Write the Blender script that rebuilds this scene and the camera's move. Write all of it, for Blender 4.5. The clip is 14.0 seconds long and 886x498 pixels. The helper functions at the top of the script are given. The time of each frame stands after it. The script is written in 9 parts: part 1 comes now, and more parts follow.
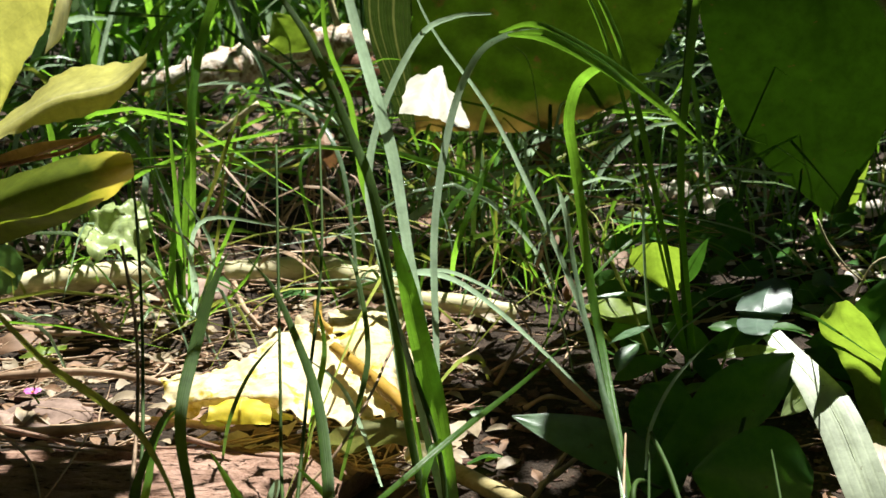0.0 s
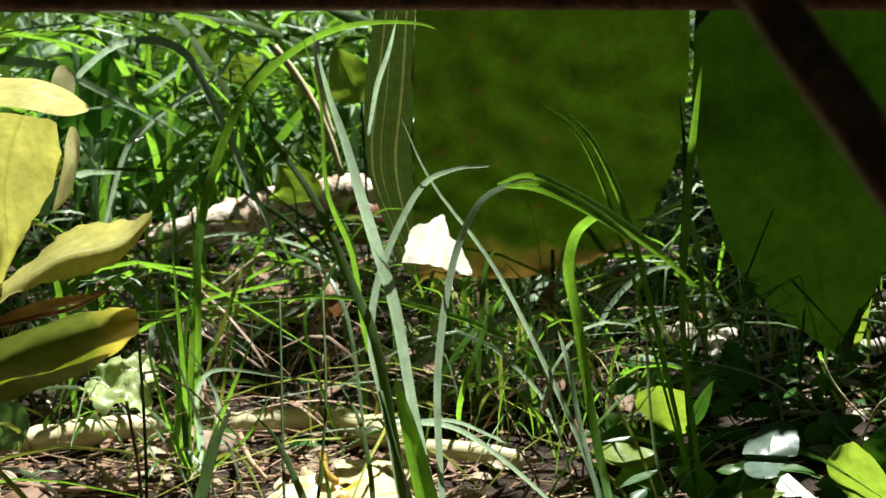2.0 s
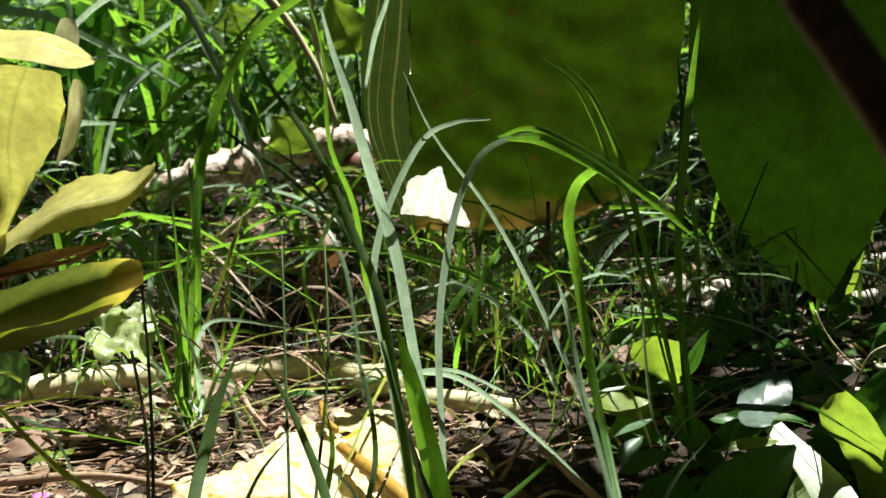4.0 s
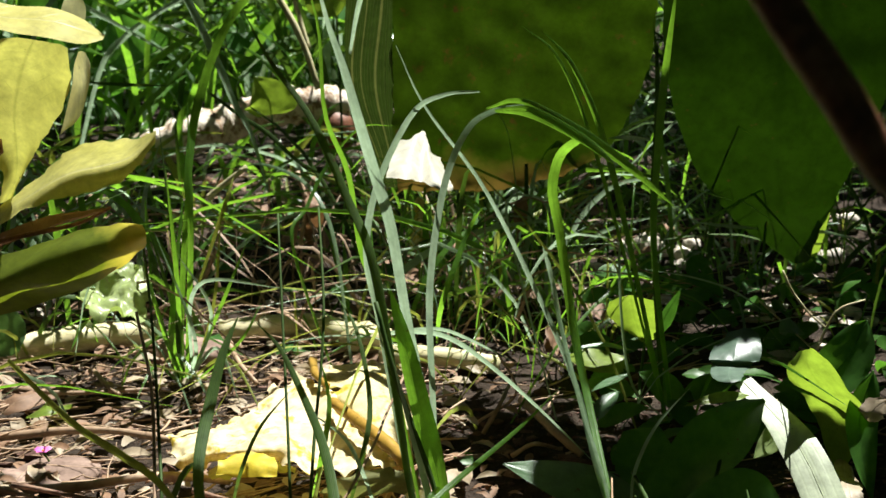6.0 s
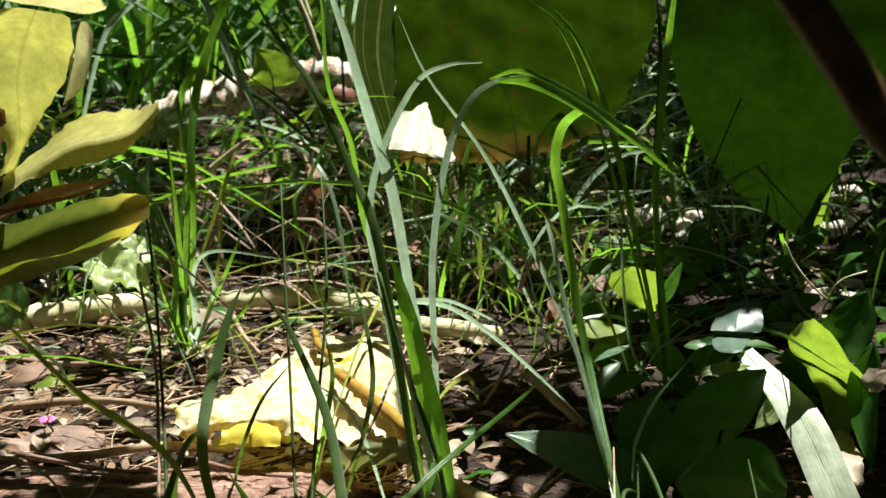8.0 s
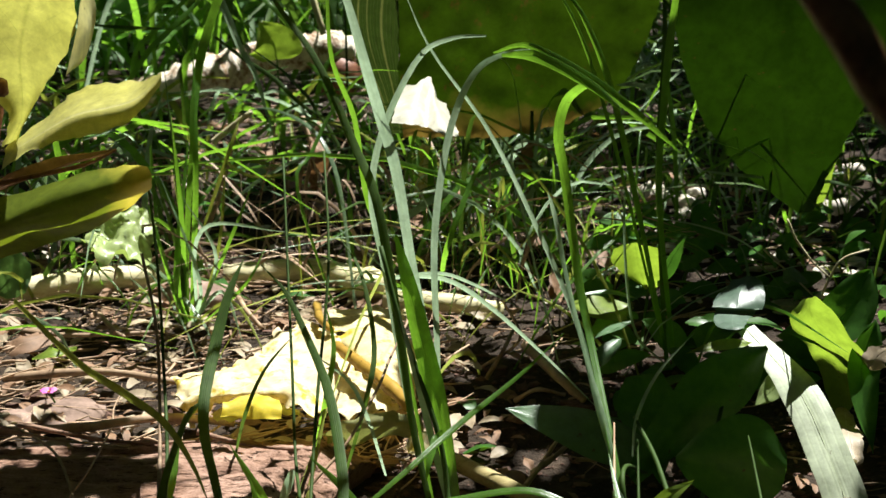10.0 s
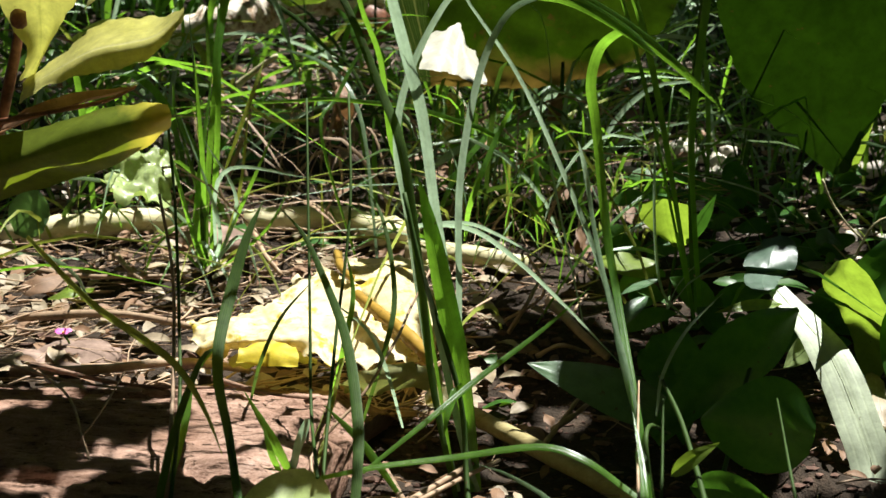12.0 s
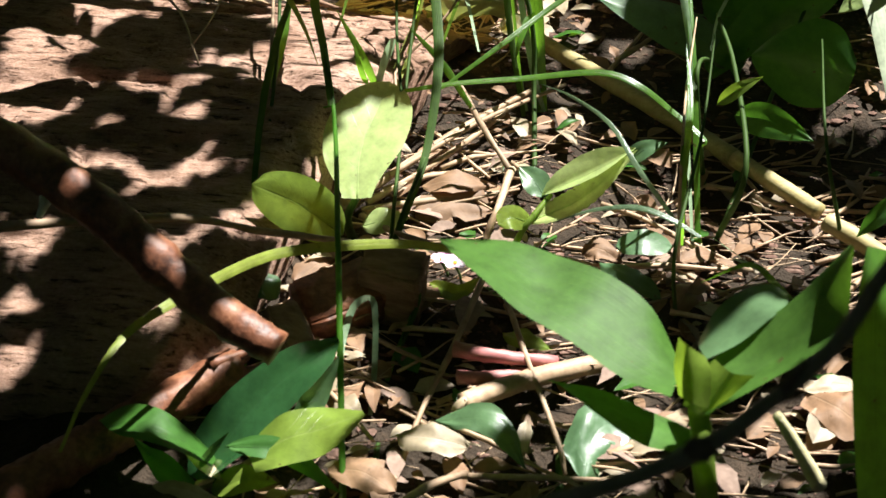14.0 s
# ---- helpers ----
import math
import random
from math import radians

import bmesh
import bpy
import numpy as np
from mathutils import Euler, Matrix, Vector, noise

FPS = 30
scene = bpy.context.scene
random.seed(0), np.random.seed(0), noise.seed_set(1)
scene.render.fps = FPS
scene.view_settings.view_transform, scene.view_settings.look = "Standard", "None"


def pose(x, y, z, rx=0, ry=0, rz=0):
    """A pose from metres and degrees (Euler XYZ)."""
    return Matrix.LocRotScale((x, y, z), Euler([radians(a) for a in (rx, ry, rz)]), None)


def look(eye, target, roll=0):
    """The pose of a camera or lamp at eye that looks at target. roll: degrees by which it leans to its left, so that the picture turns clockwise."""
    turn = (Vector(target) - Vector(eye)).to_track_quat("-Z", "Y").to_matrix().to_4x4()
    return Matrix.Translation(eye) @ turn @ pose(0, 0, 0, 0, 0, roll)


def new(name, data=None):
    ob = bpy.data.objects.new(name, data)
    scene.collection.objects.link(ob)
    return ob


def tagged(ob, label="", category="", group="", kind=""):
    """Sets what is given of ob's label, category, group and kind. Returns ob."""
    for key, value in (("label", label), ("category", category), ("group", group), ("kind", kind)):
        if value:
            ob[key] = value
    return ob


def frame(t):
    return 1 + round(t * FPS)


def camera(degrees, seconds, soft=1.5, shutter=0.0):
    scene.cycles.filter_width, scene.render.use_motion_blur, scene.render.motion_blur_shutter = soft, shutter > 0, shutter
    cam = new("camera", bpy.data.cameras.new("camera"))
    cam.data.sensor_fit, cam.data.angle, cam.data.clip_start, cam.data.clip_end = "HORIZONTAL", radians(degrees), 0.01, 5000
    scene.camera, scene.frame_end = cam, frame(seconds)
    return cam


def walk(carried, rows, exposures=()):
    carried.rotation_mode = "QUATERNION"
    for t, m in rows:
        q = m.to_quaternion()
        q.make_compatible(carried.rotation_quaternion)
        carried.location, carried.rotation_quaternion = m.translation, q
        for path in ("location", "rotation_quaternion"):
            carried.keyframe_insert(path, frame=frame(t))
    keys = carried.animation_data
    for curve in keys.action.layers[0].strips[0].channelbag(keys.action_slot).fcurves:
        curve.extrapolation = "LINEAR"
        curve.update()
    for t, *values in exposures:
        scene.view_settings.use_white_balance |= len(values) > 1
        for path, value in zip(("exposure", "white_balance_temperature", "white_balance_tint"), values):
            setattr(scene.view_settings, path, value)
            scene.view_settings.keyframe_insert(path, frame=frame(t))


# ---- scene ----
cam = camera(35.503, 14.0, soft=1.5)
PATH = [
    (0.0, look((0.0143, 0.0351, 0.3245), (-0.0102, 0.9789, -0.0051), -0.377)),
    (0.5, look((0.0151, 0.0337, 0.3262), (-0.0114, 0.9906, 0.0368), -0.724)),
    (1.0, look((0.0157, 0.0324, 0.3294), (-0.0116, 1.0016, 0.0851), -1.131)),
    (1.5, look((0.0173, 0.0319, 0.3294), (-0.0119, 1.0060, 0.1051), -1.423)),
    (2.0, look((0.0172, 0.0317, 0.3290), (-0.0125, 1.0041, 0.0977), -1.569)),
    (2.5, look((0.0175, 0.0319, 0.3287), (-0.0129, 1.0022, 0.0886), -1.567)),
    (3.0, look((0.0172, 0.0322, 0.3283), (-0.0132, 1.0003, 0.0798), -1.551)),
    (5.5, look((0.0029, 0.0018, 0.3426), (0.0008, 0.9583, 0.0509), -0.996)),
    (6.0, look((0.0025, -0.0040, 0.3453), (0.0032, 0.9503, 0.0465), -0.964)),
    (6.5, look((0.0031, -0.0062, 0.3450), (0.0034, 0.9469, 0.0422), -0.948)),
    (7.0, look((0.0042, -0.0060, 0.3443), (0.0024, 0.9457, 0.0373), -0.998)),
    (7.5, look((0.0028, -0.0061, 0.3445), (0.0020, 0.9440, 0.0325), -0.997)),
    (8.0, look((0.0020, -0.0056, 0.3443), (0.0012, 0.9428, 0.0275), -0.965)),
    (10.5, look((0.0018, -0.0050, 0.3428), (-0.0014, 0.9369, 0.0070), -0.286)),
    (11.0, look((-0.0001, 0.0000, 0.3401), (-0.0045, 0.9416, 0.0032), -0.007)),
    (11.5, look((-0.0001, 0.0052, 0.3387), (-0.0083, 0.9459, -0.0005), 0.310)),
    (12.0, look((0.0016, 0.0099, 0.3345), (-0.0178, 0.9414, -0.0288), 0.779)),
    (12.5, look((-0.0045, 0.0113, 0.3352), (-0.0322, 0.9127, -0.0970), 1.529)),
    (13.0, look((-0.0105, 0.0097, 0.3328), (-0.0525, 0.8704, -0.1746), 2.075)),
    (13.5, look((-0.0099, -0.0132, 0.3316), (-0.0668, 0.8202, -0.2180), 2.431)),
    (14.0, look((0.0052, -0.0485, 0.3608), (-0.0560, 0.7535, -0.2333), 1.934)),
]
cam.data.dof.use_dof = True
cam.data.dof.focus_distance, cam.data.dof.aperture_fstop = 0.68, 30.0
walk(cam, PATH, exposures=[(0.0, 1.33), (1.0, 1.31), (3.0, 1.31), (5.5, 1.2), (8.0, 1.2), (10.5, 1.26), (12.0, 1.22), (12.5, 1.16), (13.0, 1.07), (13.5, 0.92), (14.0, 1.66)])

# ---- light: a high sun, through leaves; clear sky
SUN_TO = Vector((0.28, 0.34, 0.90)).normalized()
world = bpy.data.worlds.new("world")
scene.world = world
world.use_nodes = True
wn = world.node_tree.nodes
sky = wn.new("ShaderNodeTexSky")
sky.sky_type = "NISHITA"
sky.sun_disc = False
sky.sun_elevation = math.asin(SUN_TO.z)
sky.sun_rotation = math.atan2(SUN_TO.x, SUN_TO.y)
wn["Background"].inputs[1].default_value = 0.0148
world.node_tree.links.new(sky.outputs[0], wn["Background"].inputs[0])
sun_data = bpy.data.lights.new("sun", "SUN")
sun_data.energy, sun_data.angle, sun_data.color = 5.0, radians(0.53), (1.0, 0.992, 0.95)
sun = new("sun", sun_data)
sun.matrix_world = look(SUN_TO * 5, (0, 0, 0))


# ---- materials
def mat_base(name):
    m = bpy.data.materials.new(name)
    m.use_nodes = True
    nt = m.node_tree
    return m, nt, nt.nodes, nt.links, nt.nodes["Principled BSDF"], nt.nodes["Material Output"]


def ramp(nodes, stops):
    r = nodes.new("ShaderNodeValToRGB")
    e = r.color_ramp.elements
    while len(e) < len(stops):
        e.new(0.5)
    for el, (p, c) in zip(e, stops):
        el.position, el.color = p, (*c, 1)
    return r


def noise_tex(nodes, links, scale, detail=4, coords=None, rough=0.55):
    n = nodes.new("ShaderNodeTexNoise")
    n.inputs["Scale"].default_value, n.inputs["Detail"].default_value = scale, detail
    n.inputs["Roughness"].default_value = rough
    if coords is not None:
        links.new(coords, n.inputs["Vector"])
    return n


def mixc(nodes, links, a, b, fac, mode="MIX"):
    x = nodes.new("ShaderNodeMix")
    x.data_type, x.blend_type = "RGBA", mode
    for sock, v in ((x.inputs[6], a), (x.inputs[7], b), (x.inputs[0], fac)):
        if hasattr(v, "links"):
            links.new(v, sock)
        elif isinstance(v, (tuple, list)):
            sock.default_value = (*v, 1)
        else:
            sock.default_value = v
    return x.outputs[2]


def math_node(nodes, links, op, a, b=0.0):
    x = nodes.new("ShaderNodeMath")
    x.operation = op
    for sock, v in ((x.inputs[0], a), (x.inputs[1], b)):
        if hasattr(v, "links"):
            links.new(v, sock)
        else:
            sock.default_value = v
    return x.outputs[0]


def leaf_mat(name, col, col2, vein, trans, trans_amount=0.45, rough=0.38, spec=0.5, veins=7.0, spots=None, spot_from=0.62, parallel=False, vein_amount=0.35, dry_lit_tip=None, dry_lit_from=1.1):
    """A thin leaf: gloss on top, light shining through, veins along its own grid."""
    m, nt, nodes, links, bsdf, out = mat_base(name)
    uv = nodes.new("ShaderNodeUVMap")
    sep = nodes.new("ShaderNodeSeparateXYZ")
    links.new(uv.outputs[0], sep.inputs[0])
    u, v = sep.outputs[0], sep.outputs[1]
    off = math_node(nodes, links, "ABSOLUTE", math_node(nodes, links, "SUBTRACT", u, 0.5))
    if parallel:
        f = math_node(nodes, links, "FRACT", math_node(nodes, links, "MULTIPLY", u, veins))
    else:
        f = math_node(nodes, links, "FRACT", math_node(nodes, links, "MULTIPLY", math_node(nodes, links, "SUBTRACT", v, math_node(nodes, links, "MULTIPLY", off, 0.55)), veins))
    near = math_node(nodes, links, "ABSOLUTE", math_node(nodes, links, "SUBTRACT", f, 0.5))
    side = nodes.new("ShaderNodeMapRange")
    side.inputs[1].default_value, side.inputs[2].default_value = 0.47 if not parallel else 0.3, 0.5
    links.new(near, side.inputs[0])
    mid = nodes.new("ShaderNodeMapRange")
    mid.inputs[1].default_value, mid.inputs[2].default_value = 0.03 if not parallel else 0.06, 0.0
    links.new(off, mid.inputs[0])
    vn = math_node(nodes, links, "MAXIMUM", math_node(nodes, links, "MULTIPLY", side.outputs[0], 0.55), mid.outputs[0])
    tc = nodes.new("ShaderNodeTexCoord")
    n1 = noise_tex(nodes, links, 35, 5, tc.outputs["Object"])
    n2 = noise_tex(nodes, links, 420, 3, tc.outputs["Object"])
    info = nodes.new("ShaderNodeObjectInfo")
    geo = nodes.new("ShaderNodeNewGeometry")
    vary = math_node(nodes, links, "MULTIPLY", math_node(nodes, links, "ADD", info.outputs["Random"], geo.outputs["Random Per Island"]), 0.5)
    base = mixc(nodes, links, col, col2, n1.outputs[0])
    base = mixc(nodes, links, base, mixc(nodes, links, col, (col2[0] * 1.25, col2[1] * 1.05, col2[2] * 0.8), vary), 0.4)
    base = mixc(nodes, links, base, vein, math_node(nodes, links, "MULTIPLY", vn, vein_amount))
    tcol = mixc(nodes, links, trans, (trans[0] * 0.55, trans[1] * 0.6, trans[2] * 0.5), n1.outputs[0])
    tcol = mixc(nodes, links, tcol, (trans[0] * 0.4, trans[1] * 0.45, trans[2] * 0.3), math_node(nodes, links, "MULTIPLY", vn, vein_amount))
    if spots:
        n3 = noise_tex(nodes, links, 60, 6, tc.outputs["Object"], 0.7)
        s = nodes.new("ShaderNodeMapRange")
        s.inputs[1].default_value, s.inputs[2].default_value = spot_from, spot_from + 0.08
        links.new(n3.outputs[0], s.inputs[0])
        base = mixc(nodes, links, base, spots, s.outputs[0])
        tcol = mixc(nodes, links, tcol, (spots[0] * 0.6, spots[1] * 0.6, spots[2] * 0.6), s.outputs[0])
    n4 = noise_tex(nodes, links, 130, 7, tc.outputs["Object"], 0.7)
    mott = nodes.new("ShaderNodeMapRange")
    mott.inputs[1].default_value, mott.inputs[2].default_value, mott.inputs[3].default_value, mott.inputs[4].default_value = 0.3, 0.7, 0.72, 1.22
    links.new(n4.outputs[0], mott.inputs[0])
    base = mixc(nodes, links, base, mott.outputs[0], 1.0, "MULTIPLY")
    tcol = mixc(nodes, links, tcol, mott.outputs[0], 1.0, "MULTIPLY")
    n5 = noise_tex(nodes, links, 240, 2, tc.outputs["Object"], 0.5)
    dots = nodes.new("ShaderNodeMapRange")
    dots.inputs[1].default_value, dots.inputs[2].default_value, dots.inputs[4].default_value = 0.72, 0.77, 0.7
    links.new(n5.outputs[0], dots.inputs[0])
    base = mixc(nodes, links, base, (0.1, 0.06, 0.025), dots.outputs[0])
    tcol = mixc(nodes, links, tcol, (0.08, 0.04, 0.01), dots.outputs[0])
    # Tip tint: a dried tip, and on one leaf a painted sunlit tip
    if dry_lit_tip:
        d = nodes.new("ShaderNodeMapRange")
        d.inputs[1].default_value, d.inputs[2].default_value = dry_lit_from, dry_lit_from + 0.2
        links.new(math_node(nodes, links, "ADD", v, math_node(nodes, links, "MULTIPLY", n1.outputs[0], 0.5)), d.inputs[0])
        base = mixc(nodes, links, base, dry_lit_tip, d.outputs[0])
        tcol = mixc(nodes, links, tcol, (dry_lit_tip[0] * 1.3, dry_lit_tip[1] * 1.2, dry_lit_tip[2]), d.outputs[0])
    links.new(base, bsdf.inputs["Base Color"])
    bsdf.inputs["Roughness"].default_value = rough
    bsdf.inputs["Specular IOR Level"].default_value = spec
    bump = nodes.new("ShaderNodeBump")
    bump.inputs["Strength"].default_value, bump.inputs["Distance"].default_value = 0.35, 0.0006
    links.new(math_node(nodes, links, "SUBTRACT", math_node(nodes, links, "ADD", n1.outputs[0], math_node(nodes, links, "MULTIPLY", n2.outputs[0], 0.3)), math_node(nodes, links, "MULTIPLY", vn, vein_amount * 1.5)), bump.inputs["Height"])
    links.new(bump.outputs[0], bsdf.inputs["Normal"])
    tr = nodes.new("ShaderNodeBsdfTranslucent")
    links.new(tcol, tr.inputs[0])
    links.new(bump.outputs[0], tr.inputs[1])
    mix = nodes.new("ShaderNodeMixShader")
    mix.inputs[0].default_value = trans_amount
    links.new(bsdf.outputs[0], mix.inputs[1])
    links.new(tr.outputs[0], mix.inputs[2])
    links.new(mix.outputs[0], out.inputs[0])
    return m


def rough_mat(name, stops, scale=30, stretch=(1, 1, 1), fine=300, rough=0.85, bump=0.6, dist=0.002, spec=0.3, vary=0.25):
    """Wood, soil, bark, straw: a stretched grain, finer grain over it and relief."""
    m, nt, nodes, links, bsdf, out = mat_base(name)
    tc = nodes.new("ShaderNodeTexCoord")
    mp = nodes.new("ShaderNodeMapping")
    mp.inputs["Scale"].default_value = stretch
    links.new(tc.outputs["Object"], mp.inputs[0])
    n1 = noise_tex(nodes, links, scale, 6, mp.outputs[0], 0.65)
    n2 = noise_tex(nodes, links, fine, 4, mp.outputs[0], 0.6)
    r = ramp(nodes, stops)
    f = math_node(nodes, links, "ADD", math_node(nodes, links, "MULTIPLY", n1.outputs[0], 0.7), math_node(nodes, links, "MULTIPLY", n2.outputs[0], 0.3))
    links.new(f, r.inputs[0])
    info = nodes.new("ShaderNodeObjectInfo")
    geo = nodes.new("ShaderNodeNewGeometry")
    rnd = math_node(nodes, links, "MULTIPLY", math_node(nodes, links, "ADD", info.outputs["Random"], geo.outputs["Random Per Island"]), 0.5)
    hsv = nodes.new("ShaderNodeHueSaturation")
    links.new(r.outputs[0], hsv.inputs["Color"])
    links.new(math_node(nodes, links, "ADD", math_node(nodes, links, "MULTIPLY", rnd, 2 * vary), 1 - vary), hsv.inputs["Value"])
    links.new(hsv.outputs[0], bsdf.inputs["Base Color"])
    bsdf.inputs["Roughness"].default_value = rough
    bsdf.inputs["Specular IOR Level"].default_value = spec
    b = nodes.new("ShaderNodeBump")
    b.inputs["Strength"].default_value, b.inputs["Distance"].default_value = bump, dist
    links.new(f, b.inputs["Height"])
    links.new(b.outputs[0], bsdf.inputs["Normal"])
    return m


GRASS = leaf_mat("grass_green", (0.05, 0.155, 0.017), (0.088, 0.225, 0.03), (0.12, 0.26, 0.05), (0.31, 0.63, 0.045), 0.54, 0.3, 0.8, 5, parallel=True)
# Pale blue-green carries sky sheen and sun highlights in the colour
GRASS_SHEEN = leaf_mat("grass_sky_sheen", (0.14, 0.25, 0.14), (0.22, 0.35, 0.21), (0.32, 0.44, 0.3), (0.56, 0.74, 0.5), 0.54, 0.26, 0.9, 5, parallel=True)
GRASS_YELLOW = leaf_mat("grass_yellowing", (0.2, 0.27, 0.04), (0.3, 0.36, 0.07), (0.4, 0.42, 0.15), (0.5, 0.55, 0.08), 0.4, 0.4, 0.4, 5, parallel=True)
# Stalk green, also mixed into the grass fields to darken them as shade
STALK = leaf_mat("grass_stalk_shade", (0.035, 0.08, 0.014), (0.058, 0.115, 0.024), (0.075, 0.125, 0.035), (0.13, 0.24, 0.025), 0.32, 0.6, 0.25, 3, parallel=True)
LEAF = leaf_mat("leaf_green", (0.04, 0.125, 0.028), (0.065, 0.18, 0.042), (0.1, 0.22, 0.08), (0.16, 0.42, 0.04), 0.38, 0.45, 0.3, 9)
LEAF_PALE = leaf_mat("leaf_pale_green", (0.28, 0.4, 0.15), (0.4, 0.52, 0.23), (0.5, 0.6, 0.34), (0.5, 0.66, 0.14), 0.38, 0.36, 0.6, 8)
LEAF_SMOOTH = leaf_mat("leaf_smooth_green", (0.04, 0.12, 0.02), (0.075, 0.175, 0.032), (0.12, 0.23, 0.06), (0.19, 0.4, 0.03), 0.42, 0.55, 0.25, 9, parallel=True, vein_amount=0.16)
LEAF_GLOW = leaf_mat("leaf_thin_pale", (0.42, 0.57, 0.21), (0.54, 0.68, 0.28), (0.56, 0.66, 0.36), (0.7, 0.86, 0.28), 0.5, 0.38, 0.5, 7, vein_amount=0.2)
# Near-white stands for full sun on the torn flap
LEAF_SUN_WHITE = leaf_mat("leaf_sun_white", (0.5, 0.53, 0.46), (0.62, 0.64, 0.57), (0.7, 0.72, 0.66), (0.42, 0.46, 0.34), 0.2, 0.3, 0.7, 7, vein_amount=0.15)
# Near-black, so the unseen blocking leaves throw little light back
LEAF_DARK = leaf_mat("leaf_light_blocking", (0.014, 0.035, 0.01), (0.025, 0.05, 0.014), (0.03, 0.06, 0.02), (0.04, 0.09, 0.01), 0.1, 0.6, 0.2, 7)
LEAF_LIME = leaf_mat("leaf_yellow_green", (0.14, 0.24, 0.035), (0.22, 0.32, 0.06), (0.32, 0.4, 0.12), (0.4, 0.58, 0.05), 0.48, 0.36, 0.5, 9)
# Yellowing leaf; noise mixes painted sun highlights into the darker yellow
LEAF_YELLOW = leaf_mat("leaf_turning_yellow_highlit", (0.46, 0.47, 0.07), (0.78, 0.75, 0.36), (0.8, 0.77, 0.45), (0.62, 0.6, 0.13), 0.46, 0.34, 0.6, 8, spots=(0.16, 0.09, 0.03), spot_from=0.68, vein_amount=0.5)
# Olive base paints the shaded part, yellow end the sunlit tip
LEAF_LIT_TIP = leaf_mat("leaf_olive_sunlit_tip", (0.07, 0.11, 0.012), (0.12, 0.165, 0.02), (0.18, 0.22, 0.05), (0.22, 0.28, 0.015), 0.42, 0.42, 0.4, 7, vein_amount=0.15, dry_lit_tip=(0.5, 0.45, 0.06), dry_lit_from=0.93)
# Cream leaf; on the rolled edge its paleness stands for sun glare
LEAF_IVORY = leaf_mat("leaf_ivory_glare", (0.62, 0.58, 0.36), (0.74, 0.7, 0.5), (0.8, 0.76, 0.6), (0.8, 0.78, 0.4), 0.35, 0.4, 0.4, 6, vein_amount=0.1)
LEAF_OLIVE = leaf_mat("leaf_olive_underside", (0.03, 0.075, 0.01), (0.075, 0.115, 0.016), (0.08, 0.13, 0.03), (0.063, 0.135, 0.003), 0.3, 0.5, 0.3, 6, spots=(0.17, 0.1, 0.02), spot_from=0.6, vein_amount=0.22, dry_lit_tip=(0.26, 0.18, 0.04), dry_lit_from=1.02)
LEAF_MARGIN = leaf_mat("leaf_bleached_margin", (0.05, 0.085, 0.02), (0.1, 0.145, 0.045), (0.34, 0.38, 0.22), (0.08, 0.14, 0.02), 0.34, 0.5, 0.3, 4, vein_amount=0.6, parallel=True)
LEAF_DEEP = leaf_mat("leaf_deep_green", (0.012, 0.04, 0.005), (0.024, 0.06, 0.007), (0.035, 0.075, 0.012), (0.027, 0.074, 0.002), 0.3, 0.5, 0.3, 6, vein_amount=0.25)
# Darker copy of the leaf green; the shade is in its colour
LEAF_SHADE = leaf_mat("leaf_green_shaded", (0.035, 0.12, 0.018), (0.06, 0.165, 0.028), (0.09, 0.19, 0.045), (0.16, 0.42, 0.03), 0.42, 0.4, 0.4, 8, vein_amount=0.12)
# Whitish green puts the sun glare on the strap into its colour
LEAF_STRAP = leaf_mat("leaf_glare_strap", (0.4, 0.5, 0.35), (0.58, 0.66, 0.52), (0.56, 0.64, 0.38), (0.45, 0.56, 0.22), 0.25, 0.3, 0.8, 5, parallel=True, vein_amount=0.3)
# Grey-green patches stand for the shine on the curled leaf
LEAF_SILVER = leaf_mat("leaf_painted_sheen", (0.05, 0.1, 0.065), (0.14, 0.21, 0.16), (0.2, 0.28, 0.21), (0.15, 0.28, 0.08), 0.25, 0.42, 0.6, 6, vein_amount=0.25)
LEAF_SHINE = leaf_mat("leaf_dark_glossy", (0.018, 0.07, 0.022), (0.03, 0.1, 0.035), (0.06, 0.14, 0.06), (0.1, 0.3, 0.04), 0.25, 0.26, 0.9, 8, vein_amount=0.15)
# Dark and barely translucent, so the unseen crown only shades
LEAF_CANOPY = leaf_mat("leaf_shade_crown", (0.02, 0.055, 0.012), (0.03, 0.075, 0.018), (0.04, 0.08, 0.02), (0.1, 0.25, 0.02), 0.06, 0.5, 0.3, 7)
LEAF_GLOSS = leaf_mat("leaf_glossy", (0.06, 0.14, 0.065), (0.1, 0.19, 0.095), (0.13, 0.23, 0.11), (0.2, 0.4, 0.08), 0.3, 0.36, 0.6, 9, vein_amount=0.1)
LEAF_DRY_YELLOW = leaf_mat("dry_yellow_leaf", (0.8, 0.7, 0.27), (0.92, 0.88, 0.68), (0.74, 0.58, 0.16), (0.95, 0.78, 0.2), 0.36, 0.5, 0.4, 6, spots=(0.72, 0.54, 0.06), spot_from=0.54, vein_amount=0.6)
# Gold that imitates sun shining through the leaf edge
LEAF_GOLD = leaf_mat("leaf_backlit_gold", (0.56, 0.46, 0.025), (0.7, 0.6, 0.05), (0.5, 0.38, 0.03), (0.7, 0.56, 0.03), 0.35, 0.5, 0.4, 6, vein_amount=0.4)
LEAF_OCHRE = leaf_mat("ochre_leaf_stalk", (0.28, 0.17, 0.025), (0.44, 0.29, 0.05), (0.4, 0.26, 0.05), (0.45, 0.28, 0.03), 0.2, 0.5, 0.3, 5, parallel=True)
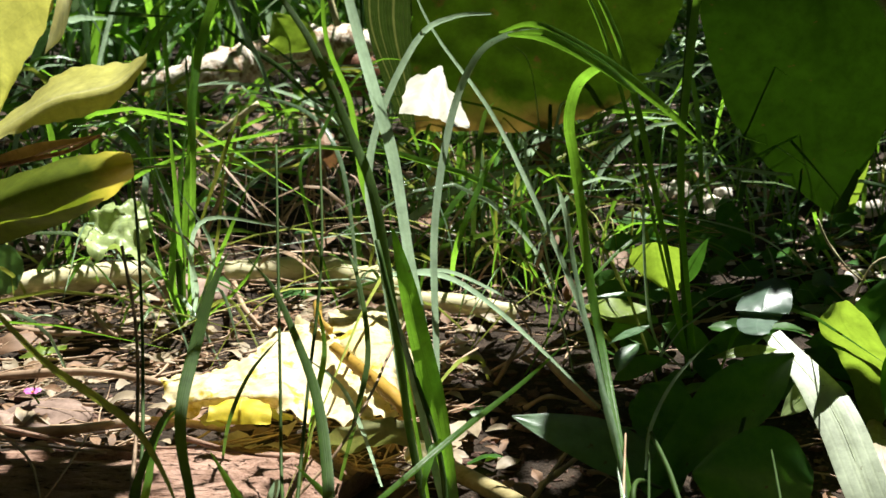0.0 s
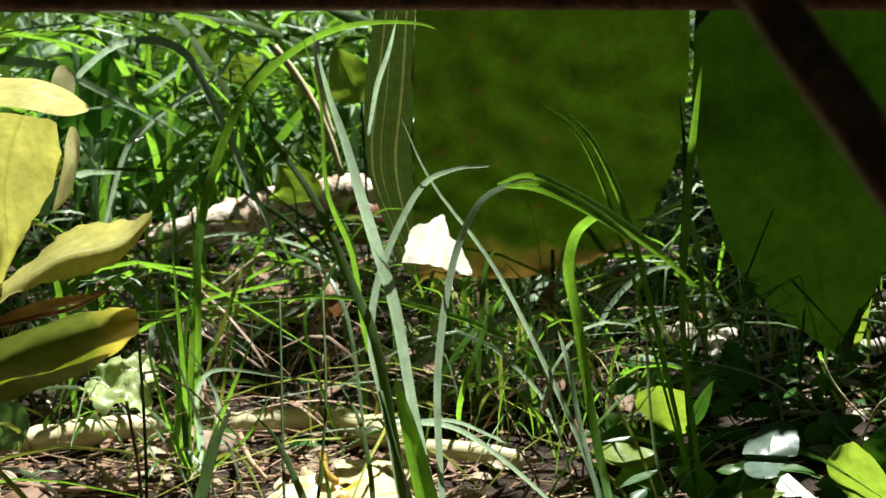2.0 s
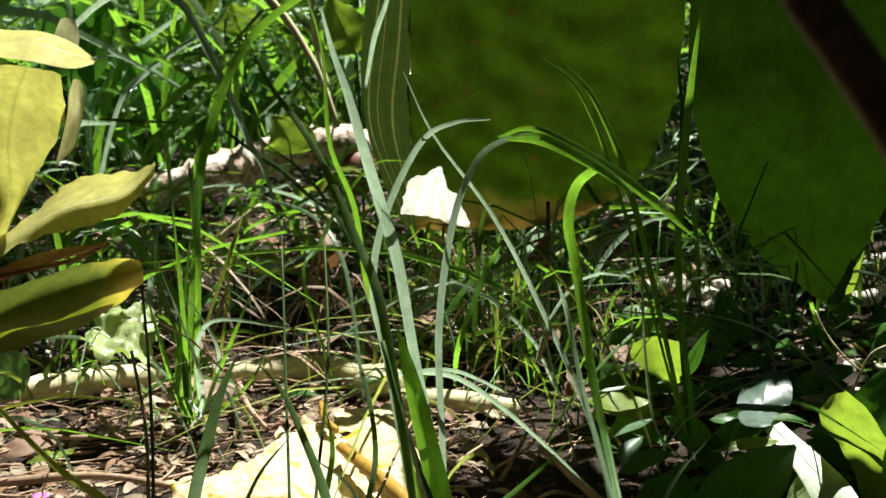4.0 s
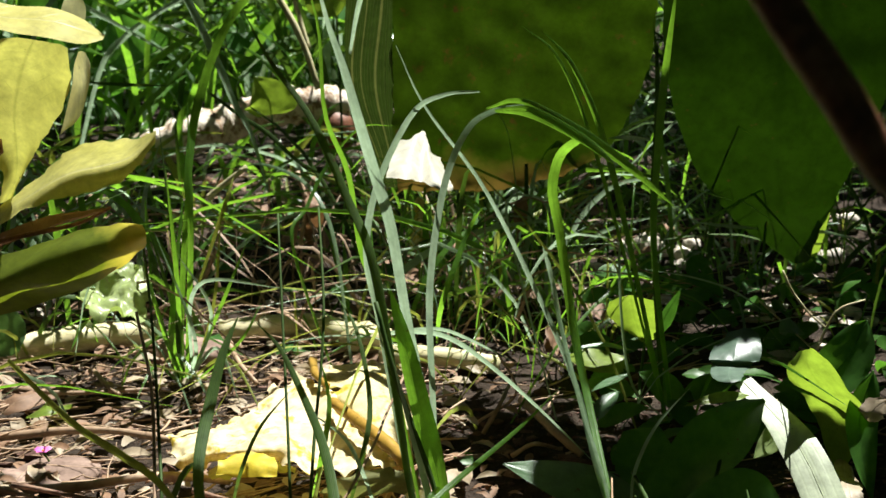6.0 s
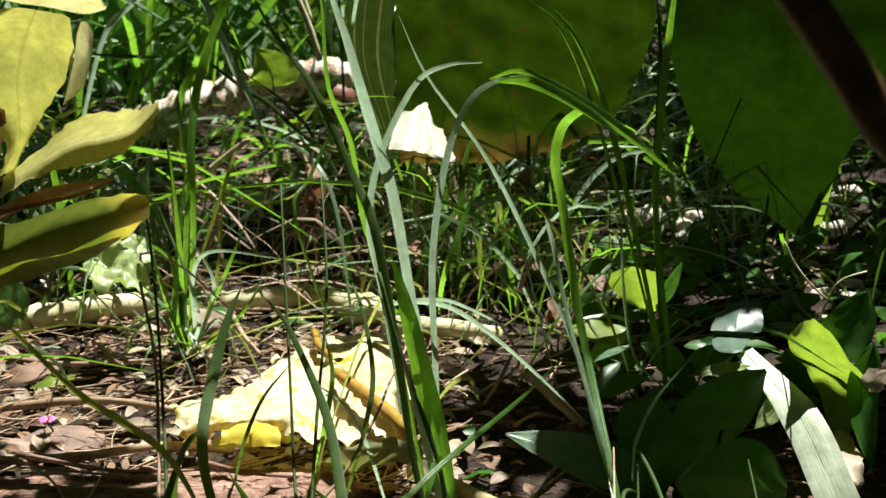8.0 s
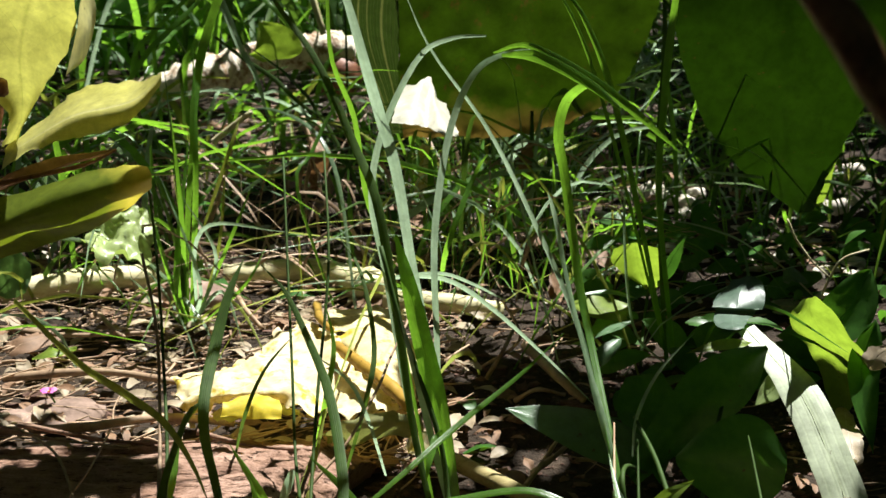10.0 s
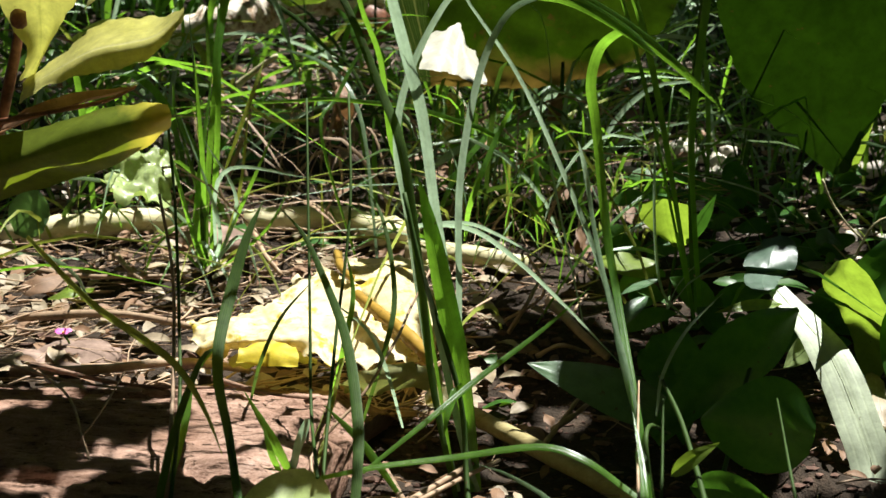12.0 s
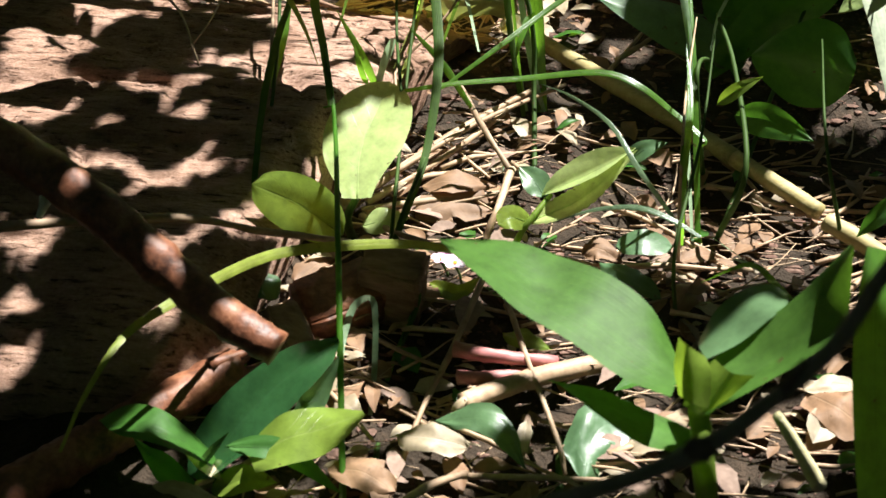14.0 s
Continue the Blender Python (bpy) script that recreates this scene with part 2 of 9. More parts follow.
LEAF_DULL = leaf_mat("dull_grey_green_leaf", (0.22, 0.24, 0.1), (0.33, 0.34, 0.16), (0.4, 0.4, 0.22), (0.35, 0.38, 0.1), 0.3, 0.5, 0.3, 7, vein_amount=0.2)
LEAF_DRY = leaf_mat("dry_brown_leaf", (0.15, 0.09, 0.055), (0.32, 0.205, 0.13), (0.42, 0.29, 0.175), (0.33, 0.16, 0.06), 0.2, 0.6, 0.3, 6, spots=(0.11, 0.065, 0.035))
LEAF_CREAM = leaf_mat("dry_cream_leaf", (0.27, 0.22, 0.15), (0.48, 0.41, 0.3), (0.7, 0.62, 0.5), (0.6, 0.5, 0.25), 0.25, 0.5, 0.4, 6)
SOIL = rough_mat("dark_soil", [(0.25, (0.013, 0.0085, 0.005)), (0.5, (0.031, 0.021, 0.013)), (0.75, (0.085, 0.055, 0.035))], 70, (1, 1, 1), 420, 0.95, 1.0, 0.007)
CRUMB = rough_mat("soil_crumbs", [(0.3, (0.03, 0.018, 0.013)), (0.55, (0.11, 0.062, 0.045)), (0.8, (0.32, 0.21, 0.16))], 90, (1, 1, 1), 600, 0.9, 0.6, 0.001, vary=0.5)
WOOD = rough_mat("weathered_log_wood", [(0.32, (0.06, 0.032, 0.02)), (0.46, (0.2, 0.12, 0.08)), (0.58, (0.3, 0.19, 0.13)), (0.8, (0.42, 0.29, 0.21))], 30, (0.6, 2.0, 2.0), 200, 0.9, 1.0, 0.004, vary=0.0)
BARK_RED = rough_mat("red_brown_bark", [(0.34, (0.045, 0.016, 0.008)), (0.5, (0.19, 0.07, 0.034)), (0.7, (0.38, 0.175, 0.09))], 85, (1, 1, 1), 420, 0.5, 0.7, 0.0012, 0.45, vary=0.05)
BARK_DARK = rough_mat("dark_twig_bark", [(0.3, (0.055, 0.04, 0.032)), (0.6, (0.13, 0.095, 0.075)), (0.8, (0.22, 0.17, 0.14))], 120, (1, 1, 1), 500, 0.75, 0.6, 0.001, vary=0.05)
BARK_GREY = rough_mat("grey_brown_twig_bark", [(0.3, (0.12, 0.1, 0.08)), (0.6, (0.22, 0.19, 0.16)), (0.8, (0.34, 0.3, 0.26))], 120, (1, 1, 1), 500, 0.75, 0.6, 0.001, vary=0.05)
# Cream end of the ramp paints sun spots; noise places them
ROOT = rough_mat("tan_root_sun_spots", [(0.32, (0.07, 0.034, 0.018)), (0.43, (0.34, 0.22, 0.13)), (0.53, (0.82, 0.74, 0.6))], 55, (1, 1, 1), 300, 0.8, 0.9, 0.004, vary=0.1)
PALE = rough_mat("pale_peeled_stem", [(0.3, (0.34, 0.3, 0.12)), (0.5, (0.55, 0.5, 0.28)), (0.75, (0.72, 0.66, 0.45))], 50, (0.5, 2, 2), 300, 0.55, 0.4, 0.001, 0.5, vary=0.1)
TAN_STEM = rough_mat("olive_tan_stem", [(0.3, (0.17, 0.14, 0.05)), (0.5, (0.34, 0.28, 0.12)), (0.75, (0.5, 0.43, 0.24))], 50, (0.5, 2, 2), 300, 0.6, 0.5, 0.001, 0.4, vary=0.1)
STRAW = rough_mat("dry_straw", [(0.3, (0.19, 0.115, 0.065)), (0.55, (0.39, 0.27, 0.17)), (0.8, (0.62, 0.48, 0.34))], 80, (1, 1, 1), 400, 0.6, 0.3, 0.0006, 0.4, vary=0.45)
SHEATH = rough_mat("pink_leaf_sheath", [(0.3, (0.22, 0.06, 0.06)), (0.55, (0.42, 0.17, 0.16)), (0.8, (0.6, 0.38, 0.34))], 60, (1, 3, 3), 300, 0.5, 0.4, 0.0006, 0.4, vary=0.1)
STONE = rough_mat("brown_stone", [(0.3, (0.12, 0.08, 0.06)), (0.55, (0.26, 0.18, 0.14)), (0.8, (0.4, 0.3, 0.24))], 70, (1, 1, 1), 400, 0.9, 0.7, 0.001, vary=0.3)
PEBBLE = rough_mat("pale_pebble", [(0.3, (0.45, 0.4, 0.32)), (0.6, (0.66, 0.6, 0.5)), (0.8, (0.8, 0.75, 0.68))], 120, (1, 1, 1), 500, 0.7, 0.4, 0.0006, vary=0.25)
PETAL = rough_mat("white_purple_petal", [(0.35, (0.58, 0.22, 0.48)), (0.52, (0.78, 0.6, 0.72)), (0.7, (0.85, 0.83, 0.85))], 150, (1, 1, 1), 500, 0.5, 0.2, 0.0003, vary=0.15)
PETAL_PINK = rough_mat("magenta_petal", [(0.35, (0.5, 0.05, 0.3)), (0.6, (0.7, 0.2, 0.5)), (0.8, (0.85, 0.6, 0.75))], 150, (1, 1, 1), 500, 0.5, 0.2, 0.0003, vary=0.15)
STAMEN = rough_mat("yellow_stamen", [(0.35, (0.6, 0.4, 0.03)), (0.7, (0.8, 0.6, 0.1))], 150, (1, 1, 1), 500, 0.6, 0.2, 0.0003, vary=0.1)


def log_mat():
    """Bare weathered wood: fibres along the log, short dark checks, pinkish grey wear."""
    m, nt, nodes, links, bsdf, out = mat_base("weathered_log_wood_checked")
    tc = nodes.new("ShaderNodeTexCoord")
    mp = nodes.new("ShaderNodeMapping")
    mp.inputs["Rotation"].default_value = (0, 0, radians(-14))
    mp.inputs["Scale"].default_value = (1, 4.5, 4.5)
    links.new(tc.outputs["Object"], mp.inputs[0])
    broad = noise_tex(nodes, links, 14, 5, tc.outputs["Object"], 0.6)
    fibre = noise_tex(nodes, links, 80, 7, mp.outputs[0], 0.75)
    fine = noise_tex(nodes, links, 700, 3, tc.outputs["Object"], 0.6)
    thin = nodes.new("ShaderNodeMapping")
    thin.inputs["Rotation"].default_value = (0, 0, radians(-24))
    thin.inputs["Scale"].default_value = (1, 11, 11)
    links.new(tc.outputs["Object"], thin.inputs[0])
    hair = noise_tex(nodes, links, 55, 5, thin.outputs[0], 0.6)
    r = ramp(nodes, [(0.32, (0.09, 0.045, 0.027)), (0.46, (0.25, 0.145, 0.098)), (0.57, (0.43, 0.275, 0.205)), (0.7, (0.64, 0.48, 0.4))])
    f = math_node(nodes, links, "ADD", math_node(nodes, links, "MULTIPLY", broad.outputs[0], 0.45), math_node(nodes, links, "ADD", math_node(nodes, links, "MULTIPLY", fibre.outputs[0], 0.4), math_node(nodes, links, "MULTIPLY", fine.outputs[0], 0.15)))
    links.new(f, r.inputs[0])
    crack = nodes.new("ShaderNodeMapRange")
    crack.inputs[1].default_value, crack.inputs[2].default_value = 0.36, 0.42
    links.new(fibre.outputs[0], crack.inputs[0])
    hairline = nodes.new("ShaderNodeMapRange")
    hairline.inputs[1].default_value, hairline.inputs[2].default_value = 0.31, 0.4
    links.new(hair.outputs[0], hairline.inputs[0])
    split = math_node(nodes, links, "MULTIPLY", crack.outputs[0], hairline.outputs[0])
    col = mixc(nodes, links, (0.085, 0.048, 0.028), r.outputs[0], split)
    links.new(col, bsdf.inputs["Base Color"])
    bsdf.inputs["Roughness"].default_value = 0.9
    bsdf.inputs["Specular IOR Level"].default_value = 0.25
    b = nodes.new("ShaderNodeBump")
    b.inputs["Strength"].default_value, b.inputs["Distance"].default_value = 1.0, 0.004
    links.new(math_node(nodes, links, "ADD", f, math_node(nodes, links, "MULTIPLY", split, 0.4)), b.inputs["Height"])
    links.new(b.outputs[0], bsdf.inputs["Normal"])
    return m


LOG_WOOD = log_mat()


# ---- builders
def thing(name, label, category, group="", kind="", at=(0, 0, 0)):
    ob = new(name)
    ob.location = at
    return tagged(ob, label, category, group, kind)


def mesh_of(bm, name, mat):
    me = bpy.data.meshes.new(name)
    bm.to_mesh(me)
    bm.free()
    me.materials.append(mat)
    me.shade_smooth()
    return me


def part(name, bm, mat, parent, label=""):
    ob = new(name, mesh_of(bm, name, mat))
    if parent is not None:
        ob.parent = parent
        ob.matrix_parent_inverse = Matrix.Translation(parent.matrix_basis.translation).inverted() if parent.parent is None else Matrix.Identity(4)
    return tagged(ob, label)


def single(name, bm, mat, label, category, group="", kind=""):
    return tagged(new(name, mesh_of(bm, name, mat)), label, category, group, kind)


def smooth_path(pts, n):
    """n + 1 points on a Catmull-Rom curve through pts, evenly by control span."""
    p = [Vector(q) for q in pts]
    p = [p[0] * 2 - p[1]] + p + [p[-1] * 2 - p[-2]]
    out = []
    spans = len(p) - 3
    for i in range(n + 1):
        s = min(i / n * spans, spans - 1e-6)
        k, f = int(s), s - int(s)
        a, b, c, d = p[k:k + 4]
        out.append(0.5 * ((2 * b) + (c - a) * f + (2 * a - 5 * b + 4 * c - d) * f * f + (3 * b - a - 3 * c + d) * f ** 3))
    return out


def tangents(path):
    return [(path[min(i + 1, len(path) - 1)] - path[max(i - 1, 0)]).normalized() for i in range(len(path))]


def add_tube(bm, pts, r0, r1, n=16, sides=8, rough=0.0, bulge=0.0, seed=0):
    """A rod along pts with a radius going from r0 to r1, uneven by rough, knotted by bulge."""
    path = smooth_path(pts, n)
    tan = tangents(path)
    side = tan[0].cross(Vector((0.3, 0.2, 1))).normalized()
    rings = []
    for i, (q, t) in enumerate(zip(path, tan)):
        side = (side - t * side.dot(t)).normalized()
        up = t.cross(side)
        r = r0 + (r1 - r0) * i / n
        if bulge:
            r *= 1 + bulge * max(0.0, noise.noise(Vector((i * 0.45, seed, 1.7)))) ** 2 * 3
        ring = []
        for k in range(sides):
            a = 2 * math.pi * k / sides
            d = side * math.cos(a) + up * math.sin(a)
            w = 1 + rough * noise.noise(Vector((i * 0.6, k * 1.1, seed * 3.1)))
            ring.append(bm.verts.new(q + d * r * w))
        rings.append(ring)
    for a, b in zip(rings, rings[1:]):
        for k in range(sides):
            bm.faces.new((a[k], a[(k + 1) % sides], b[(k + 1) % sides], b[k]))
    bm.faces.new(rings[0][::-1])
    bm.faces.new(rings[-1])
    return bm


def tube(pts, r0, r1=None, n=16, sides=8, rough=0.0, bulge=0.0, seed=0):
    return add_tube(bmesh.new(), pts, r0, r0 if r1 is None else r1, n, sides, rough, bulge, seed)


def sheet(bm, rows):
    """A grid of points as a skin, with UVs (across, along)."""
    uv = bm.loops.layers.uv.verify()
    vs = [[bm.verts.new(p) for p in row] for row in rows]
    nr, nc = len(vs), len(vs[0])
    for i in range(nr - 1):
        for j in range(nc - 1):
            f = bm.faces.new((vs[i][j], vs[i][j + 1], vs[i + 1][j + 1], vs[i + 1][j]))
            for lp, (a, b) in zip(f.loops, ((i, j), (i, j + 1), (i + 1, j + 1), (i + 1, j))):
                lp[uv].uv = (b / (nc - 1), a / (nr - 1))
    return vs


def add_blade(bm, pts, width, n=14, turn=0.0, twist=0.0, fold=0.3, base_w=0.55, tip=1.0, widest=0.35):
    """A grass blade: a folded ribbon that widens from its base and runs out to a point."""
    path = smooth_path(pts, n)
    tan = tangents(path)
    rows = []
    for i, (q, t) in enumerate(zip(path, tan)):
        s = i / n
        w = base_w + (1 - base_w) * min(1, s / widest) if s < widest else 1 - tip * ((s - widest) / (1 - widest)) ** 2.2
        w = max(w, 0.06) * width / 2
        across = t.cross(Vector((0.0, -1.0, 0.25)))
        if across.length < 0.05:
            across = Vector((1, 0, 0))
        across.normalize()
        across = Matrix.Rotation(radians(turn + twist * s), 3, t) @ across
        up = across.cross(t)
        rows.append([q - across * w, q + up * (w * fold), q + across * w])
    sheet(bm, rows)
    return bm


def blade(parent, pts, width, mat, **kw):
    return part("blade", add_blade(bmesh.new(), pts, width, **kw), mat, parent)


PROFILES = {
    "ovate": lambda s: math.sin(math.pi * min(1, s * 1.02)) ** 0.75 * (1.12 - 0.45 * s),
    "lance": lambda s: (math.sin(math.pi * s ** 0.8) ** 0.9) * (1.0 - 0.15 * s) if s < 0.999 else 0.0,
    "round": lambda s: math.sqrt(max(0.0, 1 - (2 * s - 1) ** 2)),
    "blunt": lambda s: (max(0.0, 1 - (1 - s / 0.55) ** 2) ** 0.5 if s < 0.55 else max(0.0, 1 - ((s - 0.55) / 0.45) ** 3.2) ** 0.55),
    "spoon": lambda s: 0.35 + 0.65 * math.sin(math.pi * 0.5 * min(1, s / 0.62)) ** 1.5 if s < 0.62 else max(0.0, 1 - ((s - 0.62) / 0.38) ** 2.4) ** 0.6,
    "heart": lambda s: (0.55 + 0.45 * math.sin(math.pi * min(1, s / 0.6)) if s < 0.3 else 1.0) * (max(0.0, 1 - max(0.0, (s - 0.3) / 0.7) ** 1.7)),
    "strap": lambda s: (0.5 + 0.5 * min(1, s / 0.25)) * (1 if s < 0.7 else max(0.0, 1 - ((s - 0.7) / 0.3) ** 2)),
}


def add_leaf(bm, pts, width, up=(0, -0.5, 1), shape="ovate", fold=0.15, curl=0.0, ruffle=0.05, n=18, m=10, seed=0, twist=0.0, serrate=0.0, edge=0.0, crumple=0.0):
    """A broad leaf along pts (base to tip); up: the way that its upper face looks; fold: V of the two halves; curl: sag of the edges."""
    path = smooth_path(pts, n)
    tan = tangents(path)
    rows = []
    length = sum((b - a).length for a, b in zip(path, path[1:]))
    for i, (q, t) in enumerate(zip(path, tan)):
        s = i / n
        half = max(PROFILES[shape](s), 0.015) * width / 2
        side = t.cross(Vector(up))
        side = (Matrix.Rotation(radians(twist * (s - 0.5)), 3, t) @ side).normalized()
        nor = side.cross(t).normalized()
        row = []
        for j in range(m + 1):
            x = 2 * j / m - 1
            r = noise.noise(Vector((s * 3.2, x * 1.6, seed * 5.3))) * ruffle * width
            r += noise.noise(Vector((s * 9, x * 4.0, seed * 2.9))) * ruffle * 0.35 * width
            if crumple:
                r += (abs(noise.noise(Vector((s * 5 + x, x * 4 - s * 2, seed)))) - 0.2) * crumple * width + (abs(noise.noise(Vector((s * 12, x * 9, seed + 4)))) - 0.2) * crumple * 0.4 * width
            wob = 1 + edge * noise.noise(Vector((s * 6, (1 if x > 0 else -1) * 3.0, seed * 1.3))) * abs(x)
            if serrate:
                wob += serrate * ((i % 2) - 0.5) * abs(x) ** 6
            row.append(q + side * (x * half * wob) + nor * (abs(x) * half * fold - x * x * half * curl + r * (0.3 + abs(x))))
        rows.append(row)
    sheet(bm, rows)
    return bm


def leaf(parent, pts, width, mat, label="", petiole=None, name="leaf", rib=True, **kw):
    ob = part(name, add_leaf(bmesh.new(), pts, width, **kw), mat, parent, label)
    if rib:
        path = smooth_path(pts, 10)
        up = Vector(kw.get("up", (0, -0.5, 1))).normalized()
        r = max(0.0004, width * 0.012)
        part("midrib", tube([p - up * r * 0.3 for p in path[:-1]], r, r * 0.3, 10, 5), mat, ob)
    return ob


def shaped_leaf(parent, curves, mat, label="", n=28, m=16, seed=0, ruffle=0.0012, crumple=0.0, edge=0.0, name="leaf"):
    """A leaf through cross-curves from its base to its tip."""
    return part(name, add_loft(bmesh.new(), curves, n, m, seed, ruffle, crumple, edge), mat, parent, label)


def lone_leaf(name, pts, width, mat, label, category="leaf", group="", **kw):
    ob = single(name, add_leaf(bmesh.new(), pts, width, **kw), mat, label, category, group)
    return ob


def add_loft(bm, curves, n=24, m=24, seed=0, ruffle=0.0, crumple=0.0, edge=0.0):
    """A skin through a few guide curves, rippled by ruffle and creased by crumple (metres), with a ragged rim."""
    cols = [smooth_path(c, m) for c in curves]
    rows = [smooth_path([c[j] for c in cols], n) for j in range(m + 1)]
    grid = [[rows[j][i] for j in range(m + 1)] for i in range(n + 1)]
    out = []
    for i in range(n + 1):
        row = []
        for j in range(m + 1):
            a, b = grid[min(i + 1, n)][j] - grid[max(i - 1, 0)][j], grid[i][min(j + 1, m)] - grid[i][max(j - 1, 0)]
            nor = b.cross(a)
            nor = nor.normalized() if nor.length > 1e-9 else Vector((0, 0, 1))
            p, q = grid[i][j], Vector((seed * 3.7, seed * 1.9, seed))
            d = ruffle * noise.noise(p * 45 + q)
            if crumple:
                d += crumple * ((abs(noise.noise(p * 60 + q)) - 0.25) * 1.6 + (abs(noise.noise(p * 150 - q)) - 0.25) * 0.6)
            rim = max(abs(2 * i / n - 1), abs(2 * j / m - 1)) ** 8
            w = Vector((noise.noise(p * 160 + q), noise.noise(p * 160 - q), noise.noise(p * 160 + q * 2))) * edge * rim
            row.append(p + nor * d + w)
        out.append(row)
    sheet(bm, out)
    return bm


def add_lump(bm, c, size, seed=0, sub=2, amount=0.35):
    """An uneven stone or crumb."""
    res = bmesh.ops.create_icosphere(bm, subdivisions=sub, radius=1.0)
    c, sx = Vector(c), Vector(size) * 0.5
    for v in res["verts"]:
        d = v.co.copy()
        k = 1 + amount * noise.noise(d * 1.4 + Vector((seed, seed * 0.7, 0)))
        v.co = c + Vector((d.x * sx.x, d.y * sx.y, d.z * sx.z)) * k
    return bm


# ---- ground: one sheet to the horizon
def ground_z(x, y):
    z = 0.007 * noise.noise(Vector((x * 14, y * 14, 0.3))) + 0.004 * noise.noise(Vector((x * 45, y * 45, 2.3))) + 0.002 * noise.noise(Vector((x * 120, y * 120, 4.3)))
    if y > 1.2:
        z += 0.02 * noise.noise(Vector((x * 3, y * 3, 5.1))) * min(1, (y - 1.2))
    return z - 0.003


def graded(lo, hi, step, far, grow=1.35):
    out = list(np.arange(lo, hi, step))
    s = step
    while out[-1] < far:
        s *= grow
        out.append(out[-1] + s)
    s, front = step, out[0]
    while front > -far:
        s *= grow
        front -= s
        out.insert(0, front)
    return out


bm = bmesh.new()
sheet(bm, [[(x, y, ground_z(x, y)) for x in graded(-0.45, 0.45, 0.005, 80)] for y in graded(0.2, 1.2, 0.005, 80)])
single("ground", bm, SOIL, "dark reddish soil under grass and litter", "ground", kind="structure")

# ---- the fallen log in front, weathered and bare
def build_log():
    bm = bmesh.new()
    rows = []
    n, m = 230, 130
    for i in range(n + 1):
        f = 1 - (1 - i / n) ** 1.6
        row = []
        for j in range(m + 1):
            v = 2 * j / m - 1
            y = 0.475 + 0.160 * v
            end = -0.068 + 0.24 * (y - 0.5) + 0.012 * noise.noise(Vector((v * 3, 0.2, 4)))
            x = -0.75 + (end + 0.75) * f
            z = 0.044 * max(0.0, 1 - abs(v) ** 2.6) ** 0.6
            z += 0.006 * noise.noise(Vector((x * 7, y * 20, 1.1))) + 0.002 * noise.noise(Vector((x * 30, y * 120, 2.4)))
            z -= 0.0035 * max(0.0, noise.noise(Vector((x * 12 + y * 20, y * 75, 7.7))) - 0.25) * 4
            along, across = x * 0.97 - y * 0.24, x * 0.24 + y * 0.97
            ridge = 1 - 2.4 * abs(noise.noise(Vector((along * 24, across * 95, 3.1))))
            flake = noise.noise(Vector((along * 60, across * 140, 5.2)))
            z += 0.0016 * ridge + 0.0022 * (flake > 0.18) * (0.6 + 0.4 * noise.noise(Vector((along * 20, across * 40, 8.8))))
            z -= 0.004 * max(0.0, 0.06 - abs(noise.noise(Vector((along * 9, across * 38, 6.4))))) / 0.06
            z -= 0.012 * max(0.0, f - 0.97) / 0.03
            row.append((x, y, z - 0.008 * (abs(v) > 0.99)))
        rows.append(row)
    vs = sheet(bm, rows)
    low = [bm.verts.new((v.co.x - 0.012, v.co.y, -0.02)) for v in vs[-1]]
    for a, b, c, d in zip(vs[-1], vs[-1][1:], low[1:], low):
        bm.faces.new((a, b, c, d))
    return bm


fallen_log = thing("fallen_log", "weathered bare brown log half sunk in the soil", "log", at=(-0.3, 0.5, 0))
part("log_body", build_log(), LOG_WOOD, fallen_log)
for k, (x, y, ln) in enumerate(((-0.2, 0.56, 0.09), (-0.3, 0.49, 0.13), (-0.14, 0.5, 0.07), (-0.26, 0.44, 0.1), (-0.12, 0.6, 0.06), (-0.21, 0.61, 0.1))):
    part("splinter", tube([(x, y, 0.036), (x + ln / 2, y - 0.006, 0.039 - 0.002 * k), (x + ln, y - 0.012, 0.032)], 0.0016, 0.0005, 8, 5, 0.4, seed=k), WOOD, fallen_log)

# second, reddish log at the front
red_log = thing("branch_log", "reddish-brown bark branch lying on the ground", "branch", at=(-0.15, 0.29, 0))
part("bark", tube([(-0.1800, 0.2520, 0.0060), (-0.1590, 0.2760, 0.0080), (-0.1410, 0.2950, 0.0100), (-0.1210, 0.3150, 0.0120), (-0.0990, 0.3340, 0.0160)], 0.0086, 0.0074, 40, 14, 0.22, 0.08, 3), BARK_RED, red_log)
for k, (dx, dz) in enumerate(((0.0, 0.004), (0.003, -0.001), (-0.003, 0.001), (0.001, 0.007))):
    end = Vector((-0.0990, 0.3340, 0.0160)) + Vector((dx, 0, dz - 0.002))
    part("splinter", tube([end - Vector((0.010, 0.008, 0.0)), end, end + Vector((0.004 + 0.001 * k, 0.004, 0.001))], 0.0034, 0.0008, 8, 6, 0.5, seed=k), BARK_RED, red_log)

# the dark stick leaning over the log
stick = thing("leaning_stick", "thick red-brown stick with a knot leaning over the log", "stick", at=(-0.1, 0.34, 0))
part("stick_body", tube([(-0.1885, 0.3392, 0.1115), (-0.1411, 0.3148, 0.1010), (-0.1167, 0.3038, 0.0880), (-0.0912, 0.2942, 0.0727), (-0.0733, 0.2885, 0.0654)], 0.0080, 0.0060, 36, 14, 0.16, 0.1, 5), BARK_RED, stick)
part("knot", add_lump(bmesh.new(), (-0.1150, 0.3012, 0.0900), (0.008, 0.007, 0.006), 3), BARK_RED, stick)
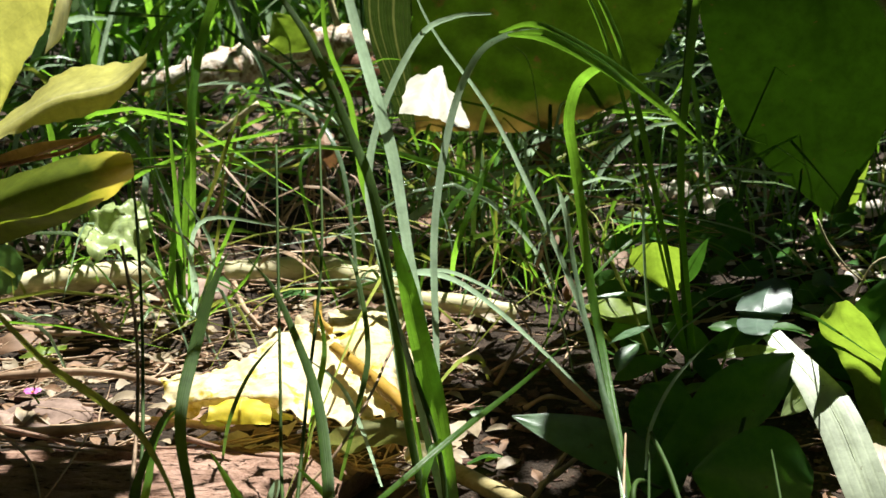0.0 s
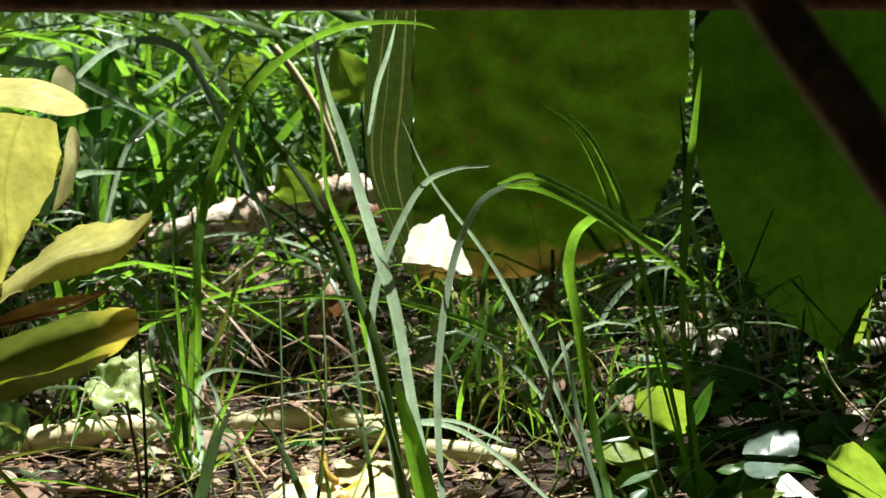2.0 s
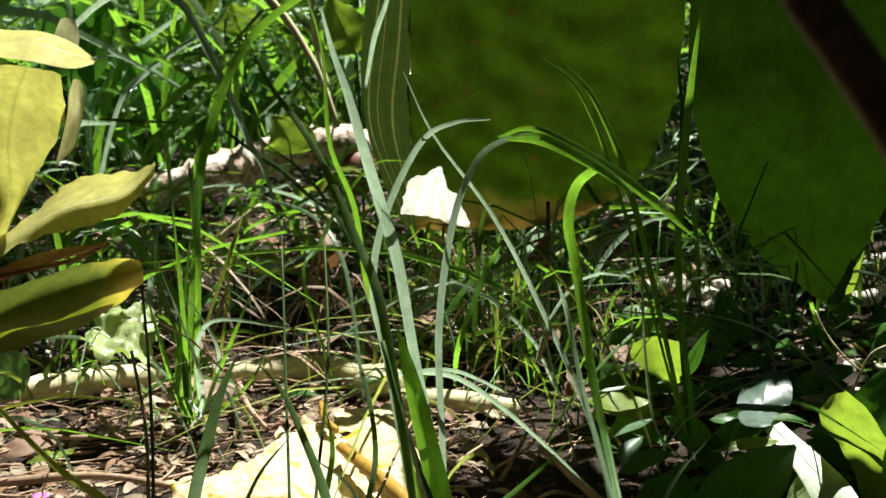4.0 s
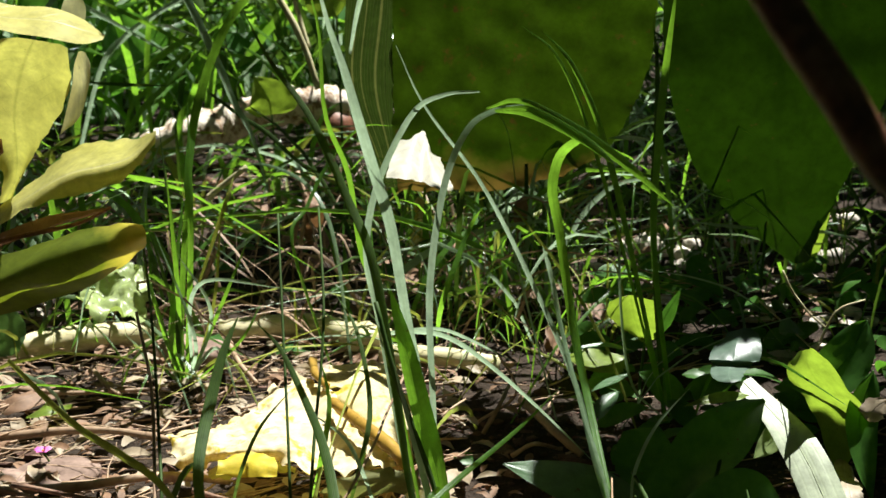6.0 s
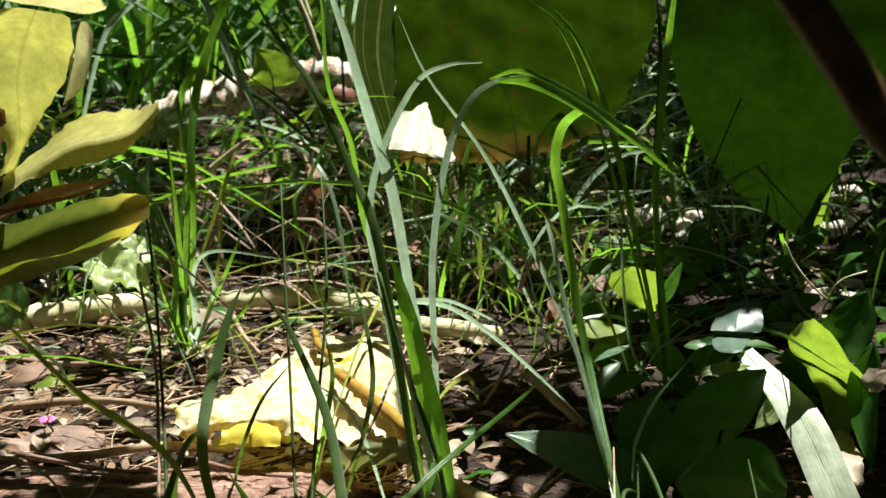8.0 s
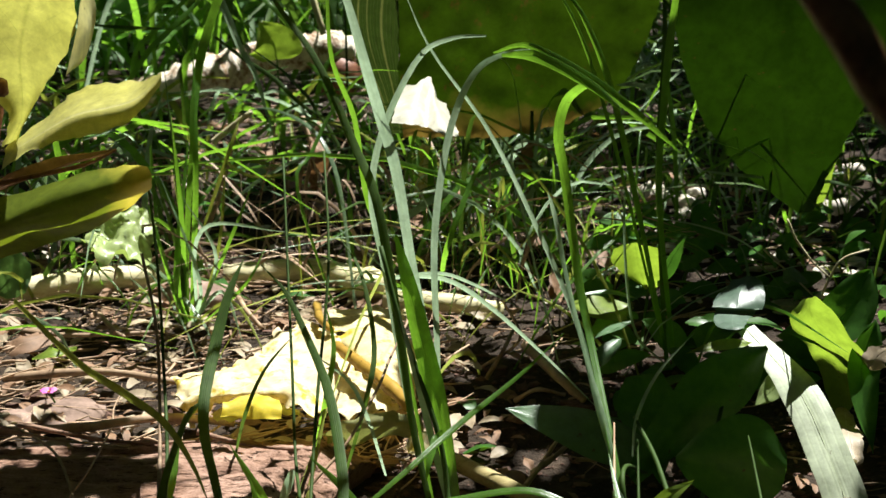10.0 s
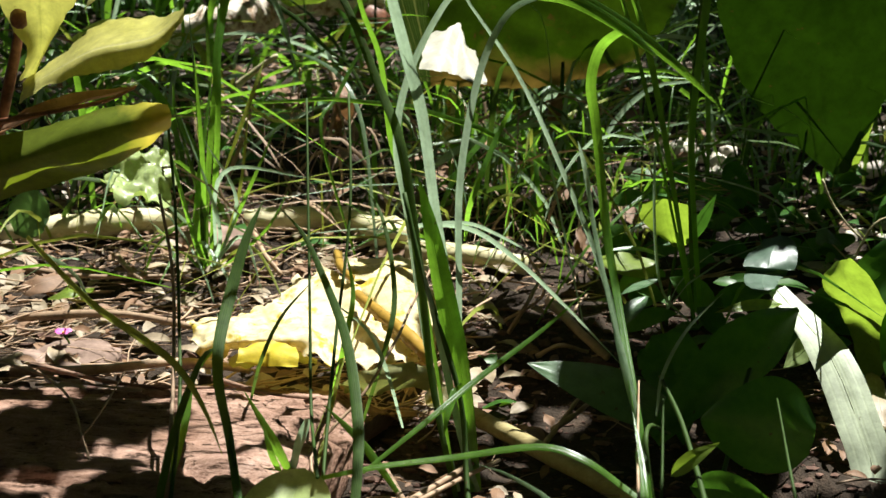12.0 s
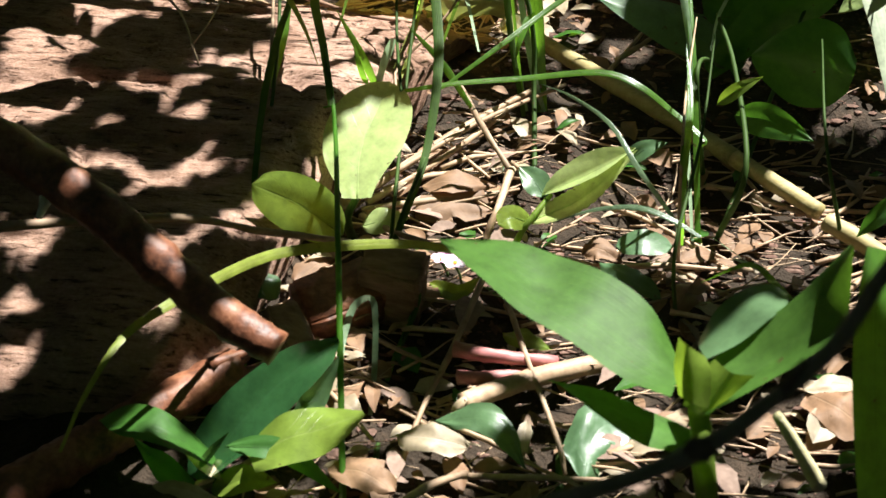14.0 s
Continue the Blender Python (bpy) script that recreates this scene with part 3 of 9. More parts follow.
part("broken_stub", tube([(-0.1532, 0.3200, 0.1009), (-0.1538, 0.3139, 0.1000), (-0.1541, 0.3067, 0.0975)], 0.0034, 0.0010, 8, 8, 0.3, seed=2), ROOT, stick, "pale broken stub")

# pale log pieces behind the yellow leaf
pale_log = thing("pale_branch", "pale peeled branch lying across the ground", "branch", "pale branches", at=(-0.2, 0.9, 0))
part("branch_body", tube([(-0.3302, 0.8606, 0.0060), (-0.2789, 0.8672, 0.0080), (-0.2360, 0.8793, 0.0100), (-0.1928, 0.8937, 0.0080)], 0.0092, 0.0082, 26, 12, 0.25, 0.2, 1), PALE, pale_log)
pale_log2 = thing("pale_branch", "pale peeled branch with a knobbed end beside dry leaf", "branch", "pale branches", at=(-0.1, 0.89, 0))
part("branch_body", tube([(-0.1512, 0.8894, 0.0080), (-0.1222, 0.8909, 0.0100), (-0.0875, 0.8933, 0.0100), (-0.0549, 0.8672, 0.0120), (-0.0338, 0.8598, 0.0100)], 0.0085, 0.0092, 26, 12, 0.25, 0.2, 2), PALE, pale_log2)
part("knob", add_lump(bmesh.new(), (-0.0500, 0.8572, 0.0140), (0.036, 0.020, 0.019), 4), PALE, pale_log2)
stem_back = thing("pale_branch", "yellow-green peeled stem lying behind the grass", "branch", "pale branches", at=(0, 0.86, 0))
part("branch_body", tube([(-0.0389, 0.8464, 0.0060), (0.0019, 0.8365, 0.0080), (0.0384, 0.8294, 0.0050)], 0.0075, 0.006, 16, 10, 0.2, 0.1, 7), PALE, stem_back)

# the thick root at the back, with sun spots painted into its bark
root = thing("thick_root", "thick tan root arching over the ground among grass", "root", at=(-0.2, 1.5, 0))
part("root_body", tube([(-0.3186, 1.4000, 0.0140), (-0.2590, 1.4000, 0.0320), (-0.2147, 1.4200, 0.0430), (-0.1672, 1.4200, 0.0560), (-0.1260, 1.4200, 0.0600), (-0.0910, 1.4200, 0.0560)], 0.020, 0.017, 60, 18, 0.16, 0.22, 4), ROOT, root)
part("root_end", add_lump(bmesh.new(), (-0.1084, 1.4100, 0.0316), (0.05, 0.04, 0.05), 6), BARK_RED, root, "dark broken root end")

# diagonal pale stem on the right
diag = thing("fallen_branch", "pale yellow peeled stem lying among leaves", "branch", at=(0.1, 0.5, 0))
part("stem_body", tube([(-0.0138, 0.6430, 0.0060), (0.0198, 0.6051, 0.0080), (0.0683, 0.5502, 0.0100), (0.0988, 0.5138, 0.0110)], 0.0044, 0.0043, 24, 12, 0.12, 0.06, 5), TAN_STEM, diag)
part("stem_body", tube([(0.0988, 0.5138, 0.0110), (0.1178, 0.4923, 0.0110), (0.1339, 0.4754, 0.0100)], 0.0041, 0.0040, 14, 12, 0.12, 0.06, 6), TAN_STEM, diag)
part("stem_body", tube([(0.1368, 0.4711, 0.0080), (0.1498, 0.4600, 0.0070), (0.1670, 0.4430, 0.0050)], 0.0044, 0.0040, 14, 12, 0.12, 0.06, 9), TAN_STEM, diag)

low_stem = thing("fallen_branch", "pale straw-brown stem with a cut end on soil", "branch", at=(0, 0.37, 0))
part("stem_body", tube([(-0.0147, 0.3320, 0.0080), (-0.0022, 0.3403, 0.0090), (0.0187, 0.3515, 0.0100), (0.0495, 0.3693, 0.0060)], 0.0042, 0.0036, 22, 12, 0.15, 0.1, 8), STRAW, low_stem)
part("cut_end", tube([(-0.0137, 0.3310, 0.0070), (-0.0160, 0.3327, 0.0080)], 0.0046, 0.0044, 3, 10, 0.2), LEAF_CREAM, low_stem)

for a, b, c, w in (((-0.0199, 0.3582, 0.0120), (-0.0011, 0.3536, 0.0140), (0.0196, 0.3582, 0.0100), 0.0042), ((-0.0176, 0.3465, 0.0080), (-0.0069, 0.3456, 0.0100), (0.0080, 0.3524, 0.0080), 0.0038)):
    sh = thing("leaf_sheath", "pinkish-red dry leaf sheath on dark soil", "leaf sheath", "leaf sheaths", at=a)
    part("sheath_body", tube([a, b, c], w * 0.8, w * 0.55, 12, 8, 0.3, seed=2), SHEATH, sh)

# ---- hanging broad leaves of the shrub over the scene
shrub = thing("broadleaf_shrub", "large olive and green leaves hanging from a shrub", "shrub", at=(0.1, 0.8, 0.5))
leaf_a = part("leaf", add_loft(bmesh.new(), [[(-0.0240, 1.0000, 0.3180), (0.0200, 1.0040, 0.3175), (0.0895, 1.0040, 0.3165), (0.1605, 1.0000, 0.3160)], [(-0.0300, 1.0000, 0.2195), (0.0155, 1.0040, 0.2185), (0.0890, 1.0040, 0.2175), (0.1615, 1.0000, 0.2175)], [(-0.0315, 1.0000, 0.1590), (0.0130, 1.0040, 0.1585), (0.0860, 1.0040, 0.1575), (0.1530, 1.0000, 0.1570)], [(-0.0320, 1.0000, 0.1095), (0.0150, 1.0040, 0.1080), (0.0765, 1.0040, 0.1075), (0.1275, 1.0000, 0.1080)], [(-0.0300, 1.0000, 0.0775), (0.0060, 1.0040, 0.0760), (0.0480, 1.0040, 0.0760), (0.0950, 1.0000, 0.0875)]], 44, 40, 2, 0.003, 0.0, 0.002), LEAF_OLIVE, shrub, "large olive leaf hanging with a torn edge")
MARGIN = [[(-0.0455, 1.0000, 0.3185), (-0.0240, 1.0000, 0.3180)], [(-0.0635, 1.0000, 0.2200), (-0.0300, 1.0000, 0.2195)], [(-0.0640, 1.0000, 0.1595), (-0.0315, 1.0000, 0.1590)], [(-0.0510, 1.0000, 0.1095), (-0.0320, 1.0000, 0.1095)], [(-0.0385, 1.0000, 0.0800), (-0.0300, 1.0000, 0.0800)]]
for k, (a, b, mat) in enumerate(((0.0, 0.2, LEAF_MARGIN), (0.2, 0.24, LEAF_DULL), (0.24, 0.4, LEAF_MARGIN), (0.4, 0.42, LEAF_DULL), (0.42, 0.7, LEAF_MARGIN), (0.7, 0.75, LEAF_DULL), (0.75, 1.0, LEAF_MARGIN))):
    lean = [0.12 * math.sin(2.1 * q + 0.6) * (0 < a) for q in range(5)]
    rise = [0.12 * math.sin(2.1 * q + 0.6) * (b < 1) for q in range(5)]
    strip = [[Vector(p).lerp(Vector(e), min(1, max(0, f))) for f in (a + lean[q], (a + b + lean[q] + rise[q]) / 2, b + rise[q])] for q, (p, e) in enumerate(MARGIN)]
    part("bleached_margin" if mat is LEAF_MARGIN else "pale_vein", add_loft(bmesh.new(), strip, 40, 5, 3, 0.0, 0.0, 0.0), mat, leaf_a, "" if k else "pale skeletonised leaf margin")
part("curled_edge", add_loft(bmesh.new(), [[(-0.0310, 0.8150, 0.1350), (-0.0290, 0.8450, 0.1410), (-0.0270, 0.8750, 0.1440)], [(-0.0190, 0.8030, 0.1370), (-0.0180, 0.8330, 0.1420), (-0.0160, 0.8630, 0.1480)], [(-0.0100, 0.8190, 0.1310), (-0.0090, 0.8490, 0.1400), (-0.0070, 0.8790, 0.1500)], [(-0.0000, 0.8030, 0.1310), (-0.0020, 0.8330, 0.1370), (-0.0040, 0.8630, 0.1390)], [(0.0100, 0.8150, 0.1260), (0.0070, 0.8450, 0.1270), (0.0020, 0.8750, 0.1320)]], 24, 16, 4, 0.001, 0.0008, 0.0012), LEAF_SUN_WHITE, leaf_a, "torn leaf flap painted white as if sunlit")
part("leaf", add_loft(bmesh.new(), [[(0.1540, 0.9150, 0.3150), (0.2100, 0.9150, 0.3130), (0.2720, 0.9150, 0.3120), (0.3200, 0.9150, 0.3110)], [(0.1520, 0.9180, 0.2240), (0.2100, 0.9180, 0.2230), (0.2700, 0.9180, 0.2210), (0.3200, 0.9180, 0.2200)], [(0.1570, 0.9180, 0.1700), (0.2050, 0.9180, 0.1680), (0.2590, 0.9180, 0.1670), (0.3070, 0.9180, 0.1660)], [(0.1794, 0.9323, 0.1094), (0.2152, 0.9326, 0.1083), (0.2581, 0.9328, 0.1072), (0.2898, 0.9328, 0.1072)], [(0.2121, 0.9426, 0.0663), (0.2360, 0.9426, 0.0663), (0.2590, 0.9429, 0.0651), (0.2766, 0.9429, 0.0651)], [(0.2569, 0.9505, 0.0318), (0.2601, 0.9505, 0.0318), (0.2643, 0.9505, 0.0318), (0.2675, 0.9505, 0.0318)]], 44, 36, 7, 0.0015, 0.0, 0.0015), LEAF_DEEP, shrub, "large deep green leaf hanging with a pointed tip")
# Separate lime strip puts the sunlit tip on the dark leaf by colour
shaped_leaf(shrub, [[(0.2640, 0.9680, 0.0380), (0.2700, 0.9680, 0.0240), (0.2770, 0.9680, 0.0230)], [(0.2690, 0.9580, 0.0580), (0.2750, 0.9580, 0.0490), (0.2800, 0.9580, 0.0460)], [(0.2750, 0.9480, 0.0790), (0.2790, 0.9480, 0.0730), (0.2810, 0.9480, 0.0710)]], LEAF_LIME, "lime strip coloured as the sunlit leaf tip", 12, 6, 8, 0.0, name="folded_edge")
part("branch", tube([(0.045, 1.0, 0.34), (0.03, 1.05, 0.45), (0.0, 1.2, 0.7), (0.1, 1.5, 1.2)], 0.003, 0.010, 16, 8, 0.2, seed=4), BARK_DARK, shrub)
part("branch", tube([(0.2, 0.917, 0.33), (0.16, 0.99, 0.40), (0.05, 1.12, 0.6), (0.0, 1.2, 0.7)], 0.003, 0.006, 12, 8, 0.2, seed=5), BARK_DARK, shrub)

# ---- yellowing plant on the left
lp = thing("yellowing_plant", "yellow-green broad-leaved plant glowing in the sun", "plant", at=(-0.2447, 0.6600, 0.1069))
shaped_leaf(lp, [[(-0.2140, 0.6500, 0.1660), (-0.2150, 0.6600, 0.1640), (-0.2100, 0.6500, 0.1670)], [(-0.2080, 0.6400, 0.1840), (-0.2040, 0.6500, 0.1810), (-0.1970, 0.6400, 0.1860)], [(-0.2130, 0.6300, 0.2040), (-0.1990, 0.6400, 0.2010), (-0.1810, 0.6300, 0.2060)], [(-0.2140, 0.6200, 0.2260), (-0.1940, 0.6300, 0.2220), (-0.1700, 0.6200, 0.2200)], [(-0.2060, 0.6100, 0.2430), (-0.1860, 0.6200, 0.2400), (-0.1620, 0.6100, 0.2360)], [(-0.1890, 0.6000, 0.2550), (-0.1770, 0.6100, 0.2530), (-0.1600, 0.6000, 0.2510)]], LEAF_YELLOW, "cupped yellow-green leaf", 36, 20, 1, 0.003, 0.0, 0.001)
shaped_leaf(lp, [[(-0.1740, 0.6270, 0.2060), (-0.1730, 0.6250, 0.2070), (-0.1720, 0.6230, 0.2080)], [(-0.1700, 0.6250, 0.2160), (-0.1650, 0.6170, 0.2160), (-0.1580, 0.6050, 0.2200)], [(-0.1660, 0.6250, 0.2300), (-0.1590, 0.6150, 0.2300), (-0.1520, 0.6010, 0.2330)], [(-0.1630, 0.6210, 0.2400), (-0.1570, 0.6110, 0.2410), (-0.1490, 0.5970, 0.2440)], [(-0.1590, 0.6150, 0.2470), (-0.1560, 0.6100, 0.2480), (-0.1530, 0.6050, 0.2480)]], LEAF_IVORY, "pale rolled leaf edge", 24, 8, 2, 0.001, name="leaf_edge")
shaped_leaf(lp, [[(-0.2170, 0.6550, 0.1640), (-0.2140, 0.6480, 0.1610), (-0.2130, 0.6400, 0.1580)], [(-0.2000, 0.6650, 0.1750), (-0.1940, 0.6420, 0.1730), (-0.1940, 0.6360, 0.1680)], [(-0.1830, 0.6680, 0.1890), (-0.1760, 0.6380, 0.1840), (-0.1780, 0.6340, 0.1740)], [(-0.1670, 0.6680, 0.1930), (-0.1580, 0.6340, 0.1890), (-0.1590, 0.6320, 0.1790)], [(-0.1500, 0.6620, 0.1960), (-0.1440, 0.6360, 0.1940), (-0.1470, 0.6320, 0.1840)], [(-0.1340, 0.6450, 0.2040), (-0.1320, 0.6400, 0.2040), (-0.1330, 0.6380, 0.1990)]], LEAF_YELLOW, "pointed yellow leaf folded along its rib", 32, 18, 3, 0.002, 0.0, 0.0015)
shaped_leaf(lp, [[(-0.2340, 0.6280, 0.1420), (-0.2310, 0.6140, 0.1290), (-0.2390, 0.6280, 0.1060)], [(-0.2080, 0.6250, 0.1480), (-0.2050, 0.6110, 0.1390), (-0.2120, 0.6250, 0.1180)], [(-0.1850, 0.6230, 0.1570), (-0.1810, 0.6090, 0.1490), (-0.1890, 0.6230, 0.1250)], [(-0.1650, 0.6200, 0.1630), (-0.1600, 0.6060, 0.1560), (-0.1680, 0.6200, 0.1330)], [(-0.1470, 0.6180, 0.1660), (-0.1430, 0.6040, 0.1610), (-0.1480, 0.6180, 0.1440)], [(-0.1370, 0.6150, 0.1660), (-0.1320, 0.6010, 0.1660), (-0.1370, 0.6150, 0.1550)]], LEAF_LIT_TIP, "blunt leaf painted shaded olive with a sunlit yellow tip", 32, 20, 5, 0.003, 0.0, 0.001)
shaped_leaf(lp, [[(-0.1900, 0.5670, 0.2790), (-0.1870, 0.5550, 0.2750), (-0.1830, 0.5430, 0.2710)], [(-0.1720, 0.5670, 0.2750), (-0.1690, 0.5550, 0.2710), (-0.1660, 0.5430, 0.2670)], [(-0.1560, 0.5670, 0.2730), (-0.1520, 0.5550, 0.2680), (-0.1510, 0.5430, 0.2640)], [(-0.1430, 0.5670, 0.2680), (-0.1390, 0.5550, 0.2650), (-0.1380, 0.5430, 0.2620)], [(-0.1330, 0.5590, 0.2630), (-0.1320, 0.5550, 0.2630), (-0.1320, 0.5510, 0.2620)]], LEAF_YELLOW, "bright yellow leaf seen edge on", 24, 14, 6, 0.002)
part("stem", tube([(-0.2462, 0.6600, 0.0947), (-0.2290, 0.6600, 0.1456), (-0.2183, 0.6700, 0.1948), (-0.2190, 0.6800, 0.2429)], 0.0032, 0.0022, 16, 8, 0.1, seed=2), BARK_RED, lp)
shaped_leaf(lp, [[(-0.1640, 0.6060, 0.2610), (-0.1570, 0.6000, 0.2610), (-0.1490, 0.5940, 0.2630)], [(-0.1620, 0.6060, 0.2680), (-0.1550, 0.6000, 0.2700), (-0.1480, 0.5940, 0.2690)], [(-0.1580, 0.6020, 0.2740), (-0.1550, 0.6000, 0.2750), (-0.1510, 0.5980, 0.2740)]], LEAF_IVORY, "curled cream shoot", 14, 10, 3, 0.001, name="curled_shoot")
leaf(lp, [(-0.2340, 0.6550, 0.1369), (-0.1974, 0.6500, 0.1529), (-0.1592, 0.6500, 0.1644)], 0.012, LEAF_DRY, "dry red-brown rolled leaf", up=(-0.1, -0.4, 0.9), shape="lance", fold=0.7, curl=0.0, ruffle=0.15, seed=9)
part("twig", tube([(-0.2269, 0.6450, 0.1472), (-0.1959, 0.6450, 0.1538), (-0.1736, 0.6450, 0.1587), (-0.1592, 0.6500, 0.1649)], 0.0016, 0.0008, 12, 6, 0.2, seed=6), BARK_RED, lp)
part("bud", add_lump(bmesh.new(), (-0.2061, 0.6300, 0.2008), (0.008, 0.006, 0.010), 4), BARK_RED, lp, "dark brown bud")

# ---- crumpled yellow leaf in the middle
yl = thing("fallen_yellow_leaf", "large crumpled bright yellow dry leaf on the log", "leaf", at=(-0.0834, 0.6780, 0.0300))
part("blade_half", add_loft(bmesh.new(), [[(-0.1430, 0.6690, 0.0300), (-0.1310, 0.6730, 0.0360), (-0.1080, 0.6780, 0.0380), (-0.0920, 0.7090, 0.0400), (-0.0800, 0.7350, 0.0400)], [(-0.1370, 0.6440, 0.0360), (-0.1200, 0.6460, 0.0420), (-0.0960, 0.6380, 0.0480), (-0.0750, 0.6780, 0.0440), (-0.0570, 0.6920, 0.0420)], [(-0.1320, 0.6310, 0.0360), (-0.1100, 0.6210, 0.0460), (-0.0860, 0.6150, 0.0500), (-0.0640, 0.6460, 0.0420), (-0.0360, 0.6430, 0.0420)], [(-0.1290, 0.6340, 0.0300), (-0.1030, 0.6240, 0.0420), (-0.0860, 0.6200, 0.0440), (-0.0590, 0.6100, 0.0360), (-0.0210, 0.6210, 0.0340)]], 70, 90, 3, 0.005, 0.0032, 0.005), LEAF_DRY_YELLOW, yl)
part("blade_half", add_loft(bmesh.new(), [[(-0.0620, 0.7020, 0.0400), (-0.0390, 0.6510, 0.0400), (-0.0170, 0.6280, 0.0340)], [(-0.0570, 0.6930, 0.0470), (-0.0340, 0.6370, 0.0520), (-0.0140, 0.6150, 0.0460)], [(-0.0480, 0.7090, 0.0480), (-0.0280, 0.6710, 0.0500), (-0.0130, 0.6440, 0.0420)], [(-0.0420, 0.7640, 0.0300), (-0.0220, 0.7300, 0.0300), (-0.0110, 0.6890, 0.0280)]], 40, 40, 6, 0.0012, 0.0016, 0.003), LEAF_DRY_YELLOW, yl, "rolled ochre half of the leaf")
part("blade_half", add_loft(bmesh.new(), [[(-0.0690, 0.7970, 0.0200), (-0.0440, 0.8030, 0.0180), (-0.0230, 0.7940, 0.0200)], [(-0.0670, 0.7390, 0.0360), (-0.0440, 0.7350, 0.0380), (-0.0230, 0.7500, 0.0320)], [(-0.0630, 0.7140, 0.0400), (-0.0460, 0.7060, 0.0440), (-0.0270, 0.7340, 0.0280)]], 24, 30, 8, 0.002, 0.003, 0.004), LEAF_DRY_YELLOW, yl)
part("turned_edge", add_loft(bmesh.new(), [[(-0.1170, 0.6210, 0.0360), (-0.1030, 0.6240, 0.0420), (-0.0880, 0.6220, 0.0430), (-0.0720, 0.6200, 0.0360)], [(-0.1170, 0.6260, 0.0320), (-0.1050, 0.6310, 0.0330), (-0.0900, 0.6330, 0.0330), (-0.0730, 0.6280, 0.0320)], [(-0.1170, 0.6330, 0.0260), (-0.1060, 0.6370, 0.0240), (-0.0920, 0.6410, 0.0240), (-0.0740, 0.6350, 0.0280)]], 16, 30, 7, 0.001, 0.002, 0.002), LEAF_YELLOW, yl, "deep yellow turned-down edge")
# Ochre tube paints the shaded side of the leaf's fold
part("rolled_fold", tube([(-0.0560, 0.6620, 0.0540), (-0.0430, 0.6400, 0.0540), (-0.0300, 0.6200, 0.0530), (-0.0160, 0.5990, 0.0500)], 0.0026, 0.0037, 24, 10, 0.3, 0.15, 4), LEAF_OCHRE, yl, "ochre roll coloured for the shaded fold side")
# Patch laid on the leaf; its gold stands for the backlit edge
part("yellow_lobe", add_loft(bmesh.new(), [[(-0.1060, 0.5990, 0.0520), (-0.0970, 0.6040, 0.0530), (-0.0890, 0.6050, 0.0530), (-0.0790, 0.6010, 0.0520)], [(-0.1060, 0.5950, 0.0500), (-0.0970, 0.5970, 0.0510), (-0.0880, 0.5960, 0.0510), (-0.0780, 0.5950, 0.0500)], [(-0.1070, 0.5940, 0.0470), (-0.0960, 0.5930, 0.0470), (-0.0880, 0.5920, 0.0470), (-0.0770, 0.5910, 0.0470)]], 20, 24, 9, 0.0008, 0.0012, 0.0015), LEAF_GOLD, yl, "gold patch added for the backlit leaf edge")
part("stalk", tube([(-0.0750, 0.7560, 0.0400), (-0.0690, 0.7100, 0.0500), (-0.0610, 0.6930, 0.0500)], 0.0026, 0.0018, 12, 8, 0.4), LEAF_OCHRE, yl, "ochre leaf stalk")
grey_leaf = single("fallen_leaf", add_loft(bmesh.new(), [[(-0.0600, 0.6070, 0.0300), (-0.0450, 0.6040, 0.0400), (-0.0290, 0.6040, 0.0440), (-0.0120, 0.6130, 0.0380)], [(-0.0590, 0.6100, 0.0260), (-0.0440, 0.6020, 0.0340), (-0.0280, 0.6020, 0.0380), (-0.0110, 0.6120, 0.0320)], [(-0.0590, 0.6170, 0.0200), (-0.0440, 0.6090, 0.0240), (-0.0280, 0.6130, 0.0260), (-0.0110, 0.6190, 0.0220)]], 20, 30, 11, 0.002, 0.001, 0.002), LEAF_DULL, "grey-green dull leaf under the yellow one", "leaf")
single("fallen_leaf", add_loft(bmesh.new(), [[(-0.2270, 0.8300, 0.0610), (-0.2140, 0.8450, 0.0680), (-0.1950, 0.8450, 0.0730), (-0.1840, 0.8300, 0.0700)], [(-0.2260, 0.8200, 0.0580), (-0.2100, 0.8250, 0.0620), (-0.1930, 0.8250, 0.0640), (-0.1810, 0.8150, 0.0620)], [(-0.2190, 0.8000, 0.0570), (-0.2030, 0.8000, 0.0550), (-0.1890, 0.8000, 0.0530), (-0.1800, 0.8000, 0.0550)]], 24, 30, 12, 0.004, 0.008, 0.006), LEAF_PALE, "cream-green crumpled fallen leaf behind the plant", "leaf")
lone_leaf("fallen_leaf", [(-0.0173, 0.5881, 0.0300), (-0.0106, 0.5901, 0.0350), (-0.0012, 0.5825, 0.0300)], 0.012, LEAF_DRY_YELLOW, "scrap of yellow dry leaf on the log end", up=(0.0, -0.6, 0.8), shape="round", fold=0.0, ruffle=0.2, seed=14)

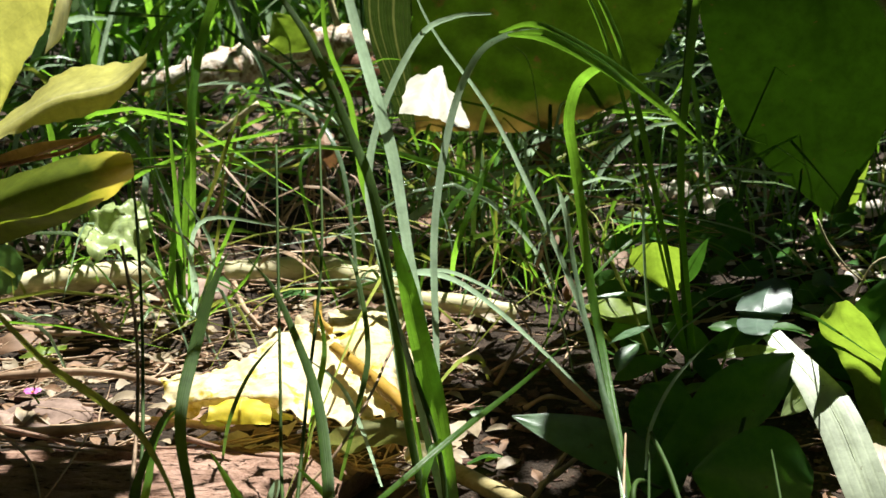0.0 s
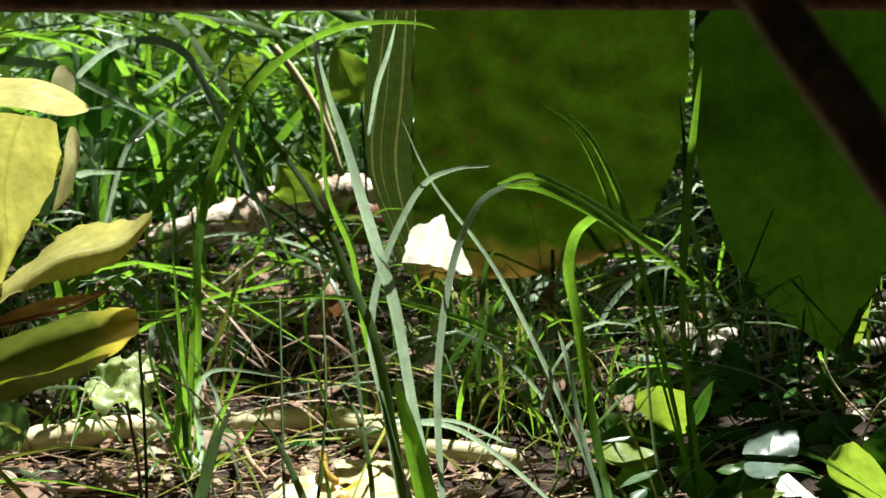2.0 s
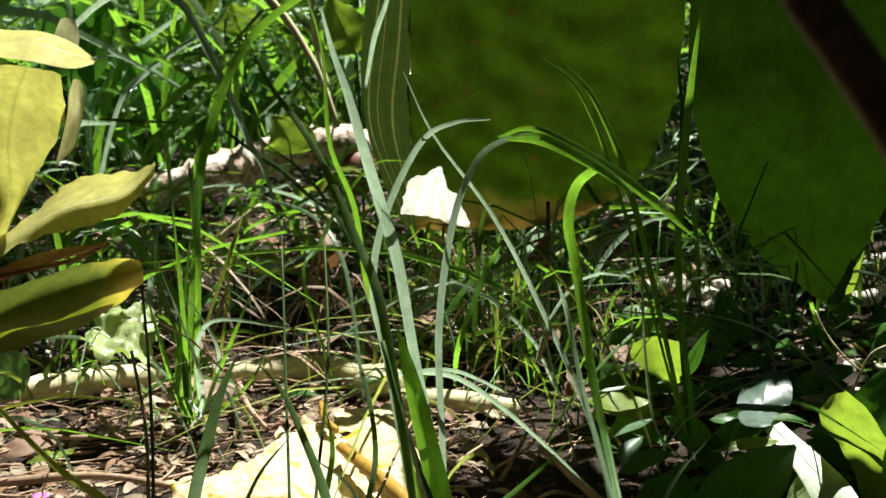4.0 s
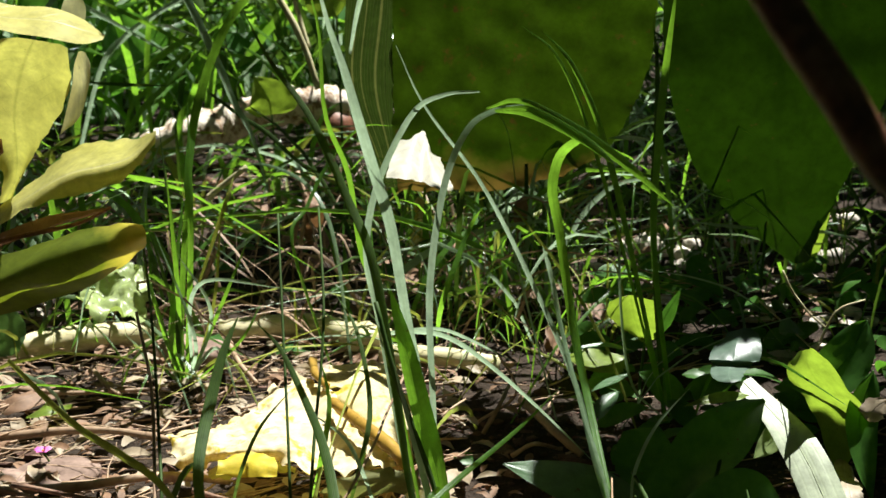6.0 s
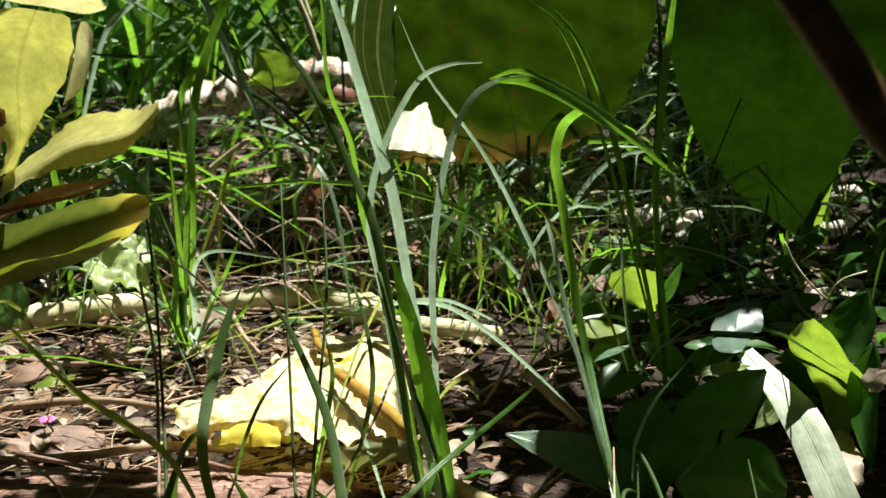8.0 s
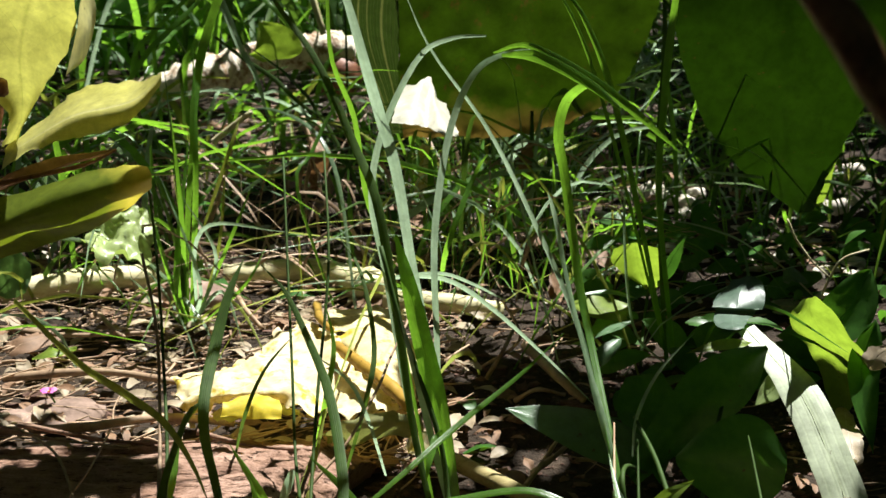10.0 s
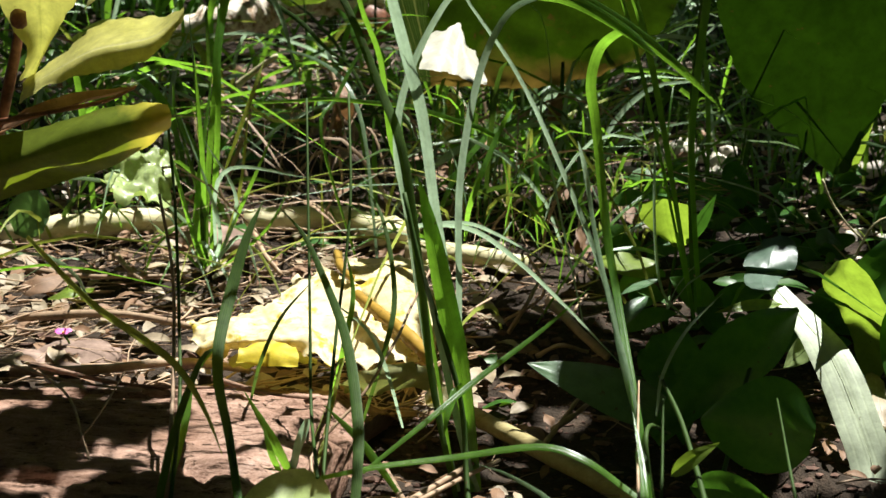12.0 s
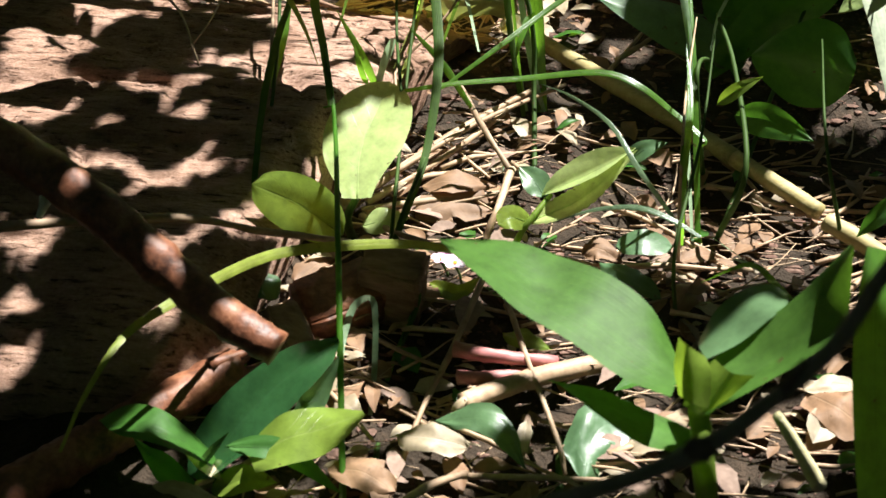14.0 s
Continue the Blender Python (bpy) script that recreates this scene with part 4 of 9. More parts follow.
# ---- right-hand plant with broad dark leaves
rp = thing("broad_leaf_plant", "dark green broad-leaved plant partly in the sun", "plant", at=(0.0999, 0.5064, 0.0000))
leaf(rp, [(0.1575, 0.6600, 0.0627), (0.1782, 0.6300, 0.0432), (0.1880, 0.6000, 0.0211), (0.1929, 0.5700, -0.0016), (0.1719, 0.5000, -0.0116)], 0.021, LEAF_STRAP, "long strap leaf painted whitish for sun glare", up=(-0.25, 0.1, 1), shape="strap", fold=0.12, curl=0.1, ruffle=0.03, n=30, seed=1)
shaped_leaf(rp, [[(0.1550, 0.6900, 0.0790), (0.1640, 0.6900, 0.0800), (0.1710, 0.6900, 0.0770)], [(0.1440, 0.6760, 0.0740), (0.1570, 0.6760, 0.0770), (0.1700, 0.6760, 0.0780)], [(0.1410, 0.6660, 0.0730), (0.1530, 0.6640, 0.0730), (0.1670, 0.6660, 0.0710)], [(0.1430, 0.6680, 0.0700), (0.1520, 0.6660, 0.0700), (0.1640, 0.6680, 0.0690)], [(0.1390, 0.6560, 0.0700), (0.1480, 0.6520, 0.0700), (0.1570, 0.6560, 0.0690)], [(0.1410, 0.6440, 0.0690), (0.1470, 0.6420, 0.0690), (0.1530, 0.6440, 0.0690)]], LEAF_SILVER, "curled leaf with a bluish shine painted in", 40, 18, 2, 0.002, 0.001, 0.001)
# Sunlit leaves are lime, shaded ones the darker copy: light set by colour
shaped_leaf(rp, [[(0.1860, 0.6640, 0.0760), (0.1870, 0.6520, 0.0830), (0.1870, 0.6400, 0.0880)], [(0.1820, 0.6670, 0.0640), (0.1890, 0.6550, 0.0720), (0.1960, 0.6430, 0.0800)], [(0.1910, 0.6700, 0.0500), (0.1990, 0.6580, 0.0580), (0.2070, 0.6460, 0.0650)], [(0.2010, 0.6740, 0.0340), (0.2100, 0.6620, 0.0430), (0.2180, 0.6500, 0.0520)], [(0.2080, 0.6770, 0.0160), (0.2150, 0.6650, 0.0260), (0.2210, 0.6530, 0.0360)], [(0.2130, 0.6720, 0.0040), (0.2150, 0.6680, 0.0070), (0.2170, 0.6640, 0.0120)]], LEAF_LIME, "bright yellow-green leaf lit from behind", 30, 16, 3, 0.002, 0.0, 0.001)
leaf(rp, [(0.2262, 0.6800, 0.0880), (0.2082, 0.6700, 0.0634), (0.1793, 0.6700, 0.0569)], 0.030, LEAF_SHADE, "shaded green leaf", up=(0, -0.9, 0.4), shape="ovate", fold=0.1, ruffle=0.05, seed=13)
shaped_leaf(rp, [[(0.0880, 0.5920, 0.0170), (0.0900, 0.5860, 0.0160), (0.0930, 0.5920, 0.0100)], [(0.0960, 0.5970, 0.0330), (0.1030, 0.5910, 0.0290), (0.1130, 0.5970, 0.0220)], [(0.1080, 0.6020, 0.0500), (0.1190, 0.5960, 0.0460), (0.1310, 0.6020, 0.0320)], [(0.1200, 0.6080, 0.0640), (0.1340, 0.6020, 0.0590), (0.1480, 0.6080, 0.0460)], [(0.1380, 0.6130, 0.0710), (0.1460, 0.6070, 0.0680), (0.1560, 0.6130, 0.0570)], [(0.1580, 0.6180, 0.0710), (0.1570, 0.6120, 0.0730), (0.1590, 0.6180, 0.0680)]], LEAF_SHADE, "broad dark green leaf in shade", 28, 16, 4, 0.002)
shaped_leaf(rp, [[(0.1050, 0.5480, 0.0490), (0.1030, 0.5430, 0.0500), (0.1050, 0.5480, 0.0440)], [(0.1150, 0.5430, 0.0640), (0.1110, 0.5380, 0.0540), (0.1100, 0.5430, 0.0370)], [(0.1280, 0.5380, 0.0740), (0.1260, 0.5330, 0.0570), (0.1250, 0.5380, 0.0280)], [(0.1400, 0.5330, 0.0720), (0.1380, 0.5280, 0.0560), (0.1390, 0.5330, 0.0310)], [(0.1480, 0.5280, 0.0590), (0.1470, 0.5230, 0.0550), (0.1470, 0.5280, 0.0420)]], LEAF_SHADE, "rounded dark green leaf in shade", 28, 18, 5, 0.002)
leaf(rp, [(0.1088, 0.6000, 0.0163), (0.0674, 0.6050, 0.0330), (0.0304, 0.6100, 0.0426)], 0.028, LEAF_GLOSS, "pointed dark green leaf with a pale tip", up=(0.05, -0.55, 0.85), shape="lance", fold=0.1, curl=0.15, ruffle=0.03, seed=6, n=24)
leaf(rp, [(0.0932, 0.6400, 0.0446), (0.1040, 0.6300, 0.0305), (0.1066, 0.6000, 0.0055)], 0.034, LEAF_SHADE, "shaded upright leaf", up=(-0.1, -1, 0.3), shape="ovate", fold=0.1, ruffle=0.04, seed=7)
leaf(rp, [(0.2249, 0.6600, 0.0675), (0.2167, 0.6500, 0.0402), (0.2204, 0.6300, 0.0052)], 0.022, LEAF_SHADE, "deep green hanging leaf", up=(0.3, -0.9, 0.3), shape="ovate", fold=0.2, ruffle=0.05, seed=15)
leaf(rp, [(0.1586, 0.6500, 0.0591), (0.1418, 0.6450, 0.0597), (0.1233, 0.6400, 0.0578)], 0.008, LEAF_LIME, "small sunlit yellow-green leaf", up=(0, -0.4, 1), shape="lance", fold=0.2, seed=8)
leaf(rp, [(0.1799, 0.6450, 0.0488), (0.1709, 0.6450, 0.0361), (0.1616, 0.6450, 0.0258)], 0.017, LEAF_PALE, "pale grey-green leaf", up=(-0.2, -0.4, 1), shape="ovate", fold=0.1, seed=9)
leaf(rp, [(0.0833, 0.4900, 0.0529), (0.0903, 0.4870, 0.0623), (0.1001, 0.4850, 0.0712)], 0.0075, LEAF_LIME, "small bright leaf with a pale tip", up=(0, -0.6, 0.8), shape="lance", fold=0.2, seed=10)
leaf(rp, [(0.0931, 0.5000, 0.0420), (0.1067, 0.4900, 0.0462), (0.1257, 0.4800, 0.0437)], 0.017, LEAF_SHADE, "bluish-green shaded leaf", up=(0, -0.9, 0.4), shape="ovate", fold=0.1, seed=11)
leaf(rp, [(0.1656, 0.4400, 0.0502), (0.1506, 0.4400, 0.0347), (0.1427, 0.4400, 0.0223)], 0.010, LEAF, "narrow leaf", up=(0, -0.5, 1), shape="lance", fold=0.2, seed=12)
part("stem", tube([(0.0852, 0.5044, 0.0000), (0.0735, 0.5000, 0.0650), (0.0969, 0.5850, 0.0199)], 0.0012, 0.0008, 18, 8, 0.1), STALK, rp)
part("stem", tube([(0.0893, 0.4637, 0.0000), (0.0937, 0.4500, 0.0455), (0.0910, 0.5100, 0.0609), (0.0848, 0.5480, 0.0680)], 0.0014, 0.0009, 18, 8, 0.1), STALK, rp)
part("stem", tube([(0.1447, 0.4668, 0.0000), (0.1239, 0.4500, 0.0621), (0.1277, 0.5150, 0.0753)], 0.0010, 0.0004, 18, 8, 0.1), STALK, rp)
part("stem", tube([(0.0924, 0.4729, 0.0000), (0.1342, 0.6000, 0.0453), (0.1603, 0.6650, 0.0590)], 0.0012, 0.0008, 18, 8, 0.1), STALK, rp)

# small leaves behind, among the grass
bp = thing("seedling", "small yellow-green seedling among grass stalks", "plant", "seedlings", at=(0.1253, 0.8228, 0.0000))
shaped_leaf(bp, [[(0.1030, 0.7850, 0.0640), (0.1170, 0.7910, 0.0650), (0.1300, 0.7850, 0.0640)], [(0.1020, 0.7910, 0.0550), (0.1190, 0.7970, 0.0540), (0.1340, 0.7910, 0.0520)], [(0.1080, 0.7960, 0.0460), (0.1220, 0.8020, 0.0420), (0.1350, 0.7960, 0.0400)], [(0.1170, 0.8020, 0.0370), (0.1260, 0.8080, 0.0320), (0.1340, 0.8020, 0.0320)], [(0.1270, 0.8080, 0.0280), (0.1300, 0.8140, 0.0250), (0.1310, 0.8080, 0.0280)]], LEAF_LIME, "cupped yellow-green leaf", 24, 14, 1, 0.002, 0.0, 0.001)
leaf(bp, [(0.1354, 0.8050, 0.0321), (0.1416, 0.8050, 0.0471), (0.1497, 0.8050, 0.0630)], 0.012, LEAF, "folded green leaf", up=(0.5, -0.6, 0.5), shape="lance", fold=0.3, seed=2)
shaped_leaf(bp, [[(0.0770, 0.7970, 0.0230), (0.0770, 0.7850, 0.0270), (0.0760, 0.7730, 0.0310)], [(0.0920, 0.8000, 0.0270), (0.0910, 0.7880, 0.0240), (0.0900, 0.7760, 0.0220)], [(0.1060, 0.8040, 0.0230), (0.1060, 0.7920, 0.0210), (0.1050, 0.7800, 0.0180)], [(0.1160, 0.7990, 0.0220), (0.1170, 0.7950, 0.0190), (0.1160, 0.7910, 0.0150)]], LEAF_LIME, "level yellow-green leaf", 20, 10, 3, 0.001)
leaf(bp, [(0.1195, 0.7900, 0.0285), (0.1014, 0.7850, 0.0349), (0.0820, 0.7800, 0.0354)], 0.006, LEAF_GLOSS, "narrow grey leaf", up=(0, -0.2, 1), shape="lance", fold=0.1, seed=4)
leaf(bp, [(0.1131, 0.7650, 0.0239), (0.1002, 0.7550, 0.0226), (0.0876, 0.7450, 0.0214)], 0.011, LEAF_GLOSS, "glossy leaf", up=(0, 0.2, 1), shape="ovate", fold=0.15, seed=5)
leaf(bp, [(0.1040, 0.7450, 0.0214), (0.0949, 0.7350, 0.0168), (0.0913, 0.7300, 0.0102)], 0.012, LEAF_GLOSS, "glossy leaf", up=(0.2, 0.1, 1), shape="ovate", fold=0.15, seed=6)
part("stem", tube([(0.1177, 0.7526, 0.0000), (0.1232, 0.7850, 0.0119), (0.1298, 0.8050, 0.0377), (0.1333, 0.8050, 0.0582)], 0.0011, 0.0008, 12, 6), STALK, bp)

# ---- upright pair of rounded leaves before the log
up = thing("seedling", "seedling with two upright rounded pale leaves", "plant", "seedlings", at=(-0.0715, 0.4421, -0.0000))
leaf(up, [(-0.0677, 0.4250, 0.0326), (-0.0688, 0.4470, 0.0444), (-0.0612, 0.4820, 0.0570)], 0.036, LEAF_GLOW, "upright rounded pale green leaf", up=(-0.1, -0.6, 0.8), shape="spoon", fold=0.12, curl=0.05, ruffle=0.03, seed=1, n=24, m=14)
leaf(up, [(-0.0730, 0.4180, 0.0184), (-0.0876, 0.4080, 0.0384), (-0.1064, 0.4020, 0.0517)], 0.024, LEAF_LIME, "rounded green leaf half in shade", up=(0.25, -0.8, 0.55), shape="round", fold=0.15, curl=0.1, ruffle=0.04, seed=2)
leaf(up, [(-0.0659, 0.4250, 0.0188), (-0.0562, 0.4250, 0.0227), (-0.0460, 0.4300, 0.0216)], 0.014, LEAF_PALE, "small leaf at the foot", up=(0, -0.4, 0.9), shape="ovate", fold=0.1, seed=3)
part("stem", tube([(-0.0719, 0.4399, -0.0000), (-0.0719, 0.4250, 0.0226), (-0.0675, 0.4370, 0.0294)], 0.0022, 0.0015, 10, 8), STALK, up)

# curled leaf plant
cp = thing("seedling", "seedling with a curled boat-shaped leaf", "plant", "seedlings", at=(-0.0009, 0.4431, 0.0000))
leaf(cp, [(0.0096, 0.4500, 0.0249), (0.0327, 0.4520, 0.0388), (0.0472, 0.4550, 0.0490)], 0.016, LEAF_GLOW, "curled boat-shaped leaf", up=(-0.3, -0.3, 1), shape="lance", fold=0.9, curl=0.2, ruffle=0.05, seed=1)
leaf(cp, [(0.0032, 0.4400, 0.0163), (0.0264, 0.4450, 0.0283), (0.0478, 0.4520, 0.0501)], 0.012, LEAF_GLOW, "bright leaf with a toothed edge", up=(0.2, -0.4, 0.9), shape="lance", fold=0.25, seed=2, serrate=0.12, n=30)
leaf(cp, [(0.0056, 0.4400, 0.0165), (-0.0029, 0.4360, 0.0215), (-0.0082, 0.4320, 0.0200)], 0.011, LEAF_LIME, "small yellow-green leaf", up=(0, -0.7, 0.7), shape="round", fold=0.1, seed=3)
leaf(cp, [(0.0109, 0.4500, 0.0235), (0.0054, 0.4550, 0.0285), (-0.0017, 0.4600, 0.0320)], 0.014, LEAF_GLOSS, "grey-green leaf", up=(0.2, -0.6, 0.8), shape="ovate", fold=0.15, seed=4)
leaf(cp, [(0.0433, 0.4550, 0.0407), (0.0509, 0.4560, 0.0478), (0.0606, 0.4580, 0.0511)], 0.009, LEAF_GLOSS, "pointed leaf tip", up=(0, -0.6, 0.8), shape="lance", fold=0.2, seed=5)
part("stem", tube([(-0.0020, 0.4408, 0.0000), (0.0033, 0.4370, 0.0169), (0.0132, 0.4500, 0.0252)], 0.0016, 0.0012, 10, 8), LEAF_LIME, cp)
lone_leaf("fallen_leaf", [(0.0427, 0.4369, 0.0100), (0.0540, 0.4368, 0.0130), (0.0670, 0.4402, 0.0100)], 0.013, LEAF_GLOSS, "small oval glossy leaf on the soil", up=(0, -0.4, 1), shape="round", fold=0.1, seed=6)

# ---- bottom-left plant
qp = thing("broad_leaf_plant", "low plant with folded dark green leaves beside log", "plant", at=(-0.0923, 0.2773, 0.0000))
shaped_leaf(qp, [[(-0.1090, 0.2900, 0.0020), (-0.1040, 0.2860, 0.0040), (-0.0970, 0.2780, 0.0140)], [(-0.1090, 0.2970, 0.0100), (-0.0980, 0.2930, 0.0100), (-0.0860, 0.2850, 0.0200)], [(-0.1010, 0.3040, 0.0230), (-0.0910, 0.3000, 0.0190), (-0.0780, 0.2920, 0.0260)], [(-0.0900, 0.3120, 0.0320), (-0.0800, 0.3080, 0.0300), (-0.0690, 0.3000, 0.0340)], [(-0.0750, 0.3190, 0.0410), (-0.0680, 0.3150, 0.0390), (-0.0600, 0.3070, 0.0420)], [(-0.0600, 0.3220, 0.0440), (-0.0590, 0.3220, 0.0430), (-0.0580, 0.3180, 0.0450)]], LEAF_SHINE, "broad dark green leaf with a silvery sheen", 30, 18, 1, 0.001)
shaped_leaf(qp, [[(-0.0990, 0.2920, 0.0090), (-0.0970, 0.2840, 0.0150), (-0.0960, 0.2760, 0.0210)], [(-0.1080, 0.2950, 0.0180), (-0.1070, 0.2870, 0.0200), (-0.1070, 0.2790, 0.0240)], [(-0.1190, 0.2980, 0.0250), (-0.1190, 0.2900, 0.0250), (-0.1200, 0.2820, 0.0250)], [(-0.1310, 0.3010, 0.0230), (-0.1300, 0.2930, 0.0240), (-0.1310, 0.2850, 0.0240)], [(-0.1420, 0.2980, 0.0170), (-0.1410, 0.2960, 0.0190), (-0.1400, 0.2940, 0.0210)]], LEAF_SHADE, "green leaf reaching over the branch", 26, 14, 2, 0.001)
shaped_leaf(qp, [[(-0.1030, 0.2800, 0.0090), (-0.1030, 0.2780, 0.0080), (-0.1050, 0.2800, 0.0020)], [(-0.1120, 0.2830, 0.0180), (-0.1130, 0.2810, 0.0120), (-0.1170, 0.2830, 0.0030)], [(-0.1200, 0.2850, 0.0190), (-0.1200, 0.2830, 0.0180), (-0.1220, 0.2850, 0.0120)], [(-0.1260, 0.2880, 0.0210), (-0.1250, 0.2860, 0.0220), (-0.1260, 0.2880, 0.0190)]], LEAF, "short green leaf beneath", 20, 10, 3, 0.001)
leaf(qp, [(-0.0937, 0.2820, 0.0090), (-0.1021, 0.2820, 0.0162), (-0.1069, 0.2830, 0.0214)], 0.010, LEAF_CREAM, "pale leaf underside", up=(0, 0.2, 1), shape="ovate", fold=0.2, seed=4)
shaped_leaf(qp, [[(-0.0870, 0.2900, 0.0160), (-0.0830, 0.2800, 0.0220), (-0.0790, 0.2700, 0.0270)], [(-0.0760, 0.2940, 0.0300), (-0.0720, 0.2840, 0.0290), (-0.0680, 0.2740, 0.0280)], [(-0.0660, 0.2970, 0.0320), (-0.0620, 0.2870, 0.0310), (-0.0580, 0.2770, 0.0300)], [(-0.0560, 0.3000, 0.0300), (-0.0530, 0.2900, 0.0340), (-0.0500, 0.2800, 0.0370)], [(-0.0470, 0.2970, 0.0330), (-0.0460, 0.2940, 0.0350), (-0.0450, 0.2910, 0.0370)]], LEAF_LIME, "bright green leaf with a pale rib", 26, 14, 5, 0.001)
leaf(qp, [(-0.0708, 0.2960, 0.0280), (-0.0638, 0.3020, 0.0339), (-0.0569, 0.3100, 0.0459)], 0.010, LEAF_GLOSS, "blue-green folded leaf edge", up=(0.6, -0.5, 0.5), shape="lance", fold=0.2, seed=6)
leaf(qp, [(-0.0916, 0.2820, 0.0256), (-0.0722, 0.2820, 0.0253), (-0.0519, 0.2800, 0.0094)], 0.009, LEAF, "narrow dark leaf", up=(0, -0.5, 0.9), shape="lance", fold=0.25, seed=7)
leaf(qp, [(-0.0976, 0.2800, 0.0049), (-0.0862, 0.2800, 0.0120), (-0.0744, 0.2800, 0.0121)], 0.012, LEAF_LIME, "short yellow-green leaf", up=(0, -0.4, 0.9), shape="ovate", fold=0.25, seed=8)
leaf(qp, [(-0.1020, 0.2810, 0.0145), (-0.0964, 0.2810, 0.0233), (-0.0902, 0.2820, 0.0324)], 0.004, LEAF_GLOSS, "thin blue-green shoot", up=(0, -0.4, 0.9), shape="lance", fold=0.3, seed=9)
part("stem", tube([(-0.0934, 0.2693, 0.0000), (-0.0963, 0.2830, 0.0048), (-0.0969, 0.2880, 0.0122)], 0.002, 0.0015, 8, 8), STALK, qp)

# ---- near plant on the right with long green leaves
np_ = thing("long_leaf_plant", "fresh plant with long smooth green leaves", "plant", at=(0.0740, 0.2819, 0.0000))
shaped_leaf(np_, [[(0.0510, 0.2610, 0.1000), (0.0500, 0.2490, 0.1030), (0.0470, 0.2350, 0.1070)], [(0.0420, 0.2690, 0.1110), (0.0380, 0.2570, 0.1080), (0.0330, 0.2430, 0.1060)], [(0.0300, 0.2770, 0.1150), (0.0250, 0.2650, 0.1120), (0.0190, 0.2510, 0.1100)], [(0.0160, 0.2850, 0.1140), (0.0110, 0.2730, 0.1120), (0.0040, 0.2590, 0.1130)], [(-0.0010, 0.2930, 0.1130), (-0.0040, 0.2810, 0.1150), (-0.0080, 0.2670, 0.1180)], [(-0.0230, 0.2920, 0.1120), (-0.0220, 0.2890, 0.1140), (-0.0210, 0.2840, 0.1170)]], LEAF_SMOOTH, "long smooth green leaf", 32, 16, 1, 0.0008)
bm = add_loft(bmesh.new(), [[(0.0520, 0.2530, 0.0940), (0.0540, 0.2440, 0.0970), (0.0570, 0.2350, 0.1020)], [(0.0590, 0.2580, 0.1010), (0.0640, 0.2480, 0.1020), (0.0690, 0.2400, 0.1070)], [(0.0700, 0.2620, 0.1100), (0.0770, 0.2530, 0.1100), (0.0820, 0.2440, 0.1160)], [(0.0830, 0.2660, 0.1230), (0.0870, 0.2580, 0.1240), (0.0910, 0.2480, 0.1270)], [(0.0920, 0.2650, 0.1410), (0.0920, 0.2620, 0.1430), (0.0920, 0.2590, 0.1440)]], 90, 40, 2, 0.0008)
hole = [f for f in bm.faces if (f.calc_center_median() - Vector((0.0740, 0.2520, 0.1280))).length < 0.0024]
bmesh.ops.delete(bm, geom=hole, context="FACES")
part("leaf", bm, LEAF_SMOOTH, np_, "green leaf with a small hole, yellow at the base")
shaped_leaf(np_, [[(0.0570, 0.2700, 0.0980), (0.0570, 0.2620, 0.1020), (0.0580, 0.2540, 0.1050)], [(0.0610, 0.2740, 0.1070), (0.0640, 0.2660, 0.1070), (0.0670, 0.2580, 0.1090)], [(0.0680, 0.2780, 0.1120), (0.0710, 0.2700, 0.1130), (0.0740, 0.2620, 0.1140)], [(0.0770, 0.2820, 0.1120), (0.0780, 0.2740, 0.1140), (0.0790, 0.2660, 0.1160)], [(0.0820, 0.2800, 0.1110), (0.0820, 0.2780, 0.1120), (0.0820, 0.2760, 0.1130)]], LEAF_GLOSS, "grey-green leaf behind", 22, 12, 3, 0.001)
shaped_leaf(np_, [[(0.0570, 0.2480, 0.0830), (0.0570, 0.2400, 0.0860), (0.0550, 0.2320, 0.0890)], [(0.0440, 0.2530, 0.0850), (0.0430, 0.2450, 0.0860), (0.0420, 0.2370, 0.0860)], [(0.0300, 0.2570, 0.0880), (0.0300, 0.2490, 0.0890), (0.0300, 0.2410, 0.0910)], [(0.0140, 0.2560, 0.0900), (0.0140, 0.2540, 0.0920), (0.0150, 0.2520, 0.0940)]], LEAF_SMOOTH, "narrow pale green leaf", 22, 10, 4, 0.0008)
shaped_leaf(np_, [[(0.0490, 0.2360, 0.1070), (0.0520, 0.2320, 0.1080), (0.0580, 0.2360, 0.1030)], [(0.0470, 0.2380, 0.1150), (0.0500, 0.2340, 0.1180), (0.0570, 0.2380, 0.1140)], [(0.0470, 0.2400, 0.1240), (0.0490, 0.2360, 0.1250), (0.0550, 0.2400, 0.1180)]], LEAF_LIME, "short yellow-green bract", 16, 10, 5, 0.0006, name="bract")
shaped_leaf(np_, [[(0.0510, 0.2380, 0.1020), (0.0560, 0.2350, 0.1010), (0.0590, 0.2380, 0.1000)], [(0.0540, 0.2400, 0.1100), (0.0600, 0.2380, 0.1080), (0.0650, 0.2400, 0.1060)], [(0.0580, 0.2430, 0.1150), (0.0630, 0.2400, 0.1130), (0.0700, 0.2430, 0.1100)]], LEAF_LIME, "yellow-green sheath", 16, 10, 6, 0.0006, name="sheath")
part("stem", tube([(0.0765, 0.2746, 0.0000), (0.0598, 0.2320, 0.0797), (0.0567, 0.2360, 0.0951), (0.0546, 0.2410, 0.1030)], 0.0036, 0.0028, 12, 10, 0.05), LEAF_LIME, np_)
part("side_shoot", tube([(0.0828, 0.2620, 0.0792), (0.0907, 0.2620, 0.0673), (0.1004, 0.2620, 0.0515)], 0.0016, 0.0026, 10, 8, 0.1), PALE, np_, "pale yellow cut shoot")
